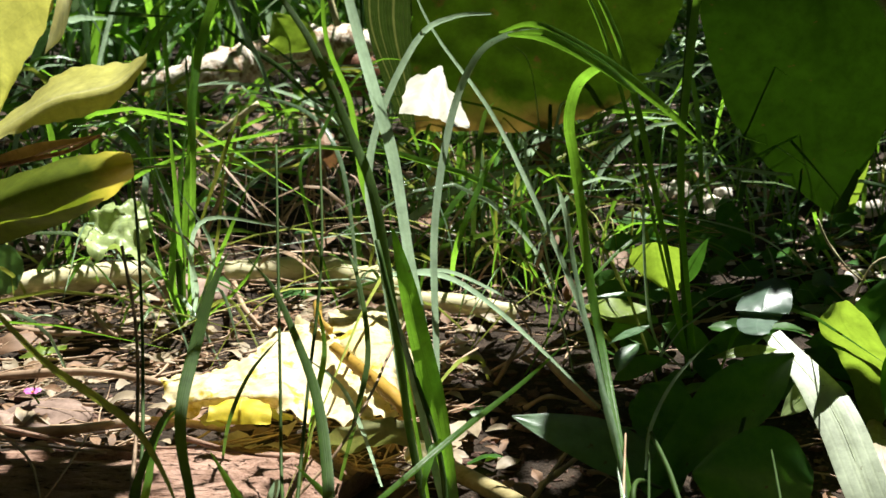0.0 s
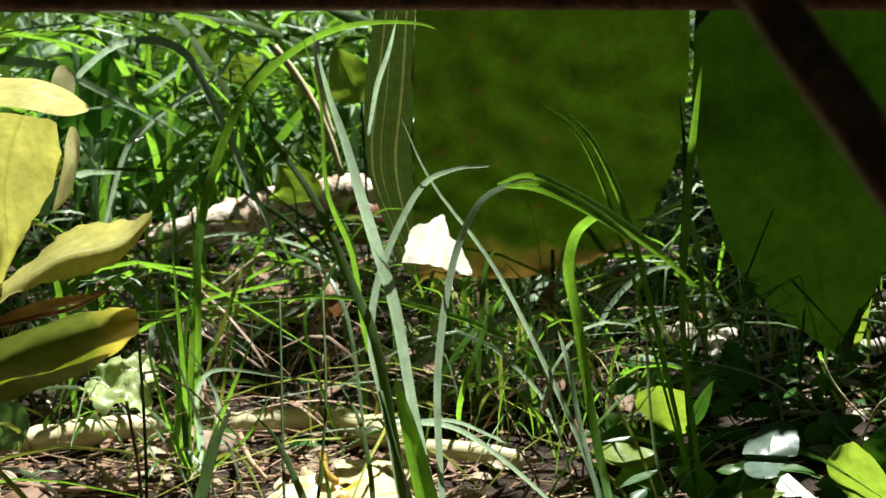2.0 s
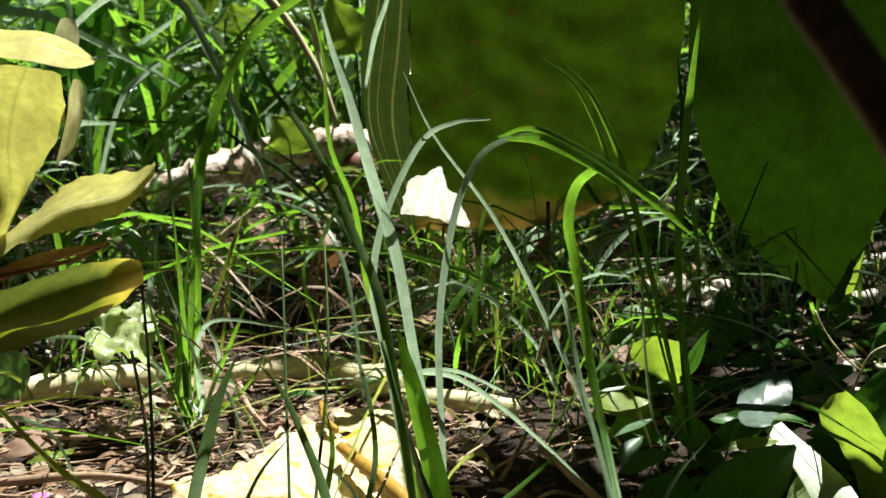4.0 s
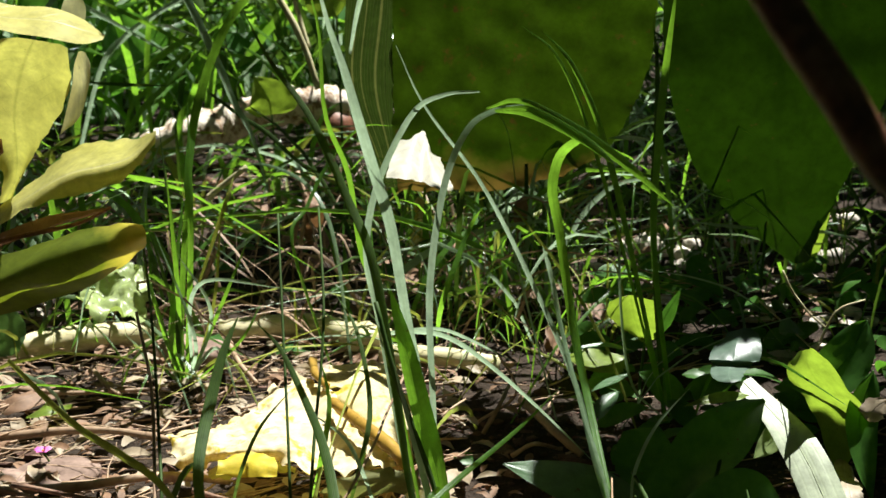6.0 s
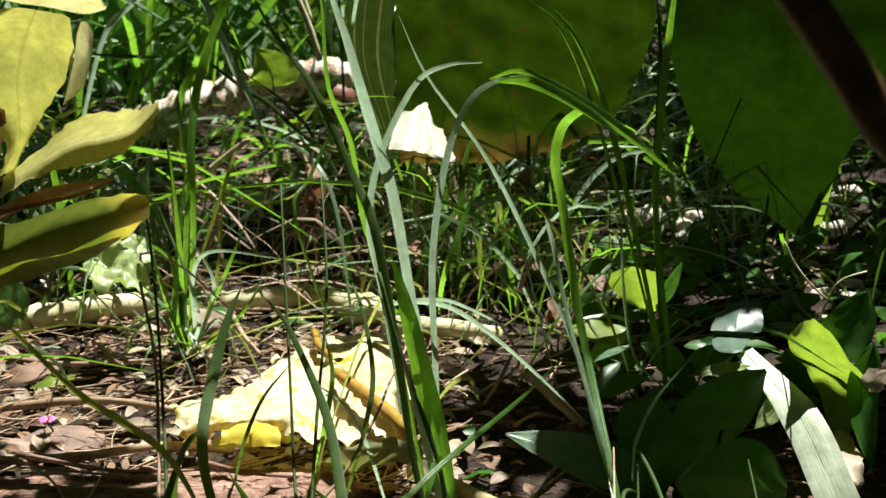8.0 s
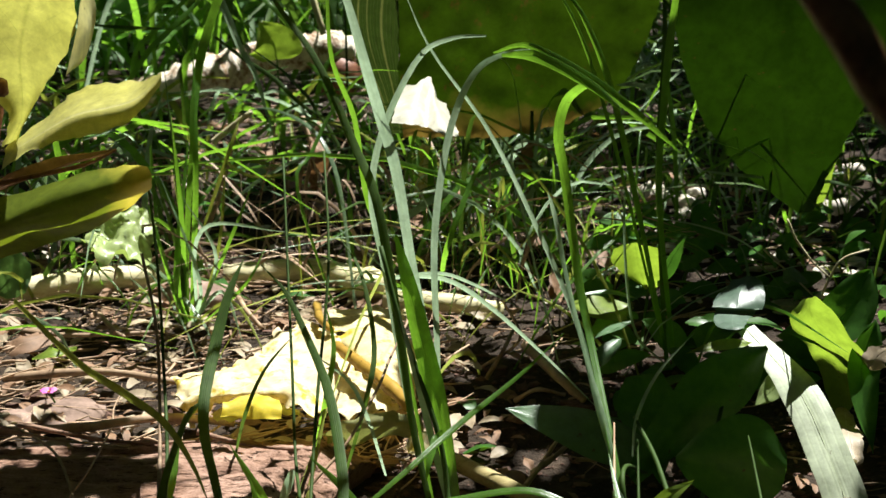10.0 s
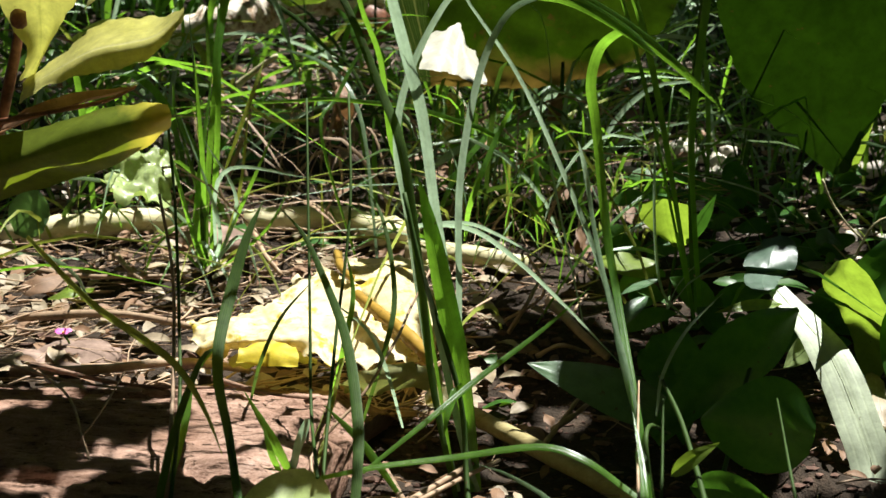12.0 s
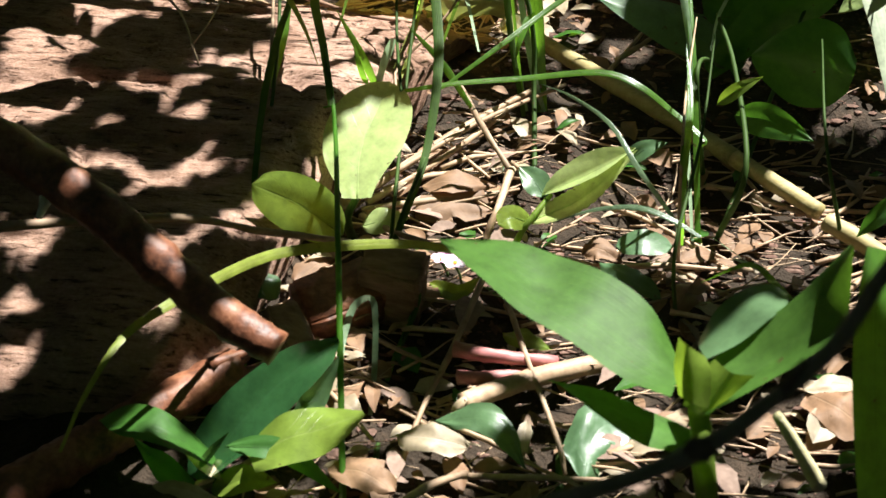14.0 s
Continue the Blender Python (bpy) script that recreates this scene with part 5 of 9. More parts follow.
blade(np_, [(0.1138, 0.2300, 0.0539), (0.1079, 0.2450, 0.0838), (0.1036, 0.2600, 0.1128), (0.1042, 0.2800, 0.1298)], 0.0125, GRASS, turn=15, fold=0.15, base_w=0.9, widest=0.5, tip=0.5)

# near dark twigs
twig = thing("bare_twig", "dark bare twig close to the camera", "twig", "near twigs", at=(0.0161, 0.1365, 0.1645))
part("twig_body", tube([(0.0685, 0.1390, 0.2341), (0.0637, 0.1391, 0.2230), (0.0578, 0.1364, 0.2090), (0.0500, 0.1356, 0.1978), (0.0388, 0.1338, 0.1858), (0.0217, 0.1324, 0.1749), (0.0034, 0.1347, 0.1625), (-0.0318, 0.2691, 0.0000)], 0.0014, 0.0017, 36, 10, 0.15, 0.2, 2), BARK_GREY, twig)
bar = thing("bare_twig", "straight reddish stick crossing above the leaves", "twig", "near twigs", at=(-0.1514, 0.3945, 0.3200))
part("twig_body", tube([(-0.1946, 0.4173, 0.3133), (-0.0757, 0.4512, 0.3083), (0.0263, 0.4612, 0.3054), (0.1555, 0.4383, 0.3035), (0.2366, 0.4126, 0.3040)], 0.0039, 0.0038, 40, 14, 0.06, 0.05, 5), BARK_RED, bar)

stem = thing("bare_twig", "dark brown stem hanging close before the leaves", "twig", "near twigs", at=(0.0551, 0.2278, 0.3150))
part("twig_body", tube([(0.0099, 0.3411, 0.4697), (0.0375, 0.2691, 0.3593), (0.0481, 0.2295, 0.3311), (0.0589, 0.2270, 0.3149), (0.0693, 0.2228, 0.2996), (0.0793, 0.2226, 0.2859), (0.0962, 0.2307, 0.2770)], 0.0040, 0.0036, 40, 10, 0.12, 0.2, 9), BARK_RED, stem)
part("side_stub", tube([(0.0481, 0.2295, 0.3311), (0.0492, 0.2273, 0.3333), (0.0517, 0.2287, 0.3370)], 0.0016, 0.0009, 8, 8, 0.3, seed=4), BARK_RED, stem)
part("bud_scar", add_lump(bmesh.new(), (0.0639, 0.2242, 0.3073), (0.005, 0.004, 0.005), 6), BARK_RED, stem)
for k, (p, q) in enumerate((((-0.0572, 0.4450, 0.3133), (-0.0520, 0.4461, 0.3207)), ((0.0726, 0.4478, 0.3095), (0.0772, 0.4576, 0.3190)))):
    part("side_stub", tube([p, q, Vector(q) + Vector((0.002, 0, 0.012))], 0.0052, 0.003, 8, 8, 0.3, seed=k), BARK_RED, bar)
part("side_stub", tube([(0.0510, 0.1358, 0.1983), (0.0521, 0.1354, 0.2028), (0.0538, 0.1356, 0.2067)], 0.0014, 0.0008, 8, 8, 0.3, seed=3), BARK_DARK, twig)
part("bud_scar", add_lump(bmesh.new(), (0.0387, 0.1331, 0.1864), (0.006, 0.005, 0.005), 5), BARK_DARK, twig)

# ---- flowers
def flower(at, label, petal, size):
    f = thing("small_flower", label, "flower", "flowers", at=at)
    c = Vector(at)
    for k in range(5):
        a = k * 2 * math.pi / 5 + 0.4
        d = Vector((math.cos(a), math.sin(a) * 0.8, 0.35))
        part("petal", add_leaf(bmesh.new(), [c, c + d * size * 0.5 + Vector((0, 0, 0.15 * size)), c + d * size], size * 0.7, up=(0, -0.3, 1), shape="blunt", fold=0.2, n=6, m=4, seed=k), petal, f)
    part("stamen", add_lump(bmesh.new(), c + Vector((0, 0, size * 0.25)), (size * 0.3,) * 3, 1, 1), STAMEN, f)
    part("stalk", tube([c, c + Vector((0.002, 0.002, -0.006)), (c.x + 0.003, c.y + 0.003, 0.0)], 0.0006, 0.0006, 6, 5), STALK, f)


flower((-0.0247, 0.4115, 0.0120), "tiny white and purple flower on soil", PETAL, 0.0062)
flower((-0.0310, 0.4165, 0.0100), "tiny white flower with a yellow centre", PETAL, 0.0045)
flower((-0.2206, 0.6958, 0.0120), "tiny magenta flower on the ground", PETAL_PINK, 0.005)
lone_leaf("fallen_leaf", [(-0.0347, 0.4063, 0.0060), (-0.0221, 0.3978, 0.0080), (-0.0135, 0.4052, 0.0120)], 0.008, LEAF_LIME, "folded pale green bract under the flower", up=(0, -0.6, 0.8), shape="lance", fold=0.5, seed=2)

# ---- stones, blocks and leaf scraps that can be told apart
def stone(at, size, mat, label, seed, name="stone", amount=0.5):
    single(name, add_lump(bmesh.new(), at, size, seed, 3, amount), mat, label, name, "loose " + name + "s")


stone((-0.2134, 0.6941, 0.0000), (0.048, 0.04, 0.011), STONE, "flat brown stone beside the log", 2, amount=0.25)
stone((-0.2370, 0.6835, 0.0000), (0.03, 0.026, 0.010), STONE, "small brown stone beside the log", 3, amount=0.3)
stone((-0.1662, 0.8509, 0.0040), (0.05, 0.03, 0.03), STONE, "dark stone under a grass tuft", 4)
stone((0.1680, 1.0760, 0.0060), (0.022, 0.018, 0.018), PEBBLE, "pale rounded stone lit among the grass", 20, amount=0.3)
stone((0.1830, 1.0690, 0.0060), (0.018, 0.014, 0.014), PEBBLE, "pale rounded stone lit among the grass", 21, amount=0.3)
stone((0.1960, 1.0550, 0.0060), (0.015, 0.012, 0.012), PEBBLE, "pale rounded stone lit among the grass", 22, amount=0.3)
stone((0.3140, 1.0410, 0.0060), (0.018, 0.014, 0.014), PEBBLE, "pale rounded stone lit among the grass", 23, amount=0.3)
stone((0.3530, 1.1370, 0.0060), (0.020, 0.016, 0.016), PEBBLE, "pale rounded stone lit among the grass", 24, amount=0.3)
stone((0.1470, 1.0820, 0.0060), (0.014, 0.011, 0.011), PEBBLE, "pale rounded stone lit among the grass", 25, amount=0.3)


def block(at, size, turn, mat, label, seed):
    """A broken block of wood: a bevelled, uneven box."""
    bm = bmesh.new()
    bmesh.ops.create_cube(bm, size=1.0)
    bmesh.ops.bevel(bm, geom=bm.edges[:], offset=0.06, segments=2, affect="EDGES")
    bmesh.ops.subdivide_edges(bm, edges=bm.edges[:], cuts=3, use_grid_fill=True)
    m = Matrix.Rotation(radians(turn[2]), 3, "Z") @ Matrix.Rotation(radians(turn[0]), 3, "X") @ Matrix.Rotation(radians(turn[1]), 3, "Y")
    for v in bm.verts:
        d = v.co * (1 + 0.12 * noise.noise(v.co * 2.2 + Vector((seed, 0, 0))) + 0.05 * noise.noise(v.co * 7 + Vector((0, seed, 0))))
        v.co = Vector(at) + m @ Vector((d.x * size[0], d.y * size[1], d.z * size[2]))
    single("wood_chip", bm, mat, label, "wood chip", "loose wood chips")


block((-0.0490, 0.3940, 0.0120), (0.026, 0.018, 0.030), (4, 3, -8), WOOD, "brown block of broken wood", 5)
block((-0.0860, 0.3590, 0.0110), (0.014, 0.022, 0.016), (25, 12, 35), WOOD, "tan splintered wood chip by the stick", 6)
block((-0.0700, 0.3870, 0.0080), (0.034, 0.024, 0.016), (14, -8, 30), BARK_RED, "dark red-brown bark chip", 7)
for k, (p, s) in enumerate((((0.1737, 1.0869, 0.0080), 0.017), ((0.2078, 1.0826, 0.0060), 0.014), ((0.1955, 1.0640, 0.0060), 0.011), ((0.1259, 1.0638, 0.0060), 0.008), ((0.3473, 1.1371, 0.0060), 0.02), ((0.3275, 1.0571, 0.0060), 0.012), ((0.1901, 1.2182, 0.0060), 0.009), ((0.2549, 1.4817, 0.0100), 0.012), ((0.4465, 1.4027, 0.0100), 0.018))):
    stone(p, (s, s * 0.8, s * 0.7), PEBBLE, "pale rounded pebble among grass", 20 + k, "pebble")

def scrap(k, a, b, c, w, mt, lab):
    lone_leaf("fallen_leaf", [a, b, c], w, mt, lab, group="leaf scraps", up=(0.1, -0.35, 1), shape=("ovate", "blunt", "round")[k % 3], fold=0.1, curl=0.15, ruffle=0.16, seed=40 + k, edge=0.4, n=14, m=8)


scrap(0, (-0.0454, 0.4714, 0.0100), (-0.0312, 0.4689, 0.0160), (-0.0110, 0.4761, 0.0100), 0.015, LEAF_DRY, "reddish dry leaf scrap")
scrap(1, (-0.0458, 0.4524, 0.0060), (-0.0304, 0.4620, 0.0100), (-0.0125, 0.4635, 0.0060), 0.018, LEAF_DRY, "tan dry leaf scrap on soil")
scrap(2, (-0.0375, 0.3146, 0.0060), (-0.0246, 0.3085, 0.0120), (-0.0104, 0.3101, 0.0080), 0.013, LEAF_CREAM, "cream dry leaf scrap in the sun")
scrap(3, (-0.0238, 0.3217, 0.0080), (-0.0030, 0.3158, 0.0160), (0.0105, 0.3033, 0.0060), 0.013, LEAF_GLOSS, "grey-green curled fallen leaf")
scrap(4, (0.1159, 0.3554, 0.0060), (0.1238, 0.3435, 0.0120), (0.1358, 0.3392, 0.0060), 0.020, LEAF_DRY, "brown dry leaf with a torn edge")
scrap(5, (0.1135, 0.3561, 0.0080), (0.1241, 0.3590, 0.0100), (0.1375, 0.3607, 0.0080), 0.008, LEAF_CREAM, "thin pale leaf scrap")
scrap(6, (0.0285, 0.4347, 0.0060), (0.0355, 0.4343, 0.0100), (0.0455, 0.4308, 0.0060), 0.014, LEAF_DRY, "tan dry leaf scrap on soil")
scrap(7, (0.0307, 0.3021, 0.0040), (0.0361, 0.3226, 0.0100), (0.0553, 0.3352, 0.0060), 0.020, LEAF_GLOSS, "grey-green fallen leaf on soil")
scrap(8, (0.0447, 0.3160, 0.0060), (0.0586, 0.3224, 0.0100), (0.0703, 0.3433, 0.0060), 0.009, LEAF_CREAM, "white dry leaf scrap")
scrap(9, (-0.0021, 0.3749, 0.0080), (0.0070, 0.3678, 0.0120), (0.0183, 0.3671, 0.0080), 0.010, LEAF_LIME, "olive leaf scrap on soil")
scrap(10, (-0.0756, 0.4235, 0.0040), (-0.0833, 0.4117, 0.0060), (-0.0912, 0.4015, 0.0040), 0.012, LEAF_DRY, "dark dry leaf scrap")
scrap(11, (-0.1057, 0.3817, 0.0120), (-0.1003, 0.3847, 0.0160), (-0.0943, 0.3820, 0.0100), 0.012, LEAF_GLOSS, "round grey-green leaf by the stick")
scrap(12, (-0.0629, 0.3296, 0.0060), (-0.0554, 0.3231, 0.0100), (-0.0509, 0.3204, 0.0060), 0.010, LEAF_CREAM, "small pale leaf scrap")
scrap(13, (-0.0592, 0.2947, 0.0060), (-0.0467, 0.2918, 0.0090), (-0.0342, 0.2877, 0.0050), 0.012, LEAF_DRY, "curled dry leaf scrap")
scrap(14, (-0.1148, 0.2700, 0.0159), (-0.1032, 0.2700, 0.0152), (-0.0895, 0.2680, 0.0103), 0.006, LEAF_CREAM, "pale pinkish rolled leaf scrap")
scrap(15, (-0.2482, 0.7581, 0.0060), (-0.2327, 0.7529, 0.0120), (-0.2244, 0.7710, 0.0060), 0.014, LEAF_LIME, "olive leaf scrap on straw")
scrap(16, (0.0694, 0.8114, 0.0200), (0.0722, 0.8053, 0.0300), (0.0665, 0.8036, 0.0400), 0.018, LEAF_DRY, "brown dry leaf standing in grass")
scrap(17, (-0.0209, 0.9800, 0.0387), (-0.0125, 0.9800, 0.0561), (-0.0145, 0.9800, 0.0775), 0.014, LEAF_DRY_YELLOW, "yellow-brown dry leaf hanging in grass")
scrap(18, (0.0577, 0.9700, 0.0505), (0.0615, 0.9700, 0.0676), (0.0632, 0.9700, 0.0824), 0.012, LEAF_DRY, "red-brown dry leaf hanging in grass")
scrap(19, (-0.2313, 0.8116, 0.0040), (-0.2540, 0.7792, 0.0080), (-0.2706, 0.7754, 0.0040), 0.016, LEAF_DRY, "dry leaf scrap on straw")
scrap(20, (0.1980, 0.7500, 0.0550), (0.2042, 0.7500, 0.0585), (0.2128, 0.7500, 0.0533), 0.012, LEAF_GLOSS, "small dull leaf in shade")
scrap(21, (0.0789, 0.4200, 0.0040), (0.0716, 0.4075, 0.0100), (0.0663, 0.3994, 0.0040), 0.014, LEAF_DRY, "tan leaf scrap in shade")
scrap(22, (0.0353, 0.4215, 0.0120), (0.0489, 0.4082, 0.0160), (0.0610, 0.4024, 0.0100), 0.009, LEAF_GLOSS, "grey-green narrow fallen leaf")
scrap(23, (0.2160, 0.6710, 0.0120), (0.2070, 0.6320, 0.0160), (0.2060, 0.6110, 0.0100), 0.016, LEAF_CREAM, "pinkish dry leaf scrap in a sun spot")
scrap(24, (0.2110, 0.6200, 0.0570), (0.2140, 0.6200, 0.0640), (0.2210, 0.6200, 0.0690), 0.014, LEAF_CREAM, "white dry leaf scrap beside the plant")


# ---- grasses that stand apart, tuft by tuft
c = thing("grass_tuft", "tall bright green grass tuft with arching blades", "grass", "grass tufts", at=(0.0067, 0.5648, 0.0000))
blade(c, [(0.0067, 0.5623, 0.0000), (-0.0007, 0.5650, 0.0566), (-0.0076, 0.5700, 0.0879), (-0.0150, 0.5730, 0.1220), (-0.0208, 0.5800, 0.1434)], 0.0096, GRASS, n=24, fold=0.25, widest=0.4, tip=0.9, turn=8)
blade(c, [(0.0054, 0.5621, 0.0000), (-0.0060, 0.5750, 0.0860), (-0.0140, 0.5800, 0.1310), (-0.0200, 0.5850, 0.1710), (-0.0270, 0.5900, 0.1960), (-0.0330, 0.5900, 0.2190), (-0.0390, 0.5950, 0.2410), (-0.0460, 0.6000, 0.2620), (-0.0520, 0.6000, 0.2910)], 0.0062, GRASS_SHEEN, n=34, fold=0.2, widest=0.4, turn=-32)
blade(c, [(0.0080, 0.5624, 0.0000), (0.0014, 0.5550, 0.0245), (-0.0126, 0.5680, 0.0804), (-0.0209, 0.5750, 0.1132)], 0.0035, GRASS_SHEEN, n=18, turn=20)
blade(c, [(0.0033, 0.5620, 0.0000), (-0.0017, 0.5700, 0.0483), (-0.0027, 0.5720, 0.0925), (-0.0033, 0.5800, 0.1434), (0.0036, 0.5850, 0.1885), (0.0138, 0.5900, 0.2128), (0.0255, 0.5920, 0.2213), (0.0400, 0.5900, 0.2240)], 0.0038, GRASS_SHEEN, n=34, fold=0.2, widest=0.4, tip=0.45, turn=-34)
blade(c, [(0.0265, 0.5880, 0.2226), (0.0417, 0.5800, 0.2232), (0.0620, 0.5650, 0.2149), (0.0747, 0.5550, 0.2063)], 0.0050, GRASS, n=24, base_w=0.25, fold=0.2, widest=0.3, tip=0.8, turn=5)
blade(c, [(0.0231, 0.5950, 0.2222), (0.0386, 0.5900, 0.2261), (0.0630, 0.5750, 0.2151), (0.0837, 0.5650, 0.2010), (0.1016, 0.5600, 0.1853)], 0.0044, GRASS, n=40, base_w=0.2, fold=0.2, widest=0.5, turn=5)
blade(c, [(-0.0011, 0.5616, -0.0000), (-0.0158, 0.5850, 0.0524), (-0.0269, 0.6000, 0.1201), (-0.0321, 0.6000, 0.1542), (-0.0265, 0.6000, 0.1858), (-0.0100, 0.6000, 0.2189), (0.0047, 0.5950, 0.2286), (0.0199, 0.5900, 0.2307)], 0.0033, GRASS_SHEEN, n=30, tip=0.75)
blade(c, [(-0.0023, 0.5565, 0.0000), (-0.0136, 0.5700, 0.0483), (-0.0204, 0.5800, 0.1002), (-0.0291, 0.5900, 0.1547), (-0.0393, 0.6000, 0.1793), (-0.0555, 0.6100, 0.2156), (-0.0745, 0.6200, 0.2415), (-0.0859, 0.6300, 0.2615)], 0.0044, STALK, n=30, turn=20)
blade(c, [(-0.0024, 0.5615, 0.0000), (-0.0248, 0.6000, 0.1173), (-0.0352, 0.6100, 0.1525), (-0.0397, 0.6100, 0.1898), (-0.0492, 0.6100, 0.2181), (-0.0517, 0.6200, 0.2571), (-0.0622, 0.6300, 0.2925)], 0.0031, GRASS, n=26, turn=-32)
blade(c, [(-0.0244, 0.5900, 0.1183), (-0.0140, 0.5850, 0.1218), (0.0038, 0.5800, 0.1210), (0.0228, 0.5750, 0.1092), (0.0470, 0.5700, 0.0874), (0.0697, 0.5650, 0.0647)], 0.0028, GRASS_SHEEN, n=22, turn=30)
blade(c, [(-0.0248, 0.6000, 0.1159), (-0.0013, 0.6000, 0.1174), (0.0144, 0.6000, 0.1118), (0.0369, 0.6000, 0.0991)], 0.0023, GRASS_SHEEN, n=18, turn=35)
blade(c, [(-0.0400, 0.5000, 0.0451), (-0.0156, 0.5200, 0.0577), (0.0076, 0.5450, 0.0674), (0.0348, 0.5650, 0.0813), (0.0552, 0.5750, 0.0974)], 0.0027, GRASS, n=20, turn=-15)
blade(c, [(0.0041, 0.5620, 0.0000), (-0.0012, 0.5600, 0.0534), (-0.0061, 0.5450, 0.0500), (-0.0081, 0.5400, 0.0401)], 0.0037, GRASS, n=10)
part("stalk", tube([(0.0232, 0.2968, 0.0000), (0.0201, 0.4000, -0.0136), (0.0088, 0.4700, -0.0123), (0.0024, 0.5450, 0.0156), (-0.0017, 0.5600, 0.0509), (-0.0190, 0.5750, 0.1022), (-0.0278, 0.5850, 0.1364)], 0.0016, 0.0011, 26, 6), STALK, c)

c = thing("grass_tuft", "slender grass tuft with a folded bright blade", "grass", "grass tufts", at=(0.0750, 0.4532, 0.0000))
blade(c, [(0.0777, 0.4579, 0.0000), (0.0654, 0.4600, 0.0757), (0.0741, 0.5000, 0.0560), (0.0664, 0.5300, 0.0809), (0.0593, 0.5600, 0.1086), (0.0424, 0.5800, 0.1461), (0.0210, 0.5900, 0.1885), (-0.0039, 0.6000, 0.2222), (-0.0164, 0.6100, 0.2481)], 0.0027, GRASS_SHEEN, n=34, tip=0.9, turn=-25)
blade(c, [(0.0802, 0.4582, 0.0000), (0.0728, 0.5000, 0.0586), (0.0659, 0.5600, 0.0979), (0.0614, 0.5800, 0.1222), (0.0553, 0.5900, 0.1666), (0.0520, 0.5900, 0.1859), (0.0547, 0.5900, 0.2004), (0.0608, 0.5850, 0.2085), (0.0684, 0.5800, 0.2131)], 0.0047, GRASS, n=34, fold=0.3, widest=0.6, tip=0.5, turn=10)
blade(c, [(0.0700, 0.4526, 0.0000), (0.0701, 0.5000, 0.0690), (0.0613, 0.5400, 0.1013), (0.0546, 0.5700, 0.1286), (0.0510, 0.5800, 0.1488), (0.0469, 0.5800, 0.1631)], 0.0022, GRASS_SHEEN, n=22, widest=0.8)
blade(c, [(0.0749, 0.4600, 0.0489), (0.0766, 0.4650, 0.0496), (0.0629, 0.4750, 0.0560), (0.0472, 0.4800, 0.0650), (0.0297, 0.4850, 0.0673), (-0.0033, 0.4850, 0.0616), (-0.0385, 0.4800, 0.0582), (-0.0804, 0.4750, 0.0488), (-0.1157, 0.4700, 0.0385)], 0.0031, GRASS, n=34, turn=40, widest=0.4)
blade(c, [(0.0741, 0.4617, 0.0000), (0.0576, 0.4000, 0.0564), (0.0469, 0.4250, 0.0576), (0.0348, 0.4450, 0.0657), (0.0179, 0.4600, 0.0690), (0.0058, 0.4700, 0.0678)], 0.0022, GRASS_SHEEN, n=18, turn=10)
blade(c, [(0.0701, 0.3850, 0.0548), (0.0592, 0.3900, 0.0582), (0.0462, 0.3950, 0.0593), (0.0294, 0.4000, 0.0532), (0.0102, 0.4000, 0.0438)], 0.0023, GRASS_SHEEN, n=16, turn=40)
blade(c, [(0.0725, 0.4529, 0.0000), (0.0642, 0.4200, 0.0624), (0.0668, 0.4500, 0.0735), (0.0649, 0.4800, 0.0861)], 0.0034, GRASS, n=16)
part("stalk", tube([(0.0707, 0.4401, 0.0000), (0.0631, 0.4200, 0.0623), (0.0654, 0.4600, 0.0757), (0.0733, 0.5300, 0.0743)], 0.0009, 0.0004, 16, 6), STRAW, c, "pale dry stalk")
part("stalk", tube([(0.0681, 0.4046, 0.0000), (0.0606, 0.3800, 0.0522), (0.0704, 0.4300, 0.0699), (0.0749, 0.4700, 0.0895), (0.0752, 0.4750, 0.0948)], 0.0010, 0.0003, 16, 6), STALK, c)
blade(c, [(0.0833, 0.5400, 0.0528), (0.0852, 0.5450, 0.0695), (0.0947, 0.5500, 0.0889), (0.1105, 0.5550, 0.1054)], 0.0017, GRASS_SHEEN, n=14)
blade(c, [(0.0868, 0.4634, -0.0000), (0.0950, 0.3700, 0.0499), (0.0900, 0.3800, 0.0471), (0.0819, 0.3850, 0.0466)], 0.0023, GRASS_SHEEN, n=10)
blade(c, [(0.1195, 0.4188, 0.0000), (0.0953, 0.3600, 0.0549), (0.0860, 0.3650, 0.0585), (0.0699, 0.3650, 0.0485)], 0.0025, GRASS, n=14)

c = thing("grass_tuft", "grass stalks rising from beside the log", "grass", "grass tufts", at=(-0.1006, 0.3544, 0.0000))
blade(c, [(-0.1017, 0.3508, 0.0000), (-0.1062, 0.4000, 0.0212), (-0.1161, 0.4750, 0.0406), (-0.1128, 0.5050, 0.0618), (-0.1109, 0.5200, 0.0772), (-0.1006, 0.5350, 0.0874)], 0.0036, GRASS, n=24, turn=15)
part("stalk", tube([(-0.1130, 0.3960, 0.0000), (-0.1150, 0.4700, 0.0436), (-0.1169, 0.5000, 0.0664), (-0.1257, 0.5500, 0.0748), (-0.1289, 0.5700, 0.1041), (-0.1373, 0.5900, 0.1318)], 0.0010, 0.0007, 20, 6), STRAW, c, "thin dry stalk")
part("stalk", tube([(-0.1087, 0.3816, 0.0000), (-0.1130, 0.4900, 0.0612), (-0.1249, 0.5600, 0.0866), (-0.1328, 0.6000, 0.1255), (-0.1407, 0.6300, 0.1546)], 0.0009, 0.0006, 20, 6), STALK, c)
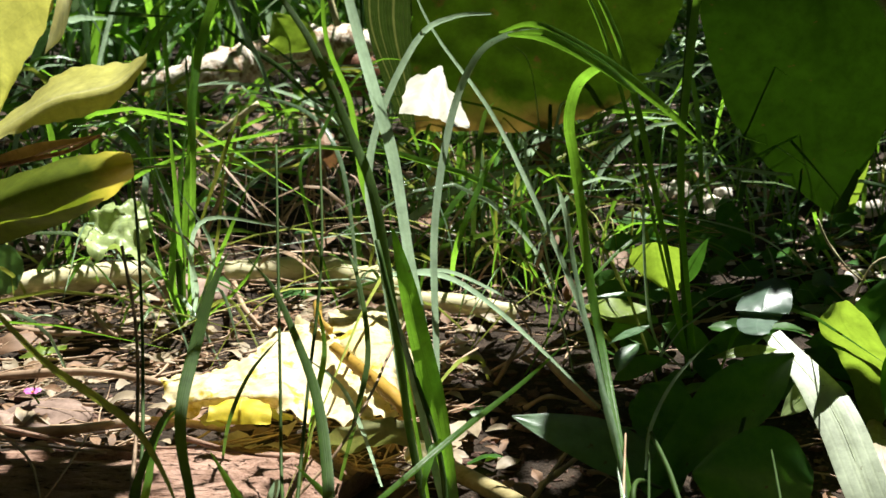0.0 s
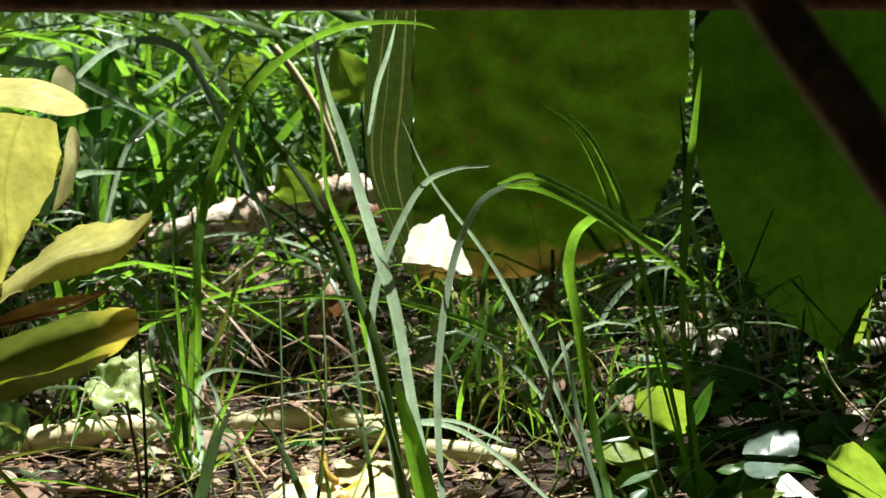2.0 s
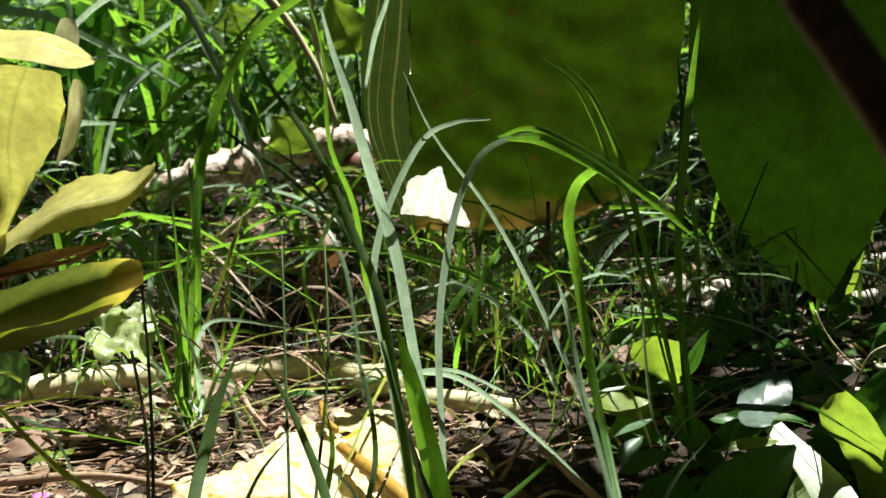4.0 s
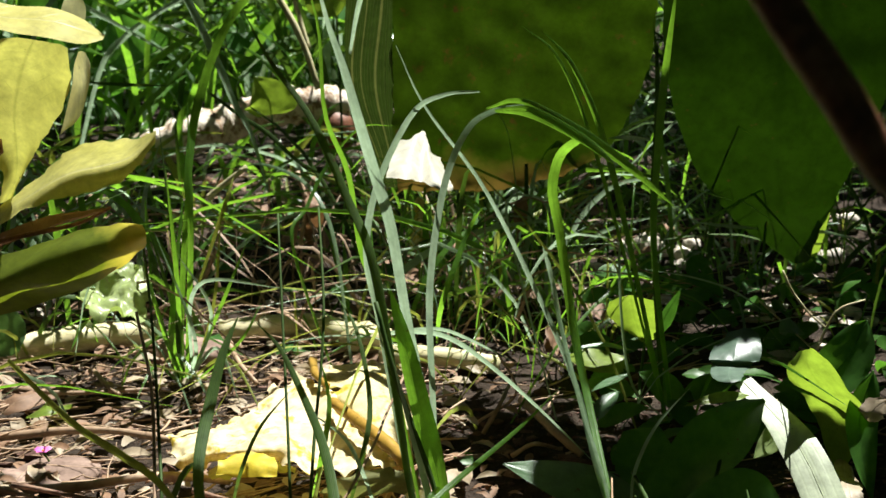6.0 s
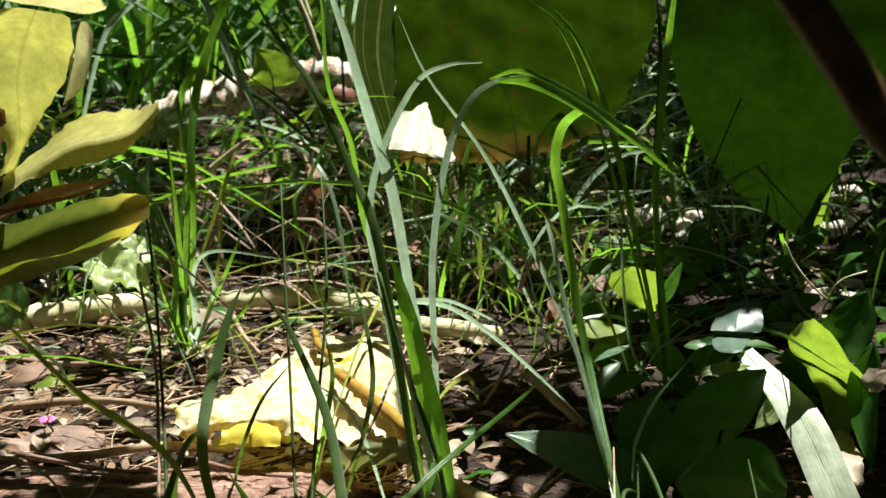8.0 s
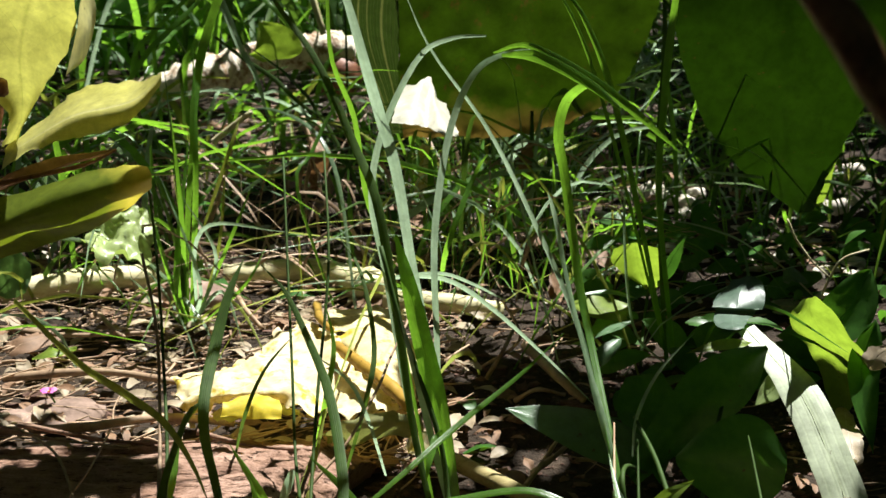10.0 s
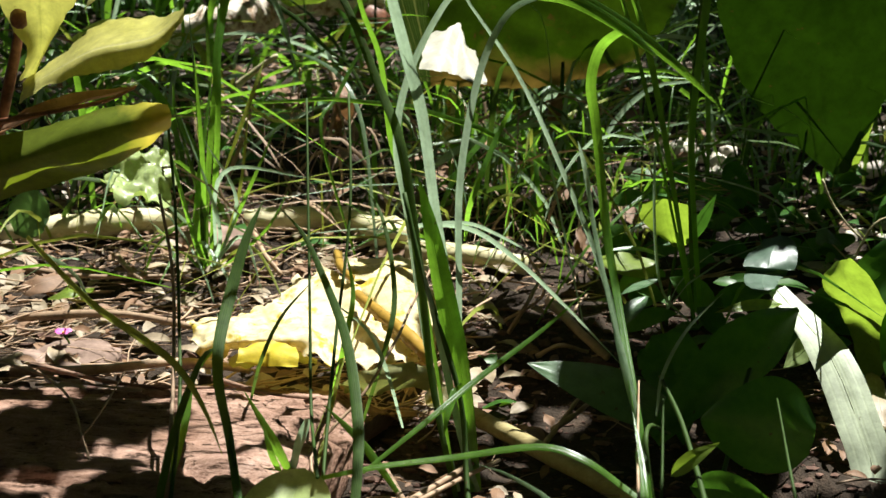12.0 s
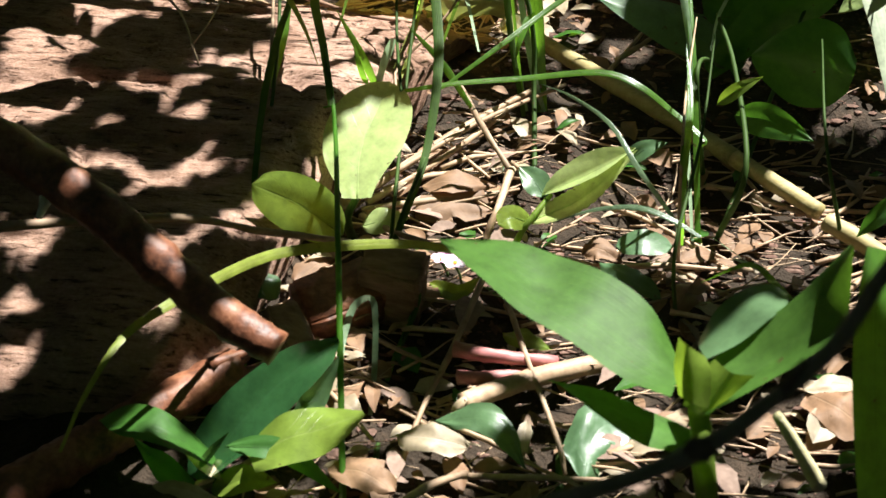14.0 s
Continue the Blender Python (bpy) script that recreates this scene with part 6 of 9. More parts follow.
blade(c, [(-0.1745, 0.5200, 0.1370), (-0.1460, 0.5000, 0.1186), (-0.1256, 0.4900, 0.1091), (-0.1087, 0.4800, 0.1014), (-0.0969, 0.4700, 0.0885), (-0.0889, 0.4600, 0.0747)], 0.0036, GRASS_YELLOW, n=20, turn=10)
blade(c, [(-0.1057, 0.3675, 0.0000), (-0.1114, 0.4500, 0.0601), (-0.1055, 0.5000, 0.0899), (-0.1009, 0.5300, 0.0872)], 0.0031, STALK, n=14)

c = thing("grass_tuft", "dark grass stalks with bent tops", "grass", "grass tufts", at=(-0.0532, 0.2875, 0.0000))
part("stalk", tube([(-0.0524, 0.2849, 0.0000), (-0.0650, 0.3600, 0.0590), (-0.0790, 0.4400, 0.0600), (-0.0890, 0.4800, 0.0720)], 0.0014, 0.0008, 26, 6), GRASS, c)
blade(c, [(-0.0820, 0.4500, 0.0620), (-0.0900, 0.4800, 0.0720), (-0.0980, 0.5050, 0.0810), (-0.1000, 0.5200, 0.0920), (-0.0980, 0.5400, 0.1060), (-0.0930, 0.5550, 0.1250), (-0.0870, 0.5650, 0.1380)], 0.0052, STALK, n=24, widest=0.6, turn=10)
part("stalk", tube([(-0.0429, 0.2860, 0.0000), (-0.0454, 0.3300, -0.0068), (-0.0465, 0.3600, -0.0078), (-0.0373, 0.3900, 0.0125), (-0.0495, 0.4100, 0.0224), (-0.0419, 0.4500, 0.0392)], 0.0012, 0.0010, 24, 6), STALK, c)
blade(c, [(-0.0500, 0.4100, 0.0230), (-0.0420, 0.4500, 0.0390), (-0.0400, 0.4800, 0.0630), (-0.0430, 0.5050, 0.0770), (-0.0490, 0.5300, 0.0910), (-0.0580, 0.5500, 0.1040), (-0.0700, 0.5700, 0.1200), (-0.0820, 0.5800, 0.1300)], 0.0046, STALK, n=30)
blade(c, [(-0.0433, 0.2887, 0.0000), (-0.0459, 0.3300, -0.0069), (-0.0465, 0.3550, -0.0063), (-0.0371, 0.3950, 0.0116)], 0.0028, GRASS, n=14)
blade(c, [(-0.0624, 0.3400, 0.0024), (-0.0641, 0.3600, 0.0079), (-0.0621, 0.3750, 0.0146), (-0.0557, 0.3780, 0.0180), (-0.0528, 0.3720, 0.0137), (-0.0501, 0.3500, 0.0065), (-0.0498, 0.3350, -0.0047)], 0.0033, GRASS_SHEEN, n=24, tip=0.4, turn=20)
part("stalk", tube([(-0.0548, 0.4700, 0.0601), (-0.0642, 0.5300, 0.0578), (-0.0675, 0.5600, 0.0867), (-0.0721, 0.6000, 0.1256), (-0.0766, 0.6400, 0.1630)], 0.0008, 0.0006, 16, 5), STALK, c)
part("stalk", tube([(-0.0506, 0.4000, 0.0267), (-0.0567, 0.5100, 0.0446), (-0.0559, 0.5600, 0.0813), (-0.0536, 0.5800, 0.1056), (-0.0527, 0.6000, 0.1311), (-0.0568, 0.6400, 0.1658)], 0.0009, 0.0006, 18, 5), STALK, c)
part("stalk", tube([(-0.0538, 0.4849, 0.0400), (-0.0631, 0.5200, 0.0413), (-0.0432, 0.5400, 0.0594), (-0.0295, 0.5600, 0.0776), (-0.0243, 0.5750, 0.0856), (-0.0156, 0.5900, 0.0989)], 0.0008, 0.0006, 16, 5), STRAW, c, "pale dry stalk")

c = thing("grass_tuft", "thin crossing grass blades over the yellow leaf", "grass", "grass tufts", at=(-0.0656, 0.6128, 0.0200))
blade(c, [(-0.0645, 0.6010, 0.0200), (-0.0519, 0.5500, 0.0777), (-0.0485, 0.5600, 0.0976), (-0.0525, 0.5700, 0.1151)], 0.0026, GRASS, n=14, turn=15)
blade(c, [(-0.0473, 0.5897, 0.0200), (-0.0346, 0.5500, 0.0750), (-0.0305, 0.5600, 0.0977), (-0.0366, 0.5800, 0.1247), (-0.0479, 0.6000, 0.1366)], 0.0024, STALK, n=16, turn=10)
blade(c, [(-0.0281, 0.5842, 0.0200), (-0.0335, 0.5500, 0.0668), (-0.0422, 0.5550, 0.0836), (-0.0585, 0.5600, 0.0949)], 0.0020, GRASS_SHEEN, n=14, turn=-10)
blade(c, [(-0.1031, 0.6009, 0.0200), (-0.0899, 0.5600, 0.0645), (-0.0807, 0.5650, 0.0844), (-0.0668, 0.5700, 0.1001)], 0.0018, STALK, n=14)

c = thing("grass_tuft", "small grass shoot on the log", "grass", "grass tufts", at=(-0.0730, 0.5204, 0.0300))
blade(c, [(-0.0712, 0.5182, 0.0300), (-0.0779, 0.5150, 0.0494), (-0.0915, 0.5250, 0.0681)], 0.0041, GRASS, n=12)
blade(c, [(-0.0751, 0.5179, 0.0300), (-0.0785, 0.5100, 0.0468), (-0.0827, 0.5150, 0.0586)], 0.0028, GRASS, n=10)
blade(c, [(-0.0722, 0.5181, 0.0300), (-0.0691, 0.5200, 0.0443), (-0.0656, 0.5300, 0.0527)], 0.0041, GRASS_SHEEN, n=10, tip=0.4, widest=0.7)
blade(c, [(-0.0259, 0.5000, 0.0363), (-0.0412, 0.5150, 0.0498), (-0.0588, 0.5300, 0.0598)], 0.0036, GRASS, n=12)
blade(c, [(-0.0642, 0.5072, 0.0300), (-0.0593, 0.5300, 0.0419), (-0.0523, 0.5600, 0.0738), (-0.0531, 0.5800, 0.0777)], 0.0017, GRASS_YELLOW, n=12)

c = thing("grass_tuft", "yellow-green dying blade arching to the ground", "grass", "grass tufts", at=(-0.1529, 0.2875, 0.0100))
blade(c, [(-0.0068, 0.3991, 0.0245), (-0.0183, 0.3968, 0.0305), (-0.0424, 0.3882, 0.0383), (-0.0667, 0.3722, 0.0466), (-0.0890, 0.3539, 0.0536), (-0.1047, 0.3241, 0.0623), (-0.1151, 0.3039, 0.0660), (-0.1246, 0.2866, 0.0658), (-0.1308, 0.2647, 0.0601), (-0.1344, 0.2473, 0.0518)], 0.0041, GRASS_YELLOW, n=40, turn=35, widest=0.3, tip=0.7)

c = thing("grass_tuft", "thick grass tuft with narrow upright blades", "grass", "grass tufts", at=(-0.1659, 0.8263, 0.0000))
blade(c, [(-0.1669, 0.8215, 0.0000), (-0.1581, 0.7900, 0.0792), (-0.1617, 0.8000, 0.1463)], 0.0037, GRASS, n=14, turn=-20)
blade(c, [(-0.1641, 0.8263, 0.0000), (-0.1516, 0.8100, 0.1016), (-0.1532, 0.8400, 0.1790)], 0.0038, GRASS, n=14, turn=17)
blade(c, [(-0.1622, 0.8263, 0.0000), (-0.1316, 0.7900, 0.0648), (-0.1140, 0.8000, 0.1046)], 0.0024, GRASS, n=14, turn=14)
blade(c, [(-0.1695, 0.8263, 0.0000), (-0.1678, 0.7800, 0.0575), (-0.1789, 0.7900, 0.0969)], 0.0029, GRASS, n=14, turn=11)
blade(c, [(-0.1632, 0.8216, 0.0000), (-0.1331, 0.7700, 0.0432), (-0.1151, 0.7300, 0.0239)], 0.0024, GRASS_SHEEN, n=14, turn=8)
blade(c, [(-0.1687, 0.8215, 0.0000), (-0.1710, 0.7700, 0.0323), (-0.1773, 0.7400, 0.0231)], 0.0024, GRASS, n=14, turn=5)
blade(c, [(-0.1596, 0.8216, 0.0000), (-0.1464, 0.7900, 0.0756), (-0.0913, 0.7700, 0.0806)], 0.0027, GRASS_SHEEN, n=14, turn=2)
blade(c, [(-0.1650, 0.8215, 0.0000), (-0.1636, 0.7900, 0.0466), (-0.1567, 0.8300, 0.1319)], 0.0044, GRASS, n=14, turn=-1)
blade(c, [(-0.1614, 0.8216, 0.0000), (-0.1388, 0.7900, 0.0576), (-0.1589, 0.8000, 0.0939)], 0.0024, GRASS_SHEEN, n=14, turn=-4)
blade(c, [(-0.1632, 0.8216, 0.0000), (-0.1267, 0.7700, 0.0360), (-0.0980, 0.7200, 0.0143)], 0.0022, GRASS_YELLOW, n=14, turn=-7)
blade(c, [(-0.1687, 0.8215, 0.0000), (-0.1632, 0.8000, 0.0540), (-0.1807, 0.8200, 0.1095)], 0.0032, STALK, n=14, turn=-10)
blade(c, [(-0.1650, 0.8215, 0.0000), (-0.1598, 0.8000, 0.0686), (-0.1741, 0.8500, 0.1630)], 0.0032, STALK, n=14, turn=-13)
blade(c, [(-0.1578, 0.8216, 0.0000), (-0.1210, 0.7800, 0.0431), (-0.1077, 0.7900, 0.0649)], 0.0020, GRASS, n=14, turn=-16)
blade(c, [(-0.1596, 0.8216, 0.0000), (-0.1385, 0.8000, 0.0613), (-0.1334, 0.8200, 0.1167)], 0.0024, GRASS_YELLOW, n=14, turn=-19)
blade(c, [(-0.1483, 0.8000, 0.0705), (-0.1300, 0.8100, 0.1194), (-0.1237, 0.8200, 0.1380)], 0.0026, GRASS_YELLOW, n=14, turn=18)
blade(c, [(-0.1632, 0.8216, 0.0000), (-0.1481, 0.7800, 0.0467), (-0.1717, 0.8000, 0.1081)], 0.0024, GRASS_SHEEN, n=14, turn=15)

c = thing("grass_tuft", "grass blades in front of the dark leaf", "grass", "grass tufts", at=(0.1345, 0.7526, 0.0000))
blade(c, [(0.1378, 0.7526, 0.0000), (0.1222, 0.7400, 0.1088), (0.1227, 0.7400, 0.1704), (0.1245, 0.7350, 0.2129), (0.1297, 0.7350, 0.2631)], 0.0047, GRASS, n=22, turn=10, widest=0.6)
blade(c, [(0.1328, 0.7526, 0.0000), (0.1274, 0.7800, 0.1108), (0.1295, 0.7900, 0.1888), (0.1270, 0.8000, 0.2323)], 0.0036, STALK, n=20)
blade(c, [(0.1345, 0.7526, 0.0000), (0.0985, 0.7400, 0.1526), (0.0773, 0.7350, 0.2109), (0.0583, 0.7300, 0.2353)], 0.0041, GRASS, n=18, turn=20)
blade(c, [(0.1345, 0.7526, 0.0000), (0.0936, 0.7500, 0.1502), (0.0693, 0.7450, 0.2153), (0.0473, 0.7400, 0.2371)], 0.0025, GRASS, n=18, turn=20)
blade(c, [(0.1328, 0.7526, 0.0000), (0.1124, 0.7600, 0.0260), (0.1081, 0.7800, 0.1004), (0.1182, 0.7500, 0.0809)], 0.0017, GRASS_SHEEN, n=18)
blade(c, [(0.1945, 0.7800, 0.0581), (0.1745, 0.7700, 0.0740), (0.1507, 0.7700, 0.0827), (0.1222, 0.7700, 0.0883)], 0.0020, GRASS_SHEEN, n=14, turn=50)
blade(c, [(0.2082, 0.8600, 0.0851), (0.1879, 0.8600, 0.0873), (0.1659, 0.8600, 0.0903)], 0.0028, GRASS_SHEEN, n=8, turn=30)
blade(c, [(0.1277, 0.8000, 0.1595), (0.1144, 0.8000, 0.1609), (0.1028, 0.8000, 0.1608)], 0.0031, GRASS_SHEEN, n=8, turn=30)

c = thing("grass_tuft", "long grass blades arching across the view", "grass", "grass tufts", at=(-0.0888, 0.8614, 0.0000))
blade(c, [(-0.1680, 0.8220, 0.0000), (-0.1600, 0.8250, 0.0820), (-0.1560, 0.8300, 0.1140), (-0.1550, 0.8400, 0.1410), (-0.1510, 0.8600, 0.1720), (-0.1370, 0.8700, 0.2100), (-0.1200, 0.8800, 0.2360), (-0.0930, 0.8800, 0.2560), (-0.0690, 0.8700, 0.2670), (-0.0440, 0.8600, 0.2710), (-0.0170, 0.8500, 0.2700), (0.0010, 0.8400, 0.2630)], 0.0055, GRASS, n=44, turn=15, fold=0.2)
blade(c, [(-0.3430, 1.1200, 0.1370), (-0.3090, 1.1000, 0.2020), (-0.2650, 1.0800, 0.2400), (-0.2270, 1.0500, 0.2490), (-0.1980, 1.0200, 0.2450), (-0.1810, 1.0000, 0.2300), (-0.1530, 0.9700, 0.1790), (-0.1430, 0.9600, 0.1560), (-0.1310, 0.9500, 0.1360), (-0.1230, 0.9400, 0.1110), (-0.1150, 0.9300, 0.0830)], 0.0062, GRASS_SHEEN, n=40, turn=10, fold=0.25)
blade(c, [(-0.3280, 1.2000, 0.2090), (-0.3020, 1.2000, 0.2040), (-0.2720, 1.2000, 0.1890), (-0.2340, 1.1800, 0.1740), (-0.1990, 1.1600, 0.1570), (-0.1740, 1.1500, 0.1420), (-0.1530, 1.1400, 0.1280)], 0.0035, GRASS, n=26, turn=20)
blade(c, [(-0.3600, 1.3100, 0.0000), (-0.3190, 1.3000, 0.1190), (-0.2930, 1.3000, 0.1510), (-0.2530, 1.2800, 0.1780), (-0.2150, 1.2600, 0.2010), (-0.1860, 1.2400, 0.2390)], 0.0068, GRASS_SHEEN, n=26, turn=-20)
blade(c, [(-0.2750, 1.3100, 0.0000), (-0.2750, 1.3000, 0.1020), (-0.2690, 1.3000, 0.1630), (-0.2520, 1.2800, 0.2120), (-0.2340, 1.2600, 0.2460)], 0.0055, GRASS, n=24, turn=25)
blade(c, [(-0.2800, 1.2000, 0.0000), (-0.2780, 1.2200, 0.0890), (-0.2570, 1.2200, 0.1170), (-0.2280, 1.2000, 0.1440), (-0.1940, 1.1800, 0.1720), (-0.1690, 1.1600, 0.1870)], 0.005, GRASS, n=24, turn=-15)
blade(c, [(-0.2350, 1.2400, 0.0000), (-0.2320, 1.2200, 0.0810), (-0.2220, 1.2200, 0.1030), (-0.2060, 1.2000, 0.1340), (-0.2000, 1.2000, 0.1530)], 0.006, GRASS, n=20, turn=20)
blade(c, [(-0.0590, 0.9500, 0.1890), (-0.0510, 0.9400, 0.2240), (-0.0420, 0.9300, 0.2470), (-0.0350, 0.9200, 0.2700)], 0.0042, GRASS_SHEEN, n=20, turn=-25)
blade(c, [(-0.1740, 1.0500, 0.1440), (-0.1470, 1.0200, 0.1320), (-0.1240, 1.0000, 0.1220), (-0.1000, 0.9800, 0.1050), (-0.0720, 0.9600, 0.0970)], 0.0036, STALK, n=22)
blade(c, [(-0.1650, 0.9650, 0.0200), (-0.1580, 0.9700, 0.0750), (-0.1330, 0.9600, 0.0970), (-0.1030, 0.9500, 0.1050), (-0.0840, 0.9400, 0.0990), (-0.0720, 0.9300, 0.0870)], 0.0026, GRASS, n=24, turn=30)
blade(c, [(-0.1620, 0.9400, 0.0840), (-0.1500, 0.9300, 0.0770), (-0.1330, 0.9200, 0.0710), (-0.1080, 0.9100, 0.0760), (-0.0930, 0.9000, 0.0870)], 0.003, GRASS_YELLOW, n=24, turn=30)
blade(c, [(-0.2540, 1.0000, 0.1630), (-0.2250, 1.0000, 0.1610), (-0.2000, 1.0200, 0.1560)], 0.003, STALK, n=14, turn=30)
blade(c, [(-0.3150, 1.0800, 0.0000), (-0.2480, 1.1000, 0.1090), (-0.2250, 1.1200, 0.1350), (-0.2030, 1.1400, 0.1550), (-0.1790, 1.1600, 0.1800)], 0.0048, GRASS, n=20, turn=15)
blade(c, [(-0.2620, 1.2000, 0.1280), (-0.2440, 1.2000, 0.1460), (-0.2180, 1.2000, 0.1620), (-0.1910, 1.2000, 0.1640)], 0.006, GRASS, n=20, turn=15)
blade(c, [(-0.1110, 1.0000, 0.1600), (-0.1250, 1.0000, 0.1770), (-0.1430, 1.0200, 0.1850)], 0.003, GRASS, n=14, turn=15)
blade(c, [(-0.0019, 0.8828, 0.0000), (0.0018, 0.8200, 0.0508), (0.0196, 0.8400, 0.0930), (0.0283, 0.8400, 0.1078)], 0.0037, GRASS, n=14)
blade(c, [(0.0522, 0.8830, 0.0000), (0.0455, 0.8800, 0.0418), (0.0421, 0.9000, 0.0714)], 0.0036, GRASS, n=12)
blade(c, [(0.0690, 0.7523, 0.0000), (0.0517, 0.8000, 0.0689), (0.0431, 0.8200, 0.1169), (0.0691, 0.8000, 0.1224), (0.0960, 0.7800, 0.1107)], 0.0017, GRASS_SHEEN, n=20)

c = thing("grass_tuft", "pale glossy grass blades beside the hanging leaf", "grass", "grass tufts", at=(-0.0562, 0.8220, 0.0000))
blade(c, [(-0.0562, 0.8220, 0.0000), (-0.0660, 0.8600, 0.0700), (-0.0760, 0.8800, 0.0990), (-0.0920, 0.9000, 0.1130), (-0.1190, 0.9200, 0.1190), (-0.1400, 0.9300, 0.1140)], 0.003, GRASS_SHEEN, n=22, turn=20)
blade(c, [(-0.0700, 0.8350, 0.0000), (-0.0930, 0.8400, 0.0860), (-0.0850, 0.8600, 0.1040), (-0.0710, 0.8800, 0.1290), (-0.0500, 0.8900, 0.1500), (-0.0280, 0.8900, 0.1510)], 0.0026, GRASS, n=20, turn=20)

# ---- dry stems and straws that can be told apart
def dry_stem(k, r, *pts):
    single("dry_stem", tube(pts, r, r * 0.7, 14, 7, 0.3, 0.15, k), PALE if k in (32, 34, 35, 38, 39, 40) else STRAW, "pale dry stalk standing in the grass" if k in (32, 34, 35, 38, 39, 40) else "dry tan stem lying in the litter", "stem", "dry stems")


dry_stem(0, 0.0021, (-0.0716, 0.4639, 0.0080), (-0.0348, 0.5082, 0.0160), (0.0059, 0.5652, 0.0140))
dry_stem(1, 0.0018, (-0.0685, 0.4604, 0.0060), (-0.0364, 0.4990, 0.0100), (-0.0099, 0.5479, 0.0080))
dry_stem(2, 0.0014, (-0.0598, 0.4727, 0.0140), (-0.0221, 0.5153, 0.0200), (0.0174, 0.5740, 0.0100))
dry_stem(3, 0.0017, (-0.0348, 0.5416, 0.0240), (-0.0197, 0.4940, 0.0300), (-0.0049, 0.4703, 0.0220))
dry_stem(4, 0.0020, (-0.0050, 0.4726, 0.0220), (-0.0094, 0.4437, 0.0200), (-0.0143, 0.4345, 0.0080))
dry_stem(5, 0.0016, (-0.0688, 0.4448, 0.0100), (-0.0502, 0.4150, 0.0239), (-0.0355, 0.4100, 0.0237))
dry_stem(6, 0.0019, (-0.1867, 0.3278, 0.0751), (-0.1451, 0.3481, 0.0687), (-0.1184, 0.3638, 0.0602), (-0.0986, 0.3782, 0.0466), (-0.0658, 0.3938, 0.0332))
dry_stem(7, 0.0016, (-0.0698, 0.4520, 0.0080), (-0.0404, 0.4606, 0.0100), (-0.0057, 0.4752, 0.0080))
dry_stem(8, 0.0013, (-0.0031, 0.3879, 0.0200), (0.0048, 0.3627, 0.0160), (0.0209, 0.3183, 0.0080), (0.0247, 0.3052, 0.0030))
dry_stem(9, 0.0013, (-0.0122, 0.2971, 0.0060), (0.0166, 0.2996, 0.0060), (0.0488, 0.3038, 0.0040))
dry_stem(10, 0.0018, (-0.0327, 0.2752, 0.0100), (-0.0222, 0.2851, 0.0120), (-0.0103, 0.2965, 0.0080))
dry_stem(11, 0.0014, (-0.0119, 0.4000, 0.0161), (-0.0211, 0.3600, 0.0097), (-0.0299, 0.3300, 0.0038), (-0.0377, 0.2840, 0.0000))
dry_stem(12, 0.0015, (0.1062, 0.4941, 0.0040), (0.1227, 0.4819, 0.0060), (0.1308, 0.4823, 0.0040))
dry_stem(13, 0.0015, (0.0857, 0.4984, 0.0040), (0.0956, 0.4944, 0.0060), (0.1036, 0.4938, 0.0040))
dry_stem(14, 0.0014, (0.0398, 0.6035, 0.0020), (0.0495, 0.6152, 0.0100), (0.0587, 0.6355, 0.0120))
dry_stem(15, 0.0014, (0.1384, 0.5253, 0.0040), (0.1442, 0.5350, 0.0080), (0.1497, 0.5462, 0.0080))
dry_stem(16, 0.0026, (-0.2581, 0.7341, 0.0040), (-0.1992, 0.7246, 0.0120), (-0.1501, 0.7051, 0.0140))
dry_stem(17, 0.0018, (-0.2851, 0.8114, 0.0040), (-0.2307, 0.7835, 0.0100), (-0.1736, 0.7930, 0.0080))
dry_stem(18, 0.0020, (-0.1403, 0.8563, 0.0140), (-0.1250, 0.8010, 0.0200), (-0.1131, 0.7882, 0.0120))
dry_stem(19, 0.0018, (-0.2248, 0.8307, 0.0060), (-0.2082, 0.7924, 0.0120), (-0.1967, 0.7792, 0.0100))
dry_stem(20, 0.0022, (-0.1479, 0.6598, 0.0120), (-0.1330, 0.6457, 0.0200), (-0.1166, 0.6519, 0.0160))
dry_stem(21, 0.0026, (-0.2332, 0.6455, 0.0140), (-0.1839, 0.6383, 0.0200), (-0.1453, 0.6489, 0.0200), (-0.1088, 0.6406, 0.0200))
dry_stem(22, 0.0007, (-0.2000, 0.4929, 0.0360), (-0.1650, 0.4718, 0.0440), (-0.1362, 0.4721, 0.0400), (-0.1147, 0.4750, 0.0340))
dry_stem(23, 0.0007, (-0.2151, 0.6211, 0.0300), (-0.1785, 0.5632, 0.0440), (-0.1592, 0.5191, 0.0460), (-0.1527, 0.5061, 0.0400))
dry_stem(24, 0.0008, (-0.2298, 0.6086, 0.0400), (-0.1845, 0.5679, 0.0500), (-0.1452, 0.5651, 0.0460))
dry_stem(25, 0.0006, (-0.1626, 0.5224, 0.0440), (-0.1562, 0.5374, 0.0500), (-0.1585, 0.5883, 0.0440))
dry_stem(26, 0.0014, (0.0246, 0.7275, 0.0040), (0.0342, 0.7316, 0.0200), (0.0423, 0.7653, 0.0200))
dry_stem(27, 0.0030, (0.0501, 0.7768, 0.0040), (0.0645, 0.7017, 0.0160), (0.0773, 0.6855, 0.0100))
dry_stem(28, 0.0014, (0.0394, 0.6977, 0.0040), (0.0517, 0.6955, 0.0120), (0.0679, 0.7009, 0.0060))
dry_stem(29, 0.0016, (0.0439, 0.6137, 0.0040), (0.0551, 0.6166, 0.0120), (0.0649, 0.6318, 0.0120))
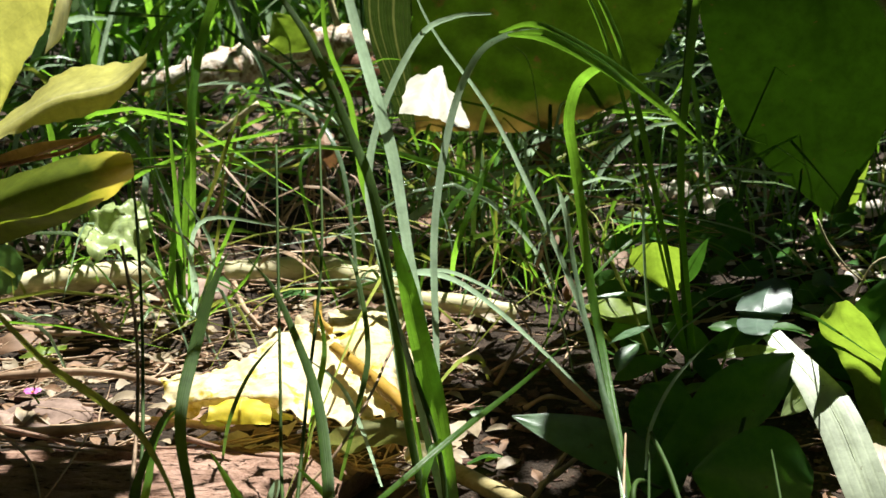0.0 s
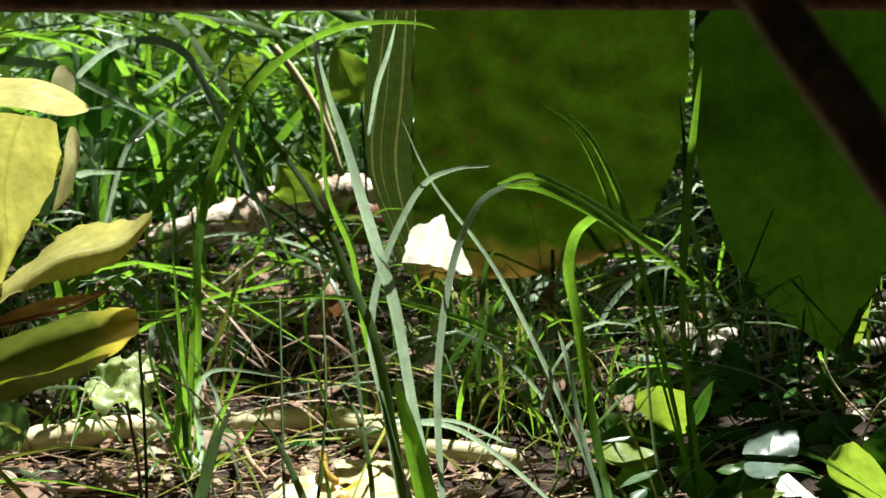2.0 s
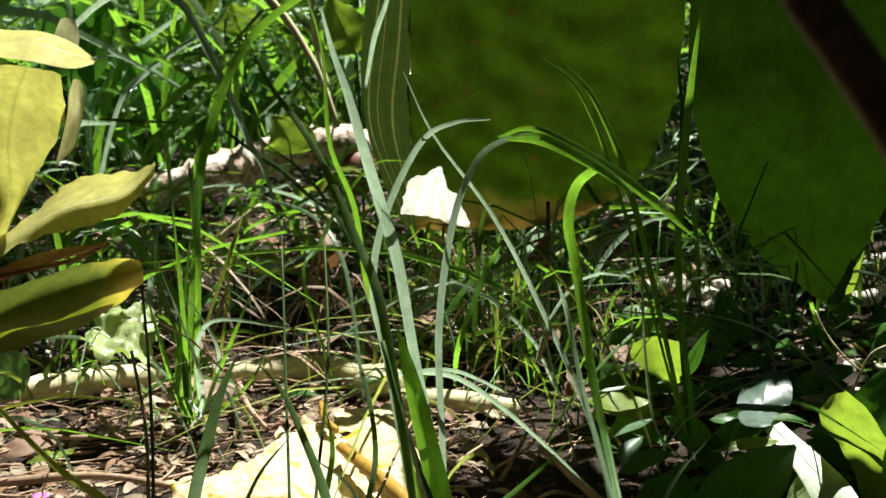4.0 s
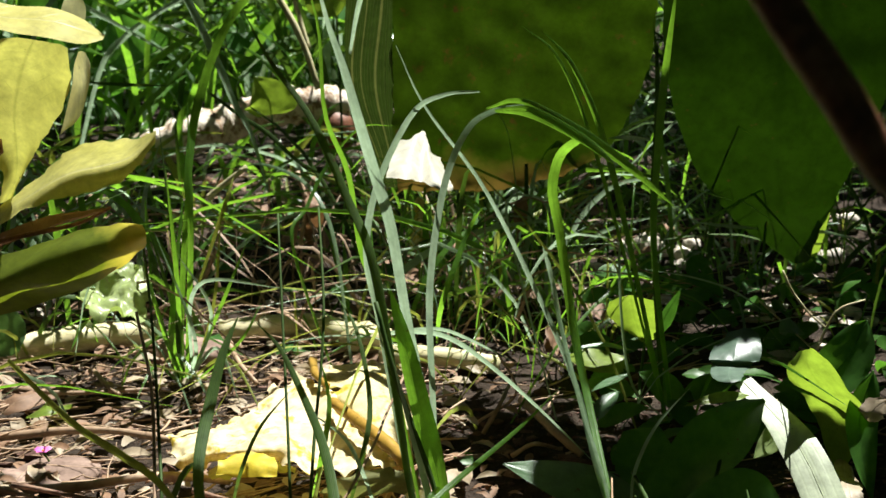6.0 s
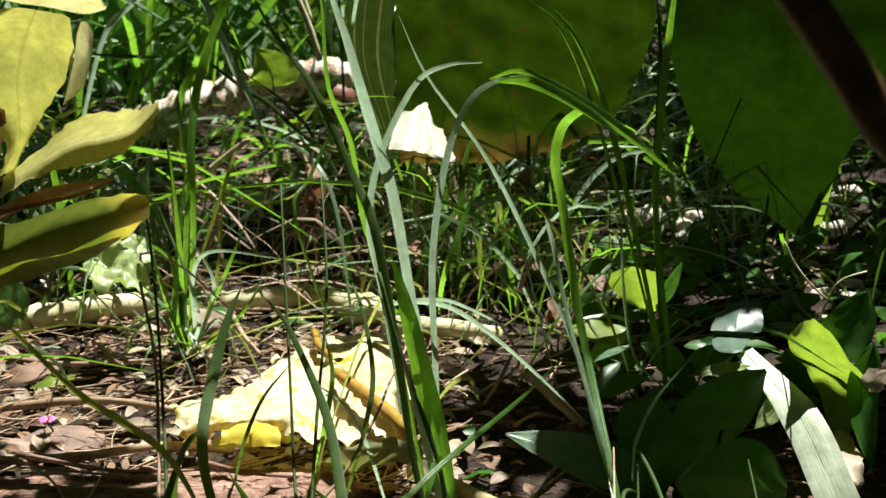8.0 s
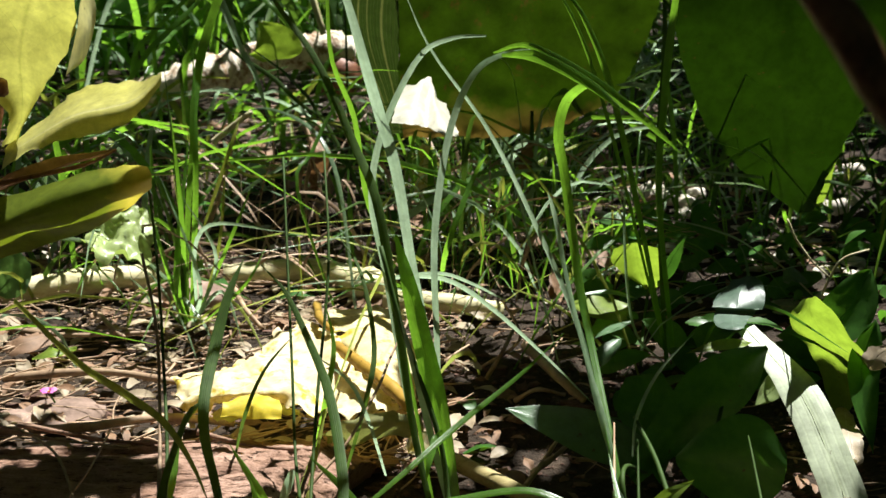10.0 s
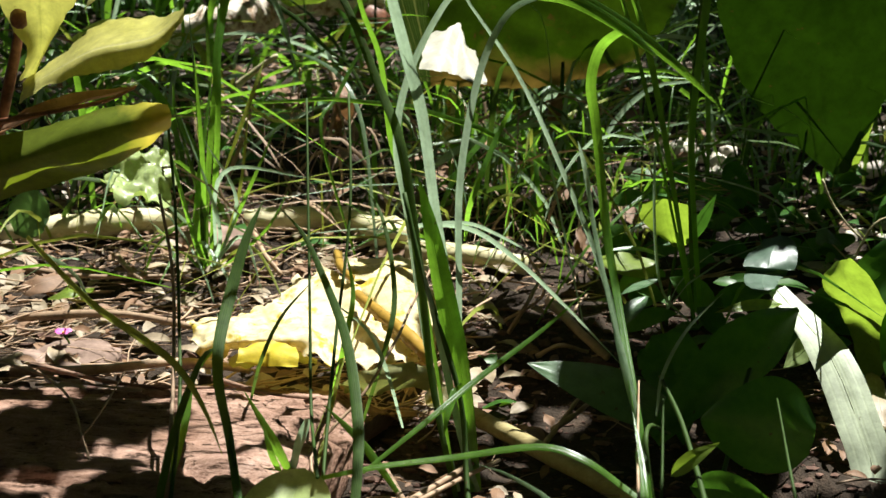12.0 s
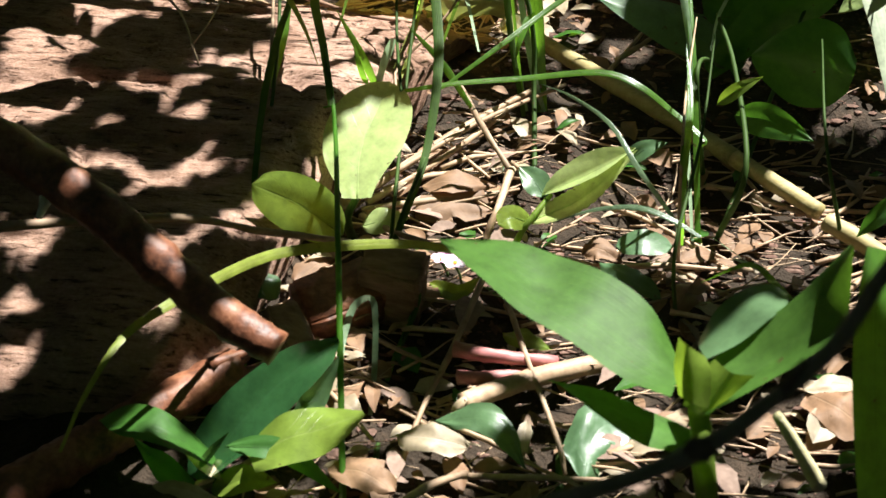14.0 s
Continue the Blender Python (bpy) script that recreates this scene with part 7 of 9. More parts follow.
dry_stem(30, 0.0010, (0.0218, 0.7477, 0.0020), (0.0434, 0.7247, 0.0300), (0.0339, 0.7352, 0.0500))
dry_stem(31, 0.0012, (0.0674, 0.6249, 0.0060), (0.0754, 0.6206, 0.0080), (0.0845, 0.6244, 0.0060))
dry_stem(32, 0.0028, (-0.1728, 1.0000, 0.0742), (-0.1619, 1.0000, 0.0829), (-0.1422, 1.0000, 0.0979))
dry_stem(33, 0.0018, (-0.1687, 0.9200, 0.0279), (-0.1567, 0.9300, 0.0580), (-0.1464, 0.9400, 0.0942))
dry_stem(34, 0.0036, (-0.1634, 1.2500, 0.2252), (-0.1425, 1.2500, 0.1950), (-0.1206, 1.2400, 0.1558), (-0.1064, 1.2300, 0.1119))
dry_stem(35, 0.0028, (-0.1318, 1.3000, 0.2252), (-0.1287, 1.2800, 0.1862), (-0.1157, 1.2600, 0.1426))
dry_stem(36, 0.0020, (-0.1048, 1.0000, 0.0937), (-0.0983, 0.9900, 0.0705), (-0.1034, 0.9800, 0.0386))
dry_stem(37, 0.0016, (-0.0923, 1.0000, 0.0894), (-0.1001, 0.9900, 0.0661), (-0.0896, 0.9800, 0.0517))
dry_stem(38, 0.0008, (0.2110, 0.8000, 0.0760), (0.2180, 0.8000, 0.0620), (0.2290, 0.8000, 0.0480), (0.2400, 0.8000, 0.0380))
dry_stem(39, 0.0009, (0.2330, 0.8000, 0.0120), (0.2360, 0.8000, 0.0250), (0.2400, 0.8000, 0.0370), (0.2470, 0.8000, 0.0500), (0.2630, 0.8000, 0.0560))
dry_stem(40, 0.0006, (0.1880, 0.7600, 0.0710), (0.2040, 0.7600, 0.0560), (0.2180, 0.7600, 0.0430), (0.2260, 0.7600, 0.0330))

lone_leaf("fallen_leaf", [(-0.0970, 1.0000, 0.0790), (-0.0930, 0.9850, 0.0680), (-0.0980, 1.0000, 0.0500), (-0.0930, 0.9900, 0.0370)], 0.018, LEAF_DRY, "tan curled dry leaf hanging in the grass", group="leaf scraps", up=(0.3, -1, 0.3), shape="lance", fold=0.5, ruffle=0.3, crumple=0.35, n=30, m=8, seed=77, edge=0.6, twist=160)

# ---- small plants at the back
def back_leaf(pts, w, mat, shape, k):
    p = thing("seedling", "broad-leaved seedling in the grass behind", "plant", "back seedlings", at=(pts[0][0], pts[0][1], 0))
    leaf(p, pts, w, mat, up=(0.1, -0.9, 0.5), shape=shape, fold=0.12, ruffle=0.05, seed=k)
    b = Vector(pts[0])
    part("stem", tube([(b.x, b.y + 0.01, 0), (b.x, b.y + 0.01, b.z / 2), b], 0.0014, 0.001, 8, 6), STALK, p)


back_leaf([(-0.1609, 1.3200, 0.0706), (-0.1630, 1.3200, 0.0870), (-0.1756, 1.3200, 0.1088)], 0.052, LEAF_LIME, "heart", 1)
back_leaf([(-0.3105, 1.6000, 0.1654), (-0.2895, 1.6000, 0.1906), (-0.2625, 1.6000, 0.2122)], 0.045, LEAF_LIME, "ovate", 2)
back_leaf([(-0.4459, 1.5000, 0.1246), (-0.4061, 1.5000, 0.1603), (-0.3664, 1.5000, 0.2015)], 0.10, LEAF, "ovate", 3)
back_leaf([(-0.3200, 1.5000, 0.0851), (-0.3301, 1.5000, 0.1161), (-0.3458, 1.5000, 0.1529)], 0.08, LEAF, "ovate", 4)
back_leaf([(-0.5012, 1.7000, 0.1449), (-0.4759, 1.7000, 0.1581), (-0.4541, 1.7000, 0.1713)], 0.05, LEAF_LIME, "heart", 5)
back_leaf([(-0.0926, 1.3000, 0.1675), (-0.1022, 1.3000, 0.1885), (-0.1165, 1.3000, 0.2198)], 0.05, LEAF_LIME, "ovate", 6)
back_leaf([(-0.4317, 1.9000, 0.1772), (-0.4075, 1.9000, 0.1941), (-0.3763, 1.9000, 0.2024)], 0.03, LEAF_CREAM, "ovate", 7)
back_leaf([(-0.2299, 1.5000, 0.1626), (-0.2349, 1.5000, 0.1807), (-0.2399, 1.5000, 0.1988)], 0.05, LEAF_LIME, "ovate", 8)
back_leaf([(-0.2960, 0.8500, 0.0121), (-0.2834, 0.8500, 0.0261), (-0.2717, 0.8500, 0.0320)], 0.03, LEAF_GLOSS, "round", 9)

# ---- grass and litter that nobody could count
rng = random.Random(5)


def hollow(x, y):
    """A dark bare pocket between the tufts."""
    return ((x + 0.115) / 0.07) ** 2 + ((y - 1.0) / 0.13) ** 2 < 1


def field(count, xr, yr, hr, wr, mats, lean=1.3, skip=None):
    bms = [bmesh.new() for _ in mats]
    for _ in range(count):
        x, y = rng.uniform(*xr), rng.uniform(*yr)
        if skip and skip(x, y):
            continue
        h, w = rng.uniform(*hr), rng.uniform(*wr)
        a, l = rng.uniform(0, 6.283), rng.random() ** 1.1 * lean * h * 1.5
        if rng.random() < 0.22:
            h, l = h * 0.45, h * rng.uniform(0.8, 1.4)
        d = Vector((math.cos(a), math.sin(a), 0)) * l
        droop = h * rng.uniform(0.35, 1.0) if rng.random() < 0.6 else h
        b = Vector((x, y, ground_z(x, y)))
        pts = [b, b + d * 0.15 + Vector((0, 0, h * 0.5)), b + d * 0.5 + Vector((0, 0, h * 0.9)), b + d + Vector((0, 0, droop))]
        add_blade(rng.choice(bms), pts, w, n=8, turn=rng.uniform(-80, 80), twist=rng.uniform(-90, 90), fold=0.3)
    return bms


for name, lab, args in (
    ("far_grass", "dense bright green grass behind", (3400, (-1.3, 1.4), (1.55, 3.6), (0.08, 0.26), (0.004, 0.011), (GRASS, STALK, GRASS_SHEEN, STALK))),
    ("distant_grass", "distant green grass", (5000, (-4.0, 4.0), (3.6, 9.0), (0.15, 0.4), (0.008, 0.02), (GRASS, STALK))),
    ("outer_grass", "rough grass beyond the thicket", (7000, (-5.0, 5.0), (-4.5, 4.5), (0.1, 0.35), (0.008, 0.02), (GRASS, STALK), 1.3, lambda x, y: math.hypot(x, y - 0.4) < 1.9 or (abs(x) < 1.4 and y > 1.0))),
    ("back_grass", "green grass around the root", (230, (-0.55, 0.1), (1.02, 1.38), (0.03, 0.085), (0.003, 0.007), (GRASS, GRASS, GRASS_SHEEN, GRASS_YELLOW), 1.8, hollow)),
    ("back_grass", "arching green grass behind the root", (430, (-0.7, 0.1), (1.5, 1.95), (0.12, 0.3), (0.006, 0.014), (GRASS, STALK, GRASS_SHEEN, GRASS), 1.8)),
    ("arching_grass", "long thin grass blades bowed over the litter", (70, (-0.32, 0.2), (0.74, 0.92), (0.04, 0.10), (0.0014, 0.003), (GRASS, GRASS_SHEEN, GRASS_YELLOW), 3.2, hollow)),
    ("shade_grass", "fine tangled grass in leaf shade", (620, (0.0, 0.6), (0.95, 1.6), (0.04, 0.15), (0.0014, 0.0048), (STALK, GRASS_SHEEN, STALK, GRASS), 1.6)),
    ("mid_grass", "arching tangled grass between litter", (200, (-0.34, 0.1), (0.88, 1.06), (0.05, 0.13), (0.0025, 0.0055), (GRASS, STALK, GRASS_SHEEN, GRASS), 1.8, hollow)),
    ("dry_grass", "dry straw-coloured blades standing in the tangle", (130, (-0.3, 0.12), (0.86, 1.14), (0.03, 0.11), (0.0012, 0.003), (STRAW,), 2.0)),
    # Added dark layer that keeps the soil as dark as deep shade
    ("thatch", "dark flat blades laid over the soil as shade", (150, (-0.42, 0.12), (0.86, 1.42), (0.012, 0.04), (0.0018, 0.0045), (STALK,), 3.0, hollow)),
    ("mid_grass", "short fine grass between litter", (180, (-0.1, 0.4), (0.84, 1.15), (0.03, 0.09), (0.001, 0.003), (STALK, GRASS, GRASS_YELLOW, GRASS), 1.5, hollow))):
    for k, b in enumerate(field(*args)):
        single(name, b, args[5][k], lab, "grass", kind="stuff")


def on_log(x, y):
    return abs(y - 0.475) < 0.155 and x < -0.07 + 0.24 * (y - 0.5)


def straws(count, xr, yr, lr, rr, z=0.003):
    bm = bmesh.new()
    for k in range(count):
        x, y = rng.uniform(*xr), rng.uniform(*yr)
        if on_log(x, y):
            continue
        a, ln, r = rng.gauss(0.15, 0.55), rng.uniform(*lr), rng.uniform(*rr)
        d = Vector((math.cos(a), math.sin(a), rng.uniform(-0.1, 0.2))) * ln / 2
        c0 = Vector((x, y, ground_z(x, y) + z + rng.uniform(0, 0.008)))
        bend = Vector((rng.uniform(-1, 1), rng.uniform(-1, 1), rng.uniform(-0.2, 0.5))) * ln * 0.07
        add_tube(bm, [c0 - d, c0 - d * 0.3 + bend, c0 + d * 0.4 + bend * rng.uniform(-0.6, 0.8), c0 + d], r, r * rng.uniform(0.25, 0.7), 6, 5, 0.5, 0.0, k)
    return bm


single("straw_litter", straws(1380, (-0.5, 0.005), (0.62, 0.95), (0.006, 0.05), (0.0002, 0.0010)), STRAW, "dry straw and stems scattered on soil", "straw", kind="stuff")
single("straw_litter", straws(130, (0.04, 0.36), (0.66, 1.0), (0.008, 0.04), (0.0003, 0.0009)), STRAW, "thin dry stems in shade", "straw", kind="stuff")
single("straw_litter", straws(700, (-0.1, 0.35), (0.25, 0.54), (0.004, 0.045), (0.00015, 0.0008)), STRAW, "broken dry stems scattered on soil", "straw", kind="stuff")
single("straw_litter", straws(115, (-0.1, 0.32), (0.27, 0.54), (0.025, 0.07), (0.0006, 0.0016)), STRAW, "thicker broken stems lying over the soil", "straw", kind="stuff")
single("straw_litter", straws(70, (0.0, 0.35), (0.52, 0.68), (0.006, 0.04), (0.0002, 0.0008)), STRAW, "broken dry stems in leaf shade", "straw", kind="stuff")
single("straw_litter", straws(260, (-0.4, 0.5), (0.95, 1.5), (0.02, 0.06), (0.0007, 0.0016)), STRAW, "dry straw between grass", "straw", kind="stuff")


def crumbs(count, xr, yr, sr, sub=1):
    verts, faces = [], []
    ico = bmesh.new()
    bmesh.ops.create_icosphere(ico, subdivisions=sub, radius=1)
    base = [v.co.copy() for v in ico.verts]
    tri = [[v.index for v in f.verts] for f in ico.faces]
    ico.free()
    for k in range(count):
        x, y = rng.uniform(*xr), rng.uniform(*yr)
        if on_log(x, y):
            continue
        s = rng.uniform(*sr) * (0.4 + rng.random() ** 3)
        o = Vector((x, y, ground_z(x, y) + s * 0.3))
        q = Vector((rng.uniform(0.4, 2.4), rng.uniform(0.4, 1.6), rng.uniform(0.3, 0.9))) * s
        st = len(verts)
        for c0 in base:
            j = 0.95 + 0.9 * noise.noise(c0 * 2.3 + Vector((k * 0.37, k * 0.11, 0)))
            verts.append((o.x + c0.x * q.x * j, o.y + c0.y * q.y * j, o.z + c0.z * q.z * j))
        faces += [[st + i for i in f] for f in tri]
    me = bpy.data.meshes.new("soil_crumbs")
    me.from_pydata(verts, [], faces)
    me.shade_flat()
    return me


for args, mt, lab in (((8000, (-0.12, 0.35), (0.24, 0.78), (0.0005, 0.0023)), CRUMB, "loose reddish soil crumbs"), ((900, (-0.5, 0.3), (0.63, 1.0), (0.0015, 0.005)), CRUMB, "loose soil crumbs under straw"), ((420, (-0.3, 0.5), (0.85, 1.5), (0.002, 0.006)), PEBBLE, "small pale bits among the grass"), ((150, (0.16, 0.42), (0.84, 1.15), (0.003, 0.008)), PEBBLE, "pale stone bits behind the dark plant")):
    me = crumbs(*args)
    me.materials.append(mt)
    tagged(new("soil_crumbs", me), lab, "soil", kind="stuff")


def leaf_bits(count, xr, yr, sr):
    bm = bmesh.new()
    for k in range(count):
        x, y = rng.uniform(*xr), rng.uniform(*yr)
        if on_log(x, y):
            continue
        s, a = rng.uniform(*sr), rng.uniform(0, 6.28)
        o = Vector((x, y, ground_z(x, y) + 0.004 + rng.uniform(0, 0.005)))
        d = Vector((math.cos(a), math.sin(a), rng.uniform(-0.15, 0.3))) * s
        add_leaf(bm, [o - d, o + Vector((0, 0, s * 0.25)), o + d], s * rng.uniform(0.6, 1.3), up=(rng.uniform(-0.4, 0.4), rng.uniform(-0.4, 0.4), 1), shape="ovate", fold=0.2, ruffle=0.12, n=5, m=4, seed=k, edge=0.4)
    return bm


single("bark_bits", leaf_bits(110, (-0.1, 0.3), (0.27, 0.52), (0.004, 0.012)), STONE, "brown bark fragments lying on the soil", "bark", kind="stuff")
single("leaf_litter", leaf_bits(260, (-0.12, 0.34), (0.25, 0.75), (0.002, 0.007)), LEAF_DRY, "small brown leaf scraps on soil", "leaf litter", kind="stuff")
single("leaf_litter", leaf_bits(130, (-0.12, 0.34), (0.25, 0.56), (0.0015, 0.006)), LEAF_CREAM, "small pale leaf scraps on soil", "leaf litter", kind="stuff")
single("leaf_litter", leaf_bits(280, (-0.11, 0.34), (0.26, 0.56), (0.002, 0.012)), LEAF_DRY, "curled tan leaf scraps in a loose layer", "leaf litter", kind="stuff")
single("leaf_litter", leaf_bits(85, (-0.11, 0.34), (0.26, 0.56), (0.004, 0.011)), LEAF_CREAM, "curled pale leaf scraps in a loose layer", "leaf litter", kind="stuff")
single("leaf_litter", leaf_bits(45, (-0.08, 0.34), (0.28, 0.74), (0.004, 0.009)), LEAF_SHADE, "small low green leaves on the litter", "leaf litter", kind="stuff")
single("leaf_litter", leaf_bits(420, (-0.40, 0.05), (0.62, 0.88), (0.002, 0.009)), LEAF_DRY, "broken brown leaf scraps behind the log", "leaf litter", kind="stuff")
single("leaf_litter", leaf_bits(320, (-0.40, 0.03), (0.62, 0.88), (0.003, 0.011)), LEAF_CREAM, "broken pale leaf scraps behind the log", "leaf litter", kind="stuff")
single("leaf_litter", leaf_bits(100, (-0.45, 0.2), (0.9, 1.35), (0.008, 0.024)), LEAF_DRY, "curled brown leaves under the grass", "leaf litter", kind="stuff")
single("leaf_litter", leaf_bits(80, (-0.45, 0.4), (0.66, 1.35), (0.005, 0.014)), LEAF_DRY, "small brown leaf scraps between grass", "leaf litter", kind="stuff")
undergrowth = bmesh.new()
bm = bmesh.new()
for k in range(240):
    o = Vector((rng.uniform(-1.0, 0.3), rng.uniform(1.5, 2.8), rng.uniform(0.02, 0.14)))
    a, sz = rng.uniform(0, 6.28), rng.uniform(0.02, 0.05)
    d = Vector((math.cos(a), math.sin(a), rng.uniform(-0.3, 0.8))) * sz
    add_leaf(bm, [o - d, o + Vector((0, 0, sz * 0.2)), o + d], sz * 1.2, up=(rng.uniform(-0.5, 0.5), rng.uniform(-1, 0.2), 0.7), shape="ovate", fold=0.15, ruffle=0.05, n=6, m=4, seed=k)
for k in range(190):
    y = rng.uniform(0.68, 0.98)
    o = Vector((rng.uniform(0.09, 0.36) * y / 0.8, y, rng.uniform(0.004, 0.015 if y < 0.85 else 0.045)))
    a, sz = rng.uniform(0, 6.28), rng.uniform(0.007, 0.017)
    d = Vector((math.cos(a), math.sin(a) * 0.5, rng.uniform(-0.5, 0.7))) * sz
    add_leaf(undergrowth, [o - d, o + Vector((0, 0, sz * 0.2)), o + d], sz * rng.uniform(0.7, 1.3), up=(rng.uniform(-0.5, 0.5), rng.uniform(-1, 0.1), 0.6), shape="ovate", fold=0.15, ruffle=0.06, n=7, m=4, seed=k)
single("low_leaves", undergrowth, LEAF_SHADE, "small dark green leaves crowding under the grass", "leaves", kind="stuff")
single("low_leaves", bm, LEAF, "broad low green leaves among the far grass", "leaves", kind="stuff")
single("leaf_litter", leaf_bits(230, (-0.2, 0.5), (0.85, 1.4), (0.006, 0.016)), LEAF, "small low green leaves between grass", "leaf litter", kind="stuff")

# ---- unseen crown above and thicket around, added for shade; gaps let the sun through
SUNNY = []


def gap(spots, point, radius):
    """An opening in the leaves that lets the sun down to point."""
    spots.append((point, radius))


for x in (-0.02, 0.03, 0.08, 0.13):
    for z in (0.1, 0.15, 0.2, 0.25, 0.3, 0.34):
        gap(SUNNY, (x, 1.0, z), 0.05)
for x, z in ((0.16, 0.3), (0.22, 0.3), (0.28, 0.3), (0.34, 0.29), (0.16, 0.24), (0.22, 0.24), (0.28, 0.23), (0.32, 0.22), (0.17, 0.18), (0.23, 0.17), (0.29, 0.16), (0.2, 0.13), (0.25, 0.11), (0.27, 0.13), (0.24, 0.08)):
    gap(SUNNY, (x, 0.915, z), 0.04)
for x, y, z in ((0.1760, 0.6450, 0.0450), (0.1800, 0.6250, 0.0420), (0.1820, 0.6050, 0.0360), (0.20, 0.925, 0.12), (0.24, 0.93, 0.11), (0.28, 0.93, 0.11), (0.23, 0.942, 0.07), (0.265, 0.942, 0.07), (0.26, 0.95, 0.035)):
    gap(SUNNY, (x, y, z), 0.03)
for x in (-0.25, -0.21, -0.17):
    for z in (0.17, 0.21, 0.25):
        gap(SUNNY, (x, 0.635, z), 0.035)
gap(SUNNY, (-0.1300, 0.5870, 0.0360), 0.011)
gap(SUNNY, (-0.1080, 0.5820, 0.0360), 0.011)
gap(SUNNY, (-0.0830, 0.5790, 0.0360), 0.011)
gap(SUNNY, (-0.0560, 0.5740, 0.0360), 0.011)
gap(SUNNY, (-0.1760, 0.7230, 0.0200), 0.02)
gap(SUNNY, (-0.1560, 0.6700, 0.0200), 0.016)
gap(SUNNY, (-0.1890, 0.7730, 0.0200), 0.02)
gap(SUNNY, (-0.1550, 0.7720, 0.0200), 0.016)
gap(SUNNY, (0.2100, 0.6330, 0.0120), 0.018)
gap(SUNNY, (0.2150, 0.6200, 0.0630), 0.012)
gap(SUNNY, (0.2200, 0.8000, 0.0600), 0.012)
gap(SUNNY, (0.2320, 0.8000, 0.0450), 0.012)
gap(SUNNY, (0.2380, 0.8000, 0.0310), 0.012)
gap(SUNNY, (0.2460, 0.8000, 0.0480), 0.012)
gap(SUNNY, (0.2590, 0.8000, 0.0560), 0.012)
gap(SUNNY, (0.0320, 0.5900, 0.2230), 0.02)
gap(SUNNY, (0.0460, 0.5800, 0.2220), 0.02)
gap(SUNNY, (0.0620, 0.5700, 0.2140), 0.02)
gap(SUNNY, (0.0790, 0.5650, 0.2040), 0.018)
gap(SUNNY, (0.1680, 1.0760, 0.0120), .014)
gap(SUNNY, (0.1830, 1.0690, 0.0120), .014)
gap(SUNNY, (0.1960, 1.0550, 0.0120), .014)
gap(SUNNY, (0.3140, 1.0410, 0.0120), .014)
gap(SUNNY, (0.3530, 1.1370, 0.0120), .014)
gap(SUNNY, (0.1470, 1.0820, 0.0120), .014)
gap(SUNNY, (-0.170, 0.720, 0.01), .035)
gap(SUNNY, (-0.250, 0.790, 0.01), .035)
gap(SUNNY, (-0.120, 0.750, 0.01), .035)
gap(SUNNY, (-0.280, 0.730, 0.01), .035)
gap(SUNNY, (-0.310, 0.800, 0.01), .035)
gap(SUNNY, (-0.200, 0.830, 0.01), .035)
gap(SUNNY, (-0.155, 0.845, 0.01), .035)
gap(SUNNY, (-0.100, 0.830, 0.01), .035)
gap(SUNNY, (0.1220, 0.8000, 0.0450), .025)
gap(SUNNY, (-0.25, 1.4, 0.05), .03)
gap(SUNNY, (-0.2, 1.42, 0.065), .03)
gap(SUNNY, (-0.15, 1.42, 0.075), .03)
gap(SUNNY, (-0.11, 1.42, 0.075), .03)
gap(SUNNY, (-0.05, 0.865, 0.02), .03)
gap(SUNNY, (-0.03, 0.86, 0.02), .03)
gap(SUNNY, (-0.1, 0.89, 0.02), .03)
gap(SUNNY, (-0.07, 0.885, 0.02), .03)
gap(SUNNY, (0.1737, 1.0869, 0.012), .018)
gap(SUNNY, (0.2078, 1.0826, 0.012), .018)
gap(SUNNY, (0.1955, 1.0640, 0.012), .018)
gap(SUNNY, (0.3473, 1.1371, 0.012), .018)
gap(SUNNY, (-0.0950, 0.9900, 0.0730), .02)
gap(SUNNY, (-0.0950, 0.9900, 0.0550), .02)
gap(SUNNY, (-0.0950, 0.9900, 0.0420), .02)
gap(SUNNY, (-0.1003, 0.6491, 0.0400), .05)
gap(SUNNY, (-0.0528, 0.6780, 0.0400), .05)
gap(SUNNY, (-0.0659, 0.6226, 0.0400), .04)
gap(SUNNY, (-0.1218, 0.6560, 0.0400), .03)
gap(SUNNY, (-0.2014, 0.7618, 0.0100), .05)
gap(SUNNY, (-0.2395, 0.7289, 0.0100), .04)
gap(SUNNY, (-0.1377, 0.7884, 0.0100), .03)
gap(SUNNY, (-0.2279, 0.8772, 0.0100), .04)
gap(SUNNY, (-0.2709, 0.8662, 0.0100), .03)
gap(SUNNY, (-0.0910, 0.8888, 0.0100), .05)
gap(SUNNY, (-0.0511, 0.8672, 0.0100), .03)
gap(SUNNY, (-0.1958, 0.8170, 0.0609), .035)
gap(SUNNY, (-0.1848, 0.6500, 0.1991), .028)
gap(SUNNY, (-0.1563, 0.6400, 0.1905), .020)
gap(SUNNY, (-0.1454, 0.6200, 0.1542), .010)
gap(SUNNY, (-0.2016, 0.6700, 0.2226), .032)
gap(SUNNY, (-0.1909, 0.6800, 0.2483), .026)
gap(SUNNY, (-0.1469, 0.5600, 0.2579), .009)
gap(SUNNY, (-0.1850, 1.4200, 0.0472), .07)
gap(SUNNY, (-0.2412, 1.4000, 0.0337), .05)
gap(SUNNY, (-0.1202, 1.4200, 0.0561), .06)
gap(SUNNY, (-0.1629, 1.3200, 0.0898), .05)
gap(SUNNY, (-0.1443, 1.0000, 0.0979), .03)
gap(SUNNY, (-0.0124, 0.8420, 0.1345), .04)
gap(SUNNY, (0.0095, 0.9300, 0.1387), .06)
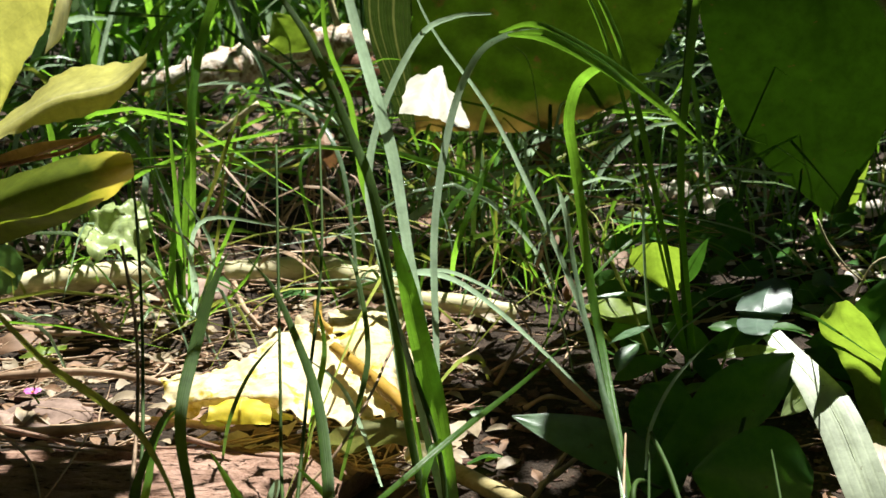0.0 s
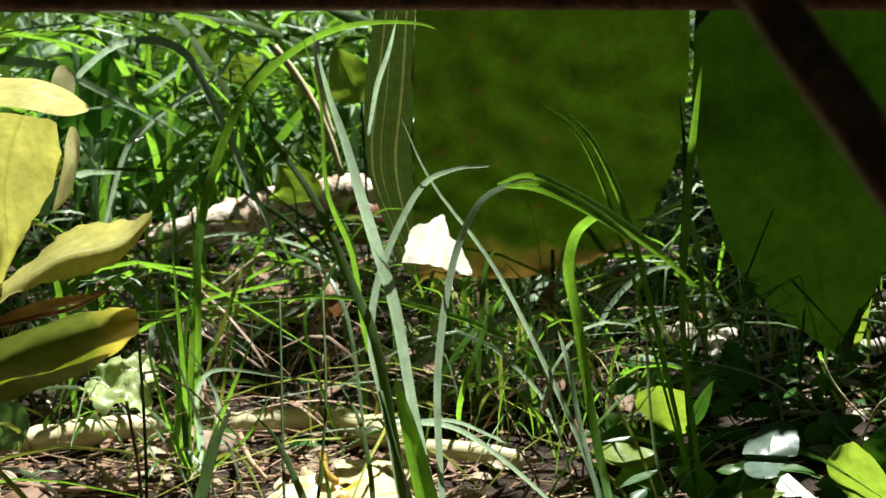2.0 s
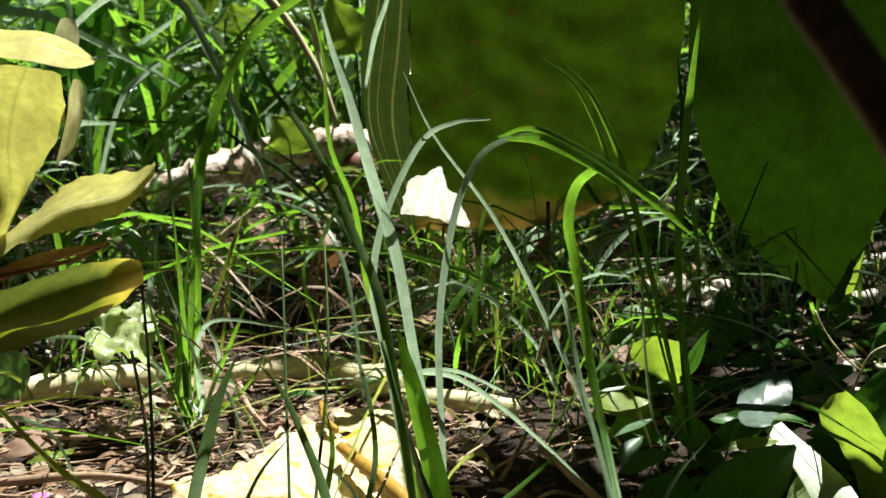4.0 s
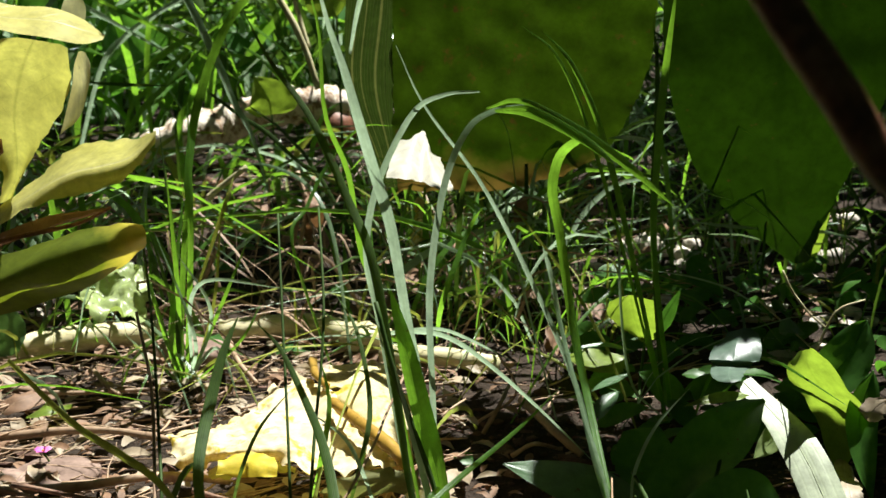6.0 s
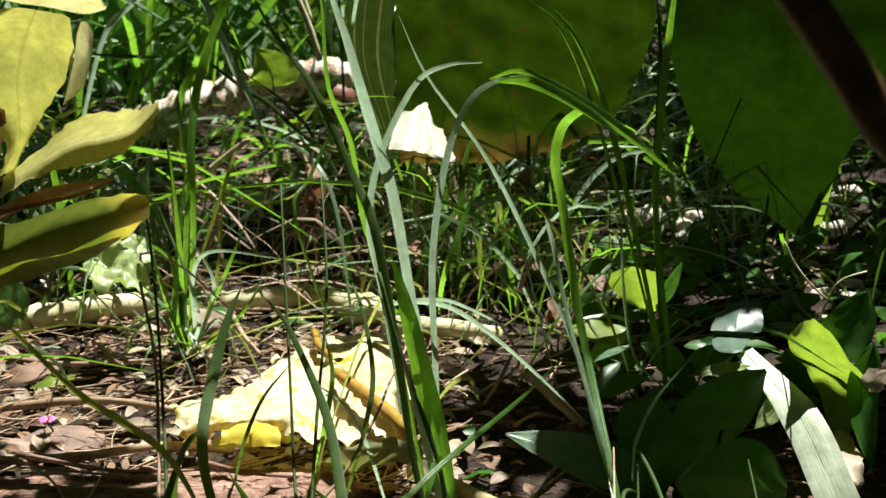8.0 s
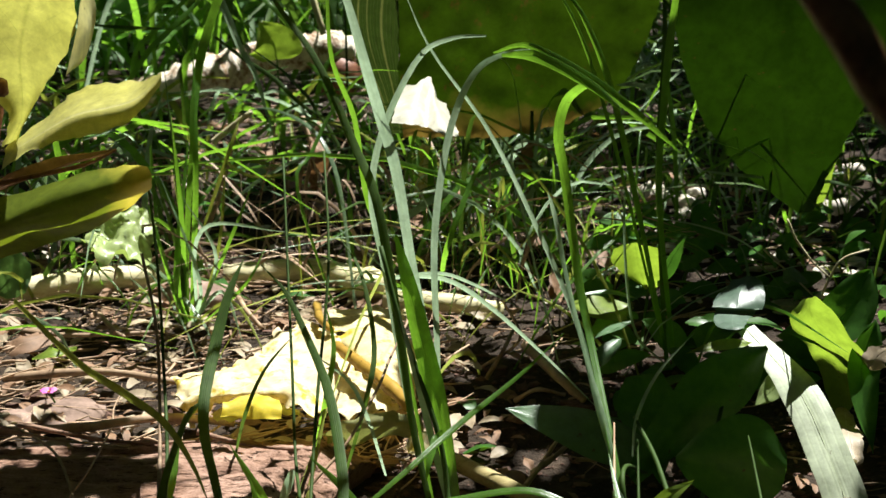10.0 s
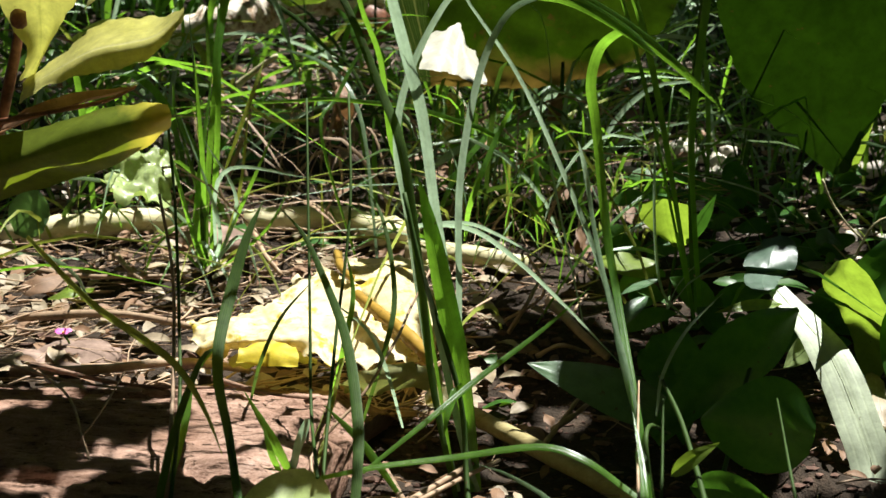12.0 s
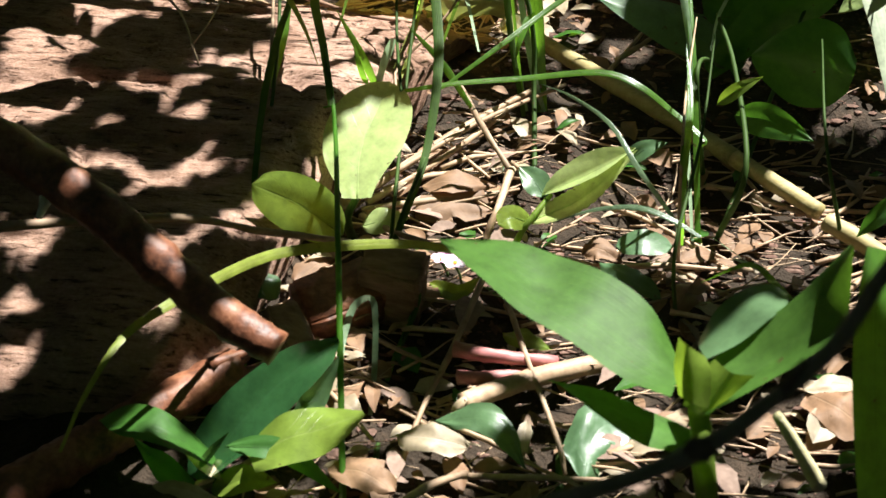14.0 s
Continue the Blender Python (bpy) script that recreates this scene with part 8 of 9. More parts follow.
gap(SUNNY, (0.0788, 0.9300, 0.1387), .07)
gap(SUNNY, (0.0395, 0.9400, 0.2134), .07)
gap(SUNNY, (0.1001, 0.9400, 0.2134), .06)
gap(SUNNY, (0.2257, 0.9100, 0.1659), .06)
gap(SUNNY, (0.2497, 0.9050, 0.0940), .05)
gap(SUNNY, (0.1974, 0.9100, 0.1956), .05)
gap(SUNNY, (-0.1550, 0.6000, 0.2700), .02)
gap(SUNNY, (-0.16, 0.555, 0.262), .03)
gap(SUNNY, (-0.2, 0.555, 0.262), .03)
gap(SUNNY, (-0.1425, 1.2500, 0.1950), .02)
gap(SUNNY, (-0.1206, 1.2400, 0.1558), .02)
gap(SUNNY, (-0.1086, 1.2300, 0.1195), .02)
gap(SUNNY, (-0.1612, 1.2500, 0.2202), .02)
gap(SUNNY, (-0.0594, 0.3650, 0.0158), .014)
gap(SUNNY, (-0.0598, 0.7700, 0.1735), .02)
gap(SUNNY, (-0.0525, 0.7700, 0.1638), .02)
gap(SUNNY, (-0.0599, 0.7800, 0.2341), .025)
gap(SUNNY, (-0.0929, 0.8400, 0.2019), .022)
gap(SUNNY, (-0.0849, 0.8200, 0.1633), .022)
gap(SUNNY, (-0.1079, 0.8500, 0.2193), .022)
gap(SUNNY, (-0.1222, 0.8600, 0.2346), .022)
gap(SUNNY, (-0.0954, 0.8600, 0.2245), .02)
gap(SUNNY, (-0.1860, 0.9200, 0.1928), .025)
gap(SUNNY, (-0.3009, 0.7805, 0.0120), .03)
gap(SUNNY, (-0.2592, 0.8055, 0.0120), .03)
gap(SUNNY, (-0.2769, 0.7073, 0.0120), .02)
gap(SUNNY, (-0.2273, 0.8200, 0.0120), .02)
gap(SUNNY, (-0.1161, 0.4750, 0.0406), .011)
gap(SUNNY, (-0.1062, 0.4000, 0.0212), .010)
gap(SUNNY, (-0.1135, 0.5050, 0.0589), .011)
gap(SUNNY, (-0.1122, 0.4400, 0.0277), .010)
gap(SUNNY, (-0.0759, 0.4100, 0.0227), .008)
gap(SUNNY, (-0.0871, 0.4800, 0.0686), .010)
gap(SUNNY, (-0.0336, 0.5929, 0.0350), .018)
gap(SUNNY, (-0.0259, 0.5850, 0.1884), .025)
gap(SUNNY, (-0.0199, 0.5780, 0.1493), .02)
gap(SUNNY, (-0.0346, 0.6000, 0.1555), .02)
gap(SUNNY, (-0.0025, 0.5800, 0.1617), .02)
gap(SUNNY, (-0.0386, 0.6000, 0.2151), .03)
gap(SUNNY, (-0.0063, 0.5700, 0.0795), .03)
gap(SUNNY, (0.0012, 0.5850, 0.1808), .03)
gap(SUNNY, (0.0205, 0.5900, 0.2222), .04)
gap(SUNNY, (0.0437, 0.5750, 0.2228), .04)
gap(SUNNY, (0.0667, 0.5650, 0.2130), .04)
gap(SUNNY, (0.0904, 0.5600, 0.1950), .03)
gap(SUNNY, (0.0533, 0.5900, 0.1847), .03)
gap(SUNNY, (0.0592, 0.5850, 0.1418), .025)
gap(SUNNY, (0.0209, 0.5900, 0.1923), .03)
gap(SUNNY, (-0.0039, 0.6000, 0.2202), .03)
gap(SUNNY, (-0.0088, 0.6000, 0.2227), .03)
gap(SUNNY, (0.0719, 0.7400, 0.2190), .04)
gap(SUNNY, (0.0386, 0.5800, 0.1488), .02)
gap(SUNNY, (-0.0271, 0.7700, 0.2768), .04)
gap(SUNNY, (0.0174, 0.7500, 0.2657), .03)
gap(SUNNY, (0.1245, 0.7350, 0.2303), .02)
gap(SUNNY, (-0.0013, 0.5800, 0.1302), .02)
gap(SUNNY, (-0.0151, 0.5750, 0.1186), .02)
gap(SUNNY, (0.0186, 0.7521, 0.0000), .02)
gap(SUNNY, (0.1779, 1.1131, 0.0000), .02)
gap(SUNNY, (0.2091, 1.1020, 0.0000), .02)
gap(SUNNY, (0.3466, 1.1236, 0.0000), .03)
gap(SUNNY, (-0.1016, 1.0026, 0.0000), .025)
gap(SUNNY, (-0.0426, 1.0448, 0.0000), .02)
gap(SUNNY, (-0.1460, 0.9000, 0.0265), .03)
gap(SUNNY, (-0.1594, 0.8000, 0.0867), .03)
gap(SUNNY, (-0.1521, 0.8200, 0.1520), .03)
gap(SUNNY, (-0.1678, 0.7800, 0.0575), .02)
gap(SUNNY, (-0.1253, 0.8500, 0.0785), .03)
gap(SUNNY, (0.0196, 0.8400, 0.0930), .02)
gap(SUNNY, (0.0476, 0.8800, 0.0338), .02)
gap(SUNNY, (-0.0236, 0.5900, 0.1922), .02)
gap(SUNNY, (0.0443, 0.5700, 0.0935), .02)
gap(SUNNY, (0.0623, 0.5500, 0.1022), .02)
gap(SUNNY, (0.0482, 0.9000, 0.0513), .02)
gap(SUNNY, (0.1165, 0.8000, 0.0470), .028)
gap(SUNNY, (0.0990, 0.7900, 0.0218), .022)
gap(SUNNY, (0.0983, 0.7500, 0.0157), .014)
gap(SUNNY, (0.1796, 0.6300, 0.0432), .032)
gap(SUNNY, (0.1887, 0.5900, 0.0143), .022)
gap(SUNNY, (0.1844, 0.6100, 0.0282), .02)
gap(SUNNY, (0.1702, 0.6550, 0.0538), .02)
gap(SUNNY, (0.1559, 0.6650, 0.0779), .026)
gap(SUNNY, (0.2043, 0.6550, 0.0475), .026)
gap(SUNNY, (0.0374, 0.6100, 0.0371), .013)
gap(SUNNY, (0.1446, 0.6450, 0.0597), .008)
gap(SUNNY, (-0.0644, 0.4500, 0.0514), .024)
gap(SUNNY, (-0.0827, 0.4120, 0.0321), .014)
gap(SUNNY, (0.0307, 0.4500, 0.0341), .032)
gap(SUNNY, (0.2372, 0.8200, 0.0890), .02)
gap(SUNNY, (0.0441, 0.4540, 0.0442), .02)
gap(SUNNY, (0.0148, 0.4420, 0.0234), .018)
gap(SUNNY, (-0.0040, 0.4350, 0.0191), .01)
gap(SUNNY, (-0.0348, 0.5089, 0.0150), .03)
gap(SUNNY, (-0.0085, 0.5177, 0.0150), .02)
gap(SUNNY, (-0.0158, 0.4708, 0.0100), .022)
gap(SUNNY, (-0.0348, 0.4547, 0.0100), .02)
gap(SUNNY, (0.0570, 0.6383, 0.0000), .018)
gap(SUNNY, (0.1316, 0.4773, 0.0100), .02)
gap(SUNNY, (0.1508, 0.4539, 0.0100), .02)
gap(SUNNY, (0.0738, 0.5175, 0.0000), .006)
gap(SUNNY, (0.1357, 0.4933, 0.0120), .012)
gap(SUNNY, (0.1189, 0.5052, 0.0120), .010)
gap(SUNNY, (0.1455, 0.4719, 0.0120), .012)
gap(SUNNY, (0.0914, 0.5404, 0.0000), .010)
gap(SUNNY, (0.1047, 0.4795, 0.0060), .010)
gap(SUNNY, (0.0900, 0.4870, 0.0566), .006)
gap(SUNNY, (0.1537, 0.5545, 0.0000), .012)
gap(SUNNY, (0.0596, 0.6162, 0.0000), .02)
gap(SUNNY, (0.0173, 0.2620, 0.1103), .026)
gap(SUNNY, (-0.0031, 0.2700, 0.1164), .02)
gap(SUNNY, (0.0653, 0.2430, 0.1229), .036)
gap(SUNNY, (0.0657, 0.2620, 0.1195), .015)
gap(SUNNY, (0.0351, 0.2400, 0.0931), .018)
gap(SUNNY, (0.0124, 0.3620, 0.0000), .025)
gap(SUNNY, (-0.0206, 0.3096, 0.0100), .02)
gap(SUNNY, (0.0412, 0.3525, 0.0000), .025)
gap(SUNNY, (0.1241, 0.3427, 0.0100), .03)
gap(SUNNY, (0.0315, 0.4349, 0.0000), .015)
gap(SUNNY, (0.0541, 0.4678, 0.0000), .015)
gap(SUNNY, (0.1270, 0.4645, 0.0000), .014)
gap(SUNNY, (0.0830, 0.4418, 0.0000), .018)
gap(SUNNY, (0.1085, 0.4535, 0.0000), .014)
gap(SUNNY, (0.1470, 0.4302, 0.0000), .02)
gap(SUNNY, (0.0676, 0.4924, 0.0000), .014)
gap(SUNNY, (0.0133, 0.3974, 0.0000), .012)
gap(SUNNY, (0.0865, 0.3215, 0.0000), .015)
gap(SUNNY, (-0.0482, 0.3019, -0.0000), .015)
gap(SUNNY, (0.0443, 0.3177, 0.0100), .02)
gap(SUNNY, (-0.0798, 0.3030, 0.0338), .018)
gap(SUNNY, (-0.0659, 0.2900, 0.0263), .022)
gap(SUNNY, (-0.1037, 0.2830, 0.0122), .010)
gap(SUNNY, (-0.1249, 0.2920, 0.0145), .010)
gap(SUNNY, (-0.0807, 0.2868, 0.0656), .006)
gap(SUNNY, (-0.1130, 0.3119, 0.0220), .007)
gap(SUNNY, (-0.1559, 0.2616, 0.0220), .008)
gap(SUNNY, (-0.0546, 0.3464, 0.0120), .010)
gap(SUNNY, (-0.0358, 0.3000, 0.0120), .012)
gap(SUNNY, (-0.0601, 0.3265, 0.0120), .010)
gap(SUNNY, (-0.0314, 0.3333, 0.0120), .009)
gap(SUNNY, (0.0584, 0.2400, 0.1065), .026)
gap(SUNNY, (-0.1092, 0.3302, 0.0200), .007)
gap(SUNNY, (-0.0890, 0.3539, 0.0536), .008)
gap(SUNNY, (-0.1268, 0.2835, 0.0633), .006)
gap(SUNNY, (-0.0624, 0.3700, 0.0143), .012)
gap(SUNNY, (-0.1412, 0.3158, 0.1026), .004)
gap(SUNNY, (-0.1101, 0.2993, 0.0860), .005)
gap(SUNNY, (-0.0869, 0.2916, 0.0729), .005)
gap(SUNNY, (-0.0258, 0.4113, 0.0120), .012)
gap(SUNNY, (-0.0096, 0.3515, 0.0140), .010)
gap(SUNNY, (0.0034, 0.3499, 0.0140), .010)
gap(SUNNY, (0.0164, 0.3483, 0.0140), .010)
gap(SUNNY, (-0.0904, 0.4427, 0.3115), .007)
gap(SUNNY, (-0.0417, 0.4524, 0.3099), .007)
gap(SUNNY, (-0.0079, 0.4557, 0.3090), .007)
gap(SUNNY, (0.0262, 0.4563, 0.3082), .007)
gap(SUNNY, (0.0516, 0.4550, 0.3077), .007)
gap(SUNNY, (0.1088, 0.4464, 0.3068), .007)
gap(SUNNY, (0.1319, 0.4406, 0.3065), .007)
gap(SUNNY, (0.0969, 0.2620, 0.0609), .012)


SPECKS = [((rng.uniform(0.0, 0.5), rng.uniform(0.82, 1.45), 0.02), rng.uniform(0.005, 0.018)) for _ in range(125)] + [((rng.uniform(-0.34, 0.05), rng.uniform(0.84, 1.3), 0.04), rng.uniform(0.006, 0.018)) for _ in range(80)] + [((rng.uniform(-0.4, 0.05), rng.uniform(0.98, 1.36), 0.06), rng.uniform(0.01, 0.026)) for _ in range(65)]


SPECKS = [s for s in SPECKS if not hollow(s[0][0] - 0.01, s[0][1])]
LOG_SUN = []
gap(LOG_SUN, (-0.1947, 0.5181, 0.0350), .005)
gap(LOG_SUN, (-0.1818, 0.5161, 0.0350), .005)
gap(LOG_SUN, (-0.1681, 0.5159, 0.0350), .005)
gap(LOG_SUN, (-0.1571, 0.5153, 0.0350), .006)
gap(LOG_SUN, (-0.1437, 0.5162, 0.0350), .006)
gap(LOG_SUN, (-0.1328, 0.5161, 0.0350), .007)
gap(LOG_SUN, (-0.2246, 0.4801, 0.0350), .004)
gap(LOG_SUN, (-0.2120, 0.4819, 0.0350), .004)
gap(LOG_SUN, (-0.1967, 0.4836, 0.0350), .004)
gap(LOG_SUN, (-0.1833, 0.4829, 0.0350), .004)
gap(LOG_SUN, (-0.1703, 0.4737, 0.0350), .006)
gap(LOG_SUN, (-0.1621, 0.4739, 0.0350), .006)
gap(LOG_SUN, (-0.1575, 0.4846, 0.0350), .004)
gap(LOG_SUN, (-0.1488, 0.4941, 0.0350), .005)
gap(LOG_SUN, (-0.1872, 0.4282, 0.0350), .005)
gap(LOG_SUN, (-0.1769, 0.4266, 0.0350), .005)
gap(LOG_SUN, (-0.1641, 0.4262, 0.0350), .005)
gap(LOG_SUN, (-0.1458, 0.4192, 0.0350), .004)
gap(LOG_SUN, (-0.1389, 0.4253, 0.0350), .006)
gap(LOG_SUN, (-0.1319, 0.4315, 0.0350), .006)
gap(LOG_SUN, (-0.1602, 0.4063, 0.0350), .003)
gap(LOG_SUN, (-0.1548, 0.4125, 0.0350), .004)
gap(LOG_SUN, (-0.2159, 0.4190, 0.0350), .008)
gap(LOG_SUN, (-0.1956, 0.3750, 0.0350), .005)
gap(LOG_SUN, (-0.1837, 0.3804, 0.0350), .005)
gap(LOG_SUN, (-0.1888, 0.3785, 0.0350), .004)
gap(LOG_SUN, (-0.1854, 0.3461, 0.0350), .004)
gap(LOG_SUN, (-0.1637, 0.3475, 0.0350), .003)
gap(LOG_SUN, (-0.1709, 0.3353, 0.0350), .003)
gap(LOG_SUN, (-0.1637, 0.3362, 0.0350), .004)
gap(LOG_SUN, (-0.1501, 0.3458, 0.0350), .003)
gap(LOG_SUN, (-0.1471, 0.3401, 0.0350), .003)
gap(LOG_SUN, (-0.1306, 0.3780, 0.0350), .006)
gap(LOG_SUN, (-0.1245, 0.3669, 0.0350), .005)
gap(LOG_SUN, (-0.1156, 0.3915, 0.0350), .005)
gap(LOG_SUN, (-0.1824, 0.4531, 0.0350), .003)
gap(LOG_SUN, (-0.1464, 0.4606, 0.0350), .004)
gap(LOG_SUN, (-0.2559, 0.5720, 0.0350), .010)
gap(LOG_SUN, (-0.2567, 0.5408, 0.0350), .005)
gap(LOG_SUN, (-0.1872, 0.5792, 0.0350), .005)
gap(LOG_SUN, (-0.2372, 0.5781, 0.0350), .008)
gap(LOG_SUN, (-0.1060, 0.4417, 0.0350), .005)
gap(LOG_SUN, (-0.1206, 0.5672, 0.0350), .016)
gap(LOG_SUN, (-0.1370, 0.5772, 0.0350), .010)
gap(LOG_SUN, (-0.0986, 0.5294, 0.0350), .016)
gap(LOG_SUN, (-0.1103, 0.5112, 0.0350), .011)
gap(LOG_SUN, (-0.0963, 0.4923, 0.0350), .010)
gap(LOG_SUN, (-0.1271, 0.5280, 0.0350), .012)
gap(LOG_SUN, (-0.0963, 0.5770, 0.0350), .014)
gap(LOG_SUN, (-0.2220, 0.6703, 0.0200), .022)
gap(LOG_SUN, (-0.1874, 0.6775, 0.0200), .022)
gap(LOG_SUN, (-0.1594, 0.6603, 0.0200), .02)
gap(LOG_SUN, (-0.1880, 0.3520, 0.0300), .005)
gap(LOG_SUN, (-0.1680, 0.3420, 0.0300), .005)
gap(LOG_SUN, (-0.1960, 0.3730, 0.0350), .005)
gap(LOG_SUN, (-0.1830, 0.3790, 0.0350), .005)
gap(LOG_SUN, (-0.1510, 0.3560, 0.0300), .005)
gap(LOG_SUN, (-0.1670, 0.3540, 0.0300), .005)
gap(LOG_SUN, (-0.1680, 0.3070, 0.0200), .005)
gap(LOG_SUN, (-0.1790, 0.3270, 0.0250), .005)
gap(LOG_SUN, (-0.1210, 0.3140, 0.0120), .005)
gap(LOG_SUN, (-0.1030, 0.3280, 0.0160), .005)
gap(LOG_SUN, (-0.1580, 0.2730, 0.0100), .005)
LOG_SUN = tuple((p, r * (0.6 if p[1] > 0.45 else 1.1)) for p, r in LOG_SUN)
ALL_SUN = (*SUNNY, *SPECKS, *LOG_SUN)
HIGH_SUN = tuple(e for e in SUNNY if e[0][2] > 0.12)
MID_SUN = tuple(e for e in SUNNY if e[0][2] > 0.011)


def sunlit(c0, size, spots=ALL_SUN, share=0.85):
    for p, r in spots:
        o = c0 - Vector(p)
        if (o - SUN_TO * o.dot(SUN_TO)).length < r * share + size * 0.34 and o.dot(SUN_TO) > 0:
            return True
    return False


def over_log(f):
    return -0.43 < f.x < -0.07 and 0.29 < f.y < 0.64


def crown_leaf(bm, c0, size, up):
    a = rng.uniform(0, 6.28)
    d = Vector((math.cos(a), math.sin(a), rng.uniform(-0.4, 0.4))) * size * 0.6
    add_leaf(bm, [c0 - d, c0 + Vector((0, 0, 0.01)), c0 + d], size * 0.8, up=up, shape="ovate", fold=0.1, ruffle=0.0, n=5, m=2)


crown = bmesh.new()
for k in range(4500):
    z = rng.uniform(0.45, 0.9)
    c0 = Vector((rng.uniform(-1.0, 1.3), rng.uniform(-0.6, 1.9), z))
    foot = c0 - SUN_TO * (z / SUN_TO.z)
    size = rng.uniform(0.05, 0.10)
    if not (foot.x < 0.12 and foot.y > 1.32) and not over_log(foot) and not sunlit(c0, size):
        crown_leaf(crown, c0, size, (rng.uniform(-0.5, 0.5), rng.uniform(-0.5, 0.5), 1))
for k in range(20000):
    z = rng.uniform(0.41, 0.65)
    foot = Vector((rng.uniform(-0.45, 0.62), rng.uniform(0.2, 1.75), 0.0))
    c0 = foot + SUN_TO * (z / SUN_TO.z)
    if foot.y > 0.84 and (rng.random() < (0.22 if foot.y > 1.05 or foot.x > 0.1 else 0.08) or (foot.x < 0.12 and foot.y > 1.32)):
        continue
    size = rng.uniform(0.016, 0.036)
    if not over_log(foot) and not sunlit(c0, size):
        crown_leaf(crown, c0, size, (rng.uniform(-0.5, 0.5), rng.uniform(-0.5, 0.5), 1))
for count, xr, yr, keep in ((5600, (-0.45, -0.05), (0.27, 0.66), (*MID_SUN, *LOG_SUN)), (900, (-0.17, -0.02), (0.27, 0.37), MID_SUN), (700, (-0.2, -0.09), (0.29, 0.42), (*MID_SUN, *LOG_SUN))):
    for k in range(count):
        z = rng.uniform(0.41, 0.6)
        c0 = Vector((rng.uniform(*xr), rng.uniform(*yr), 0.03)) + SUN_TO * (z / SUN_TO.z)
        size = rng.uniform(0.010, 0.022)
        if not sunlit(c0, size, keep):
            crown_leaf(crown, c0, size, (rng.uniform(-0.5, 0.5), rng.uniform(-0.5, 0.5), 1))
# Extra unseen leaves over single spots to hold them in shade
for count, p, e, keep in ((150, (-0.104, 0.462, 0.03), (0.018, 0.024, 0.0), tuple(q for q in MID_SUN if q[0][0] > -0.085)), (50, (-0.200, 0.530, 0.036), (0.035, 0.022, 0.0), MID_SUN), (260, (0.1290, 0.6000, 0.0423), (0.04, 0.02, 0.03), SUNNY), (420, (0.0393, 0.6330, 0.0000), (0.07, 0.04, 0.0), MID_SUN), (220, (-0.0315, 0.3771, 0.0000), (0.03, 0.025, 0.0), MID_SUN), (300, (0.1196, 0.5450, 0.0619), (0.03, 0.03, 0.01), SUNNY), (300, (-0.2104, 0.6300, 0.1305), (0.045, 0.012, 0.015), (((-0.1454, 0.6200, 0.1542), .02), ((-0.1848, 0.6500, 0.1991), .03), ((-0.2016, 0.6700, 0.2226), .024), ((-0.1909, 0.6800, 0.2483), .022), ((-0.1563, 0.6400, 0.1905), .028), ((-0.1469, 0.5600, 0.2579), .016)))):
    for k in range(count):
        t = Vector(p) + Vector([rng.uniform(-h, h) for h in e])
        c0 = t + SUN_TO * ((rng.uniform(0.43, 0.62) - t.z) / SUN_TO.z)
        size = rng.uniform(0.016, 0.034)
        if not sunlit(c0, size, keep, 0.8):
            crown_leaf(crown, c0, size, (rng.uniform(-0.5, 0.5), rng.uniform(-0.5, 0.5), 1))
RIGHT_SUN = tuple((p, r if p[1] > 0.77 else r * 0.7) for p, r in MID_SUN) + tuple(e for e in SPECKS if e[0][0] > 0.12 and e[0][1] > 0.8)
for k in range(3000):
    t = Vector((rng.uniform(0.03, 0.4), rng.uniform(0.54, 0.96), 0.02))
    c0 = t + SUN_TO * (rng.uniform(0.43, 0.62) / SUN_TO.z)
    size = rng.uniform(0.014, 0.026)
    if not sunlit(c0, size, RIGHT_SUN, 0.8):
        crown_leaf(crown, c0, size, (rng.uniform(-0.5, 0.5), rng.uniform(-0.5, 0.5), 1))
SMALL_SUN = tuple((p, r * 0.5) for p, r in SPECKS)
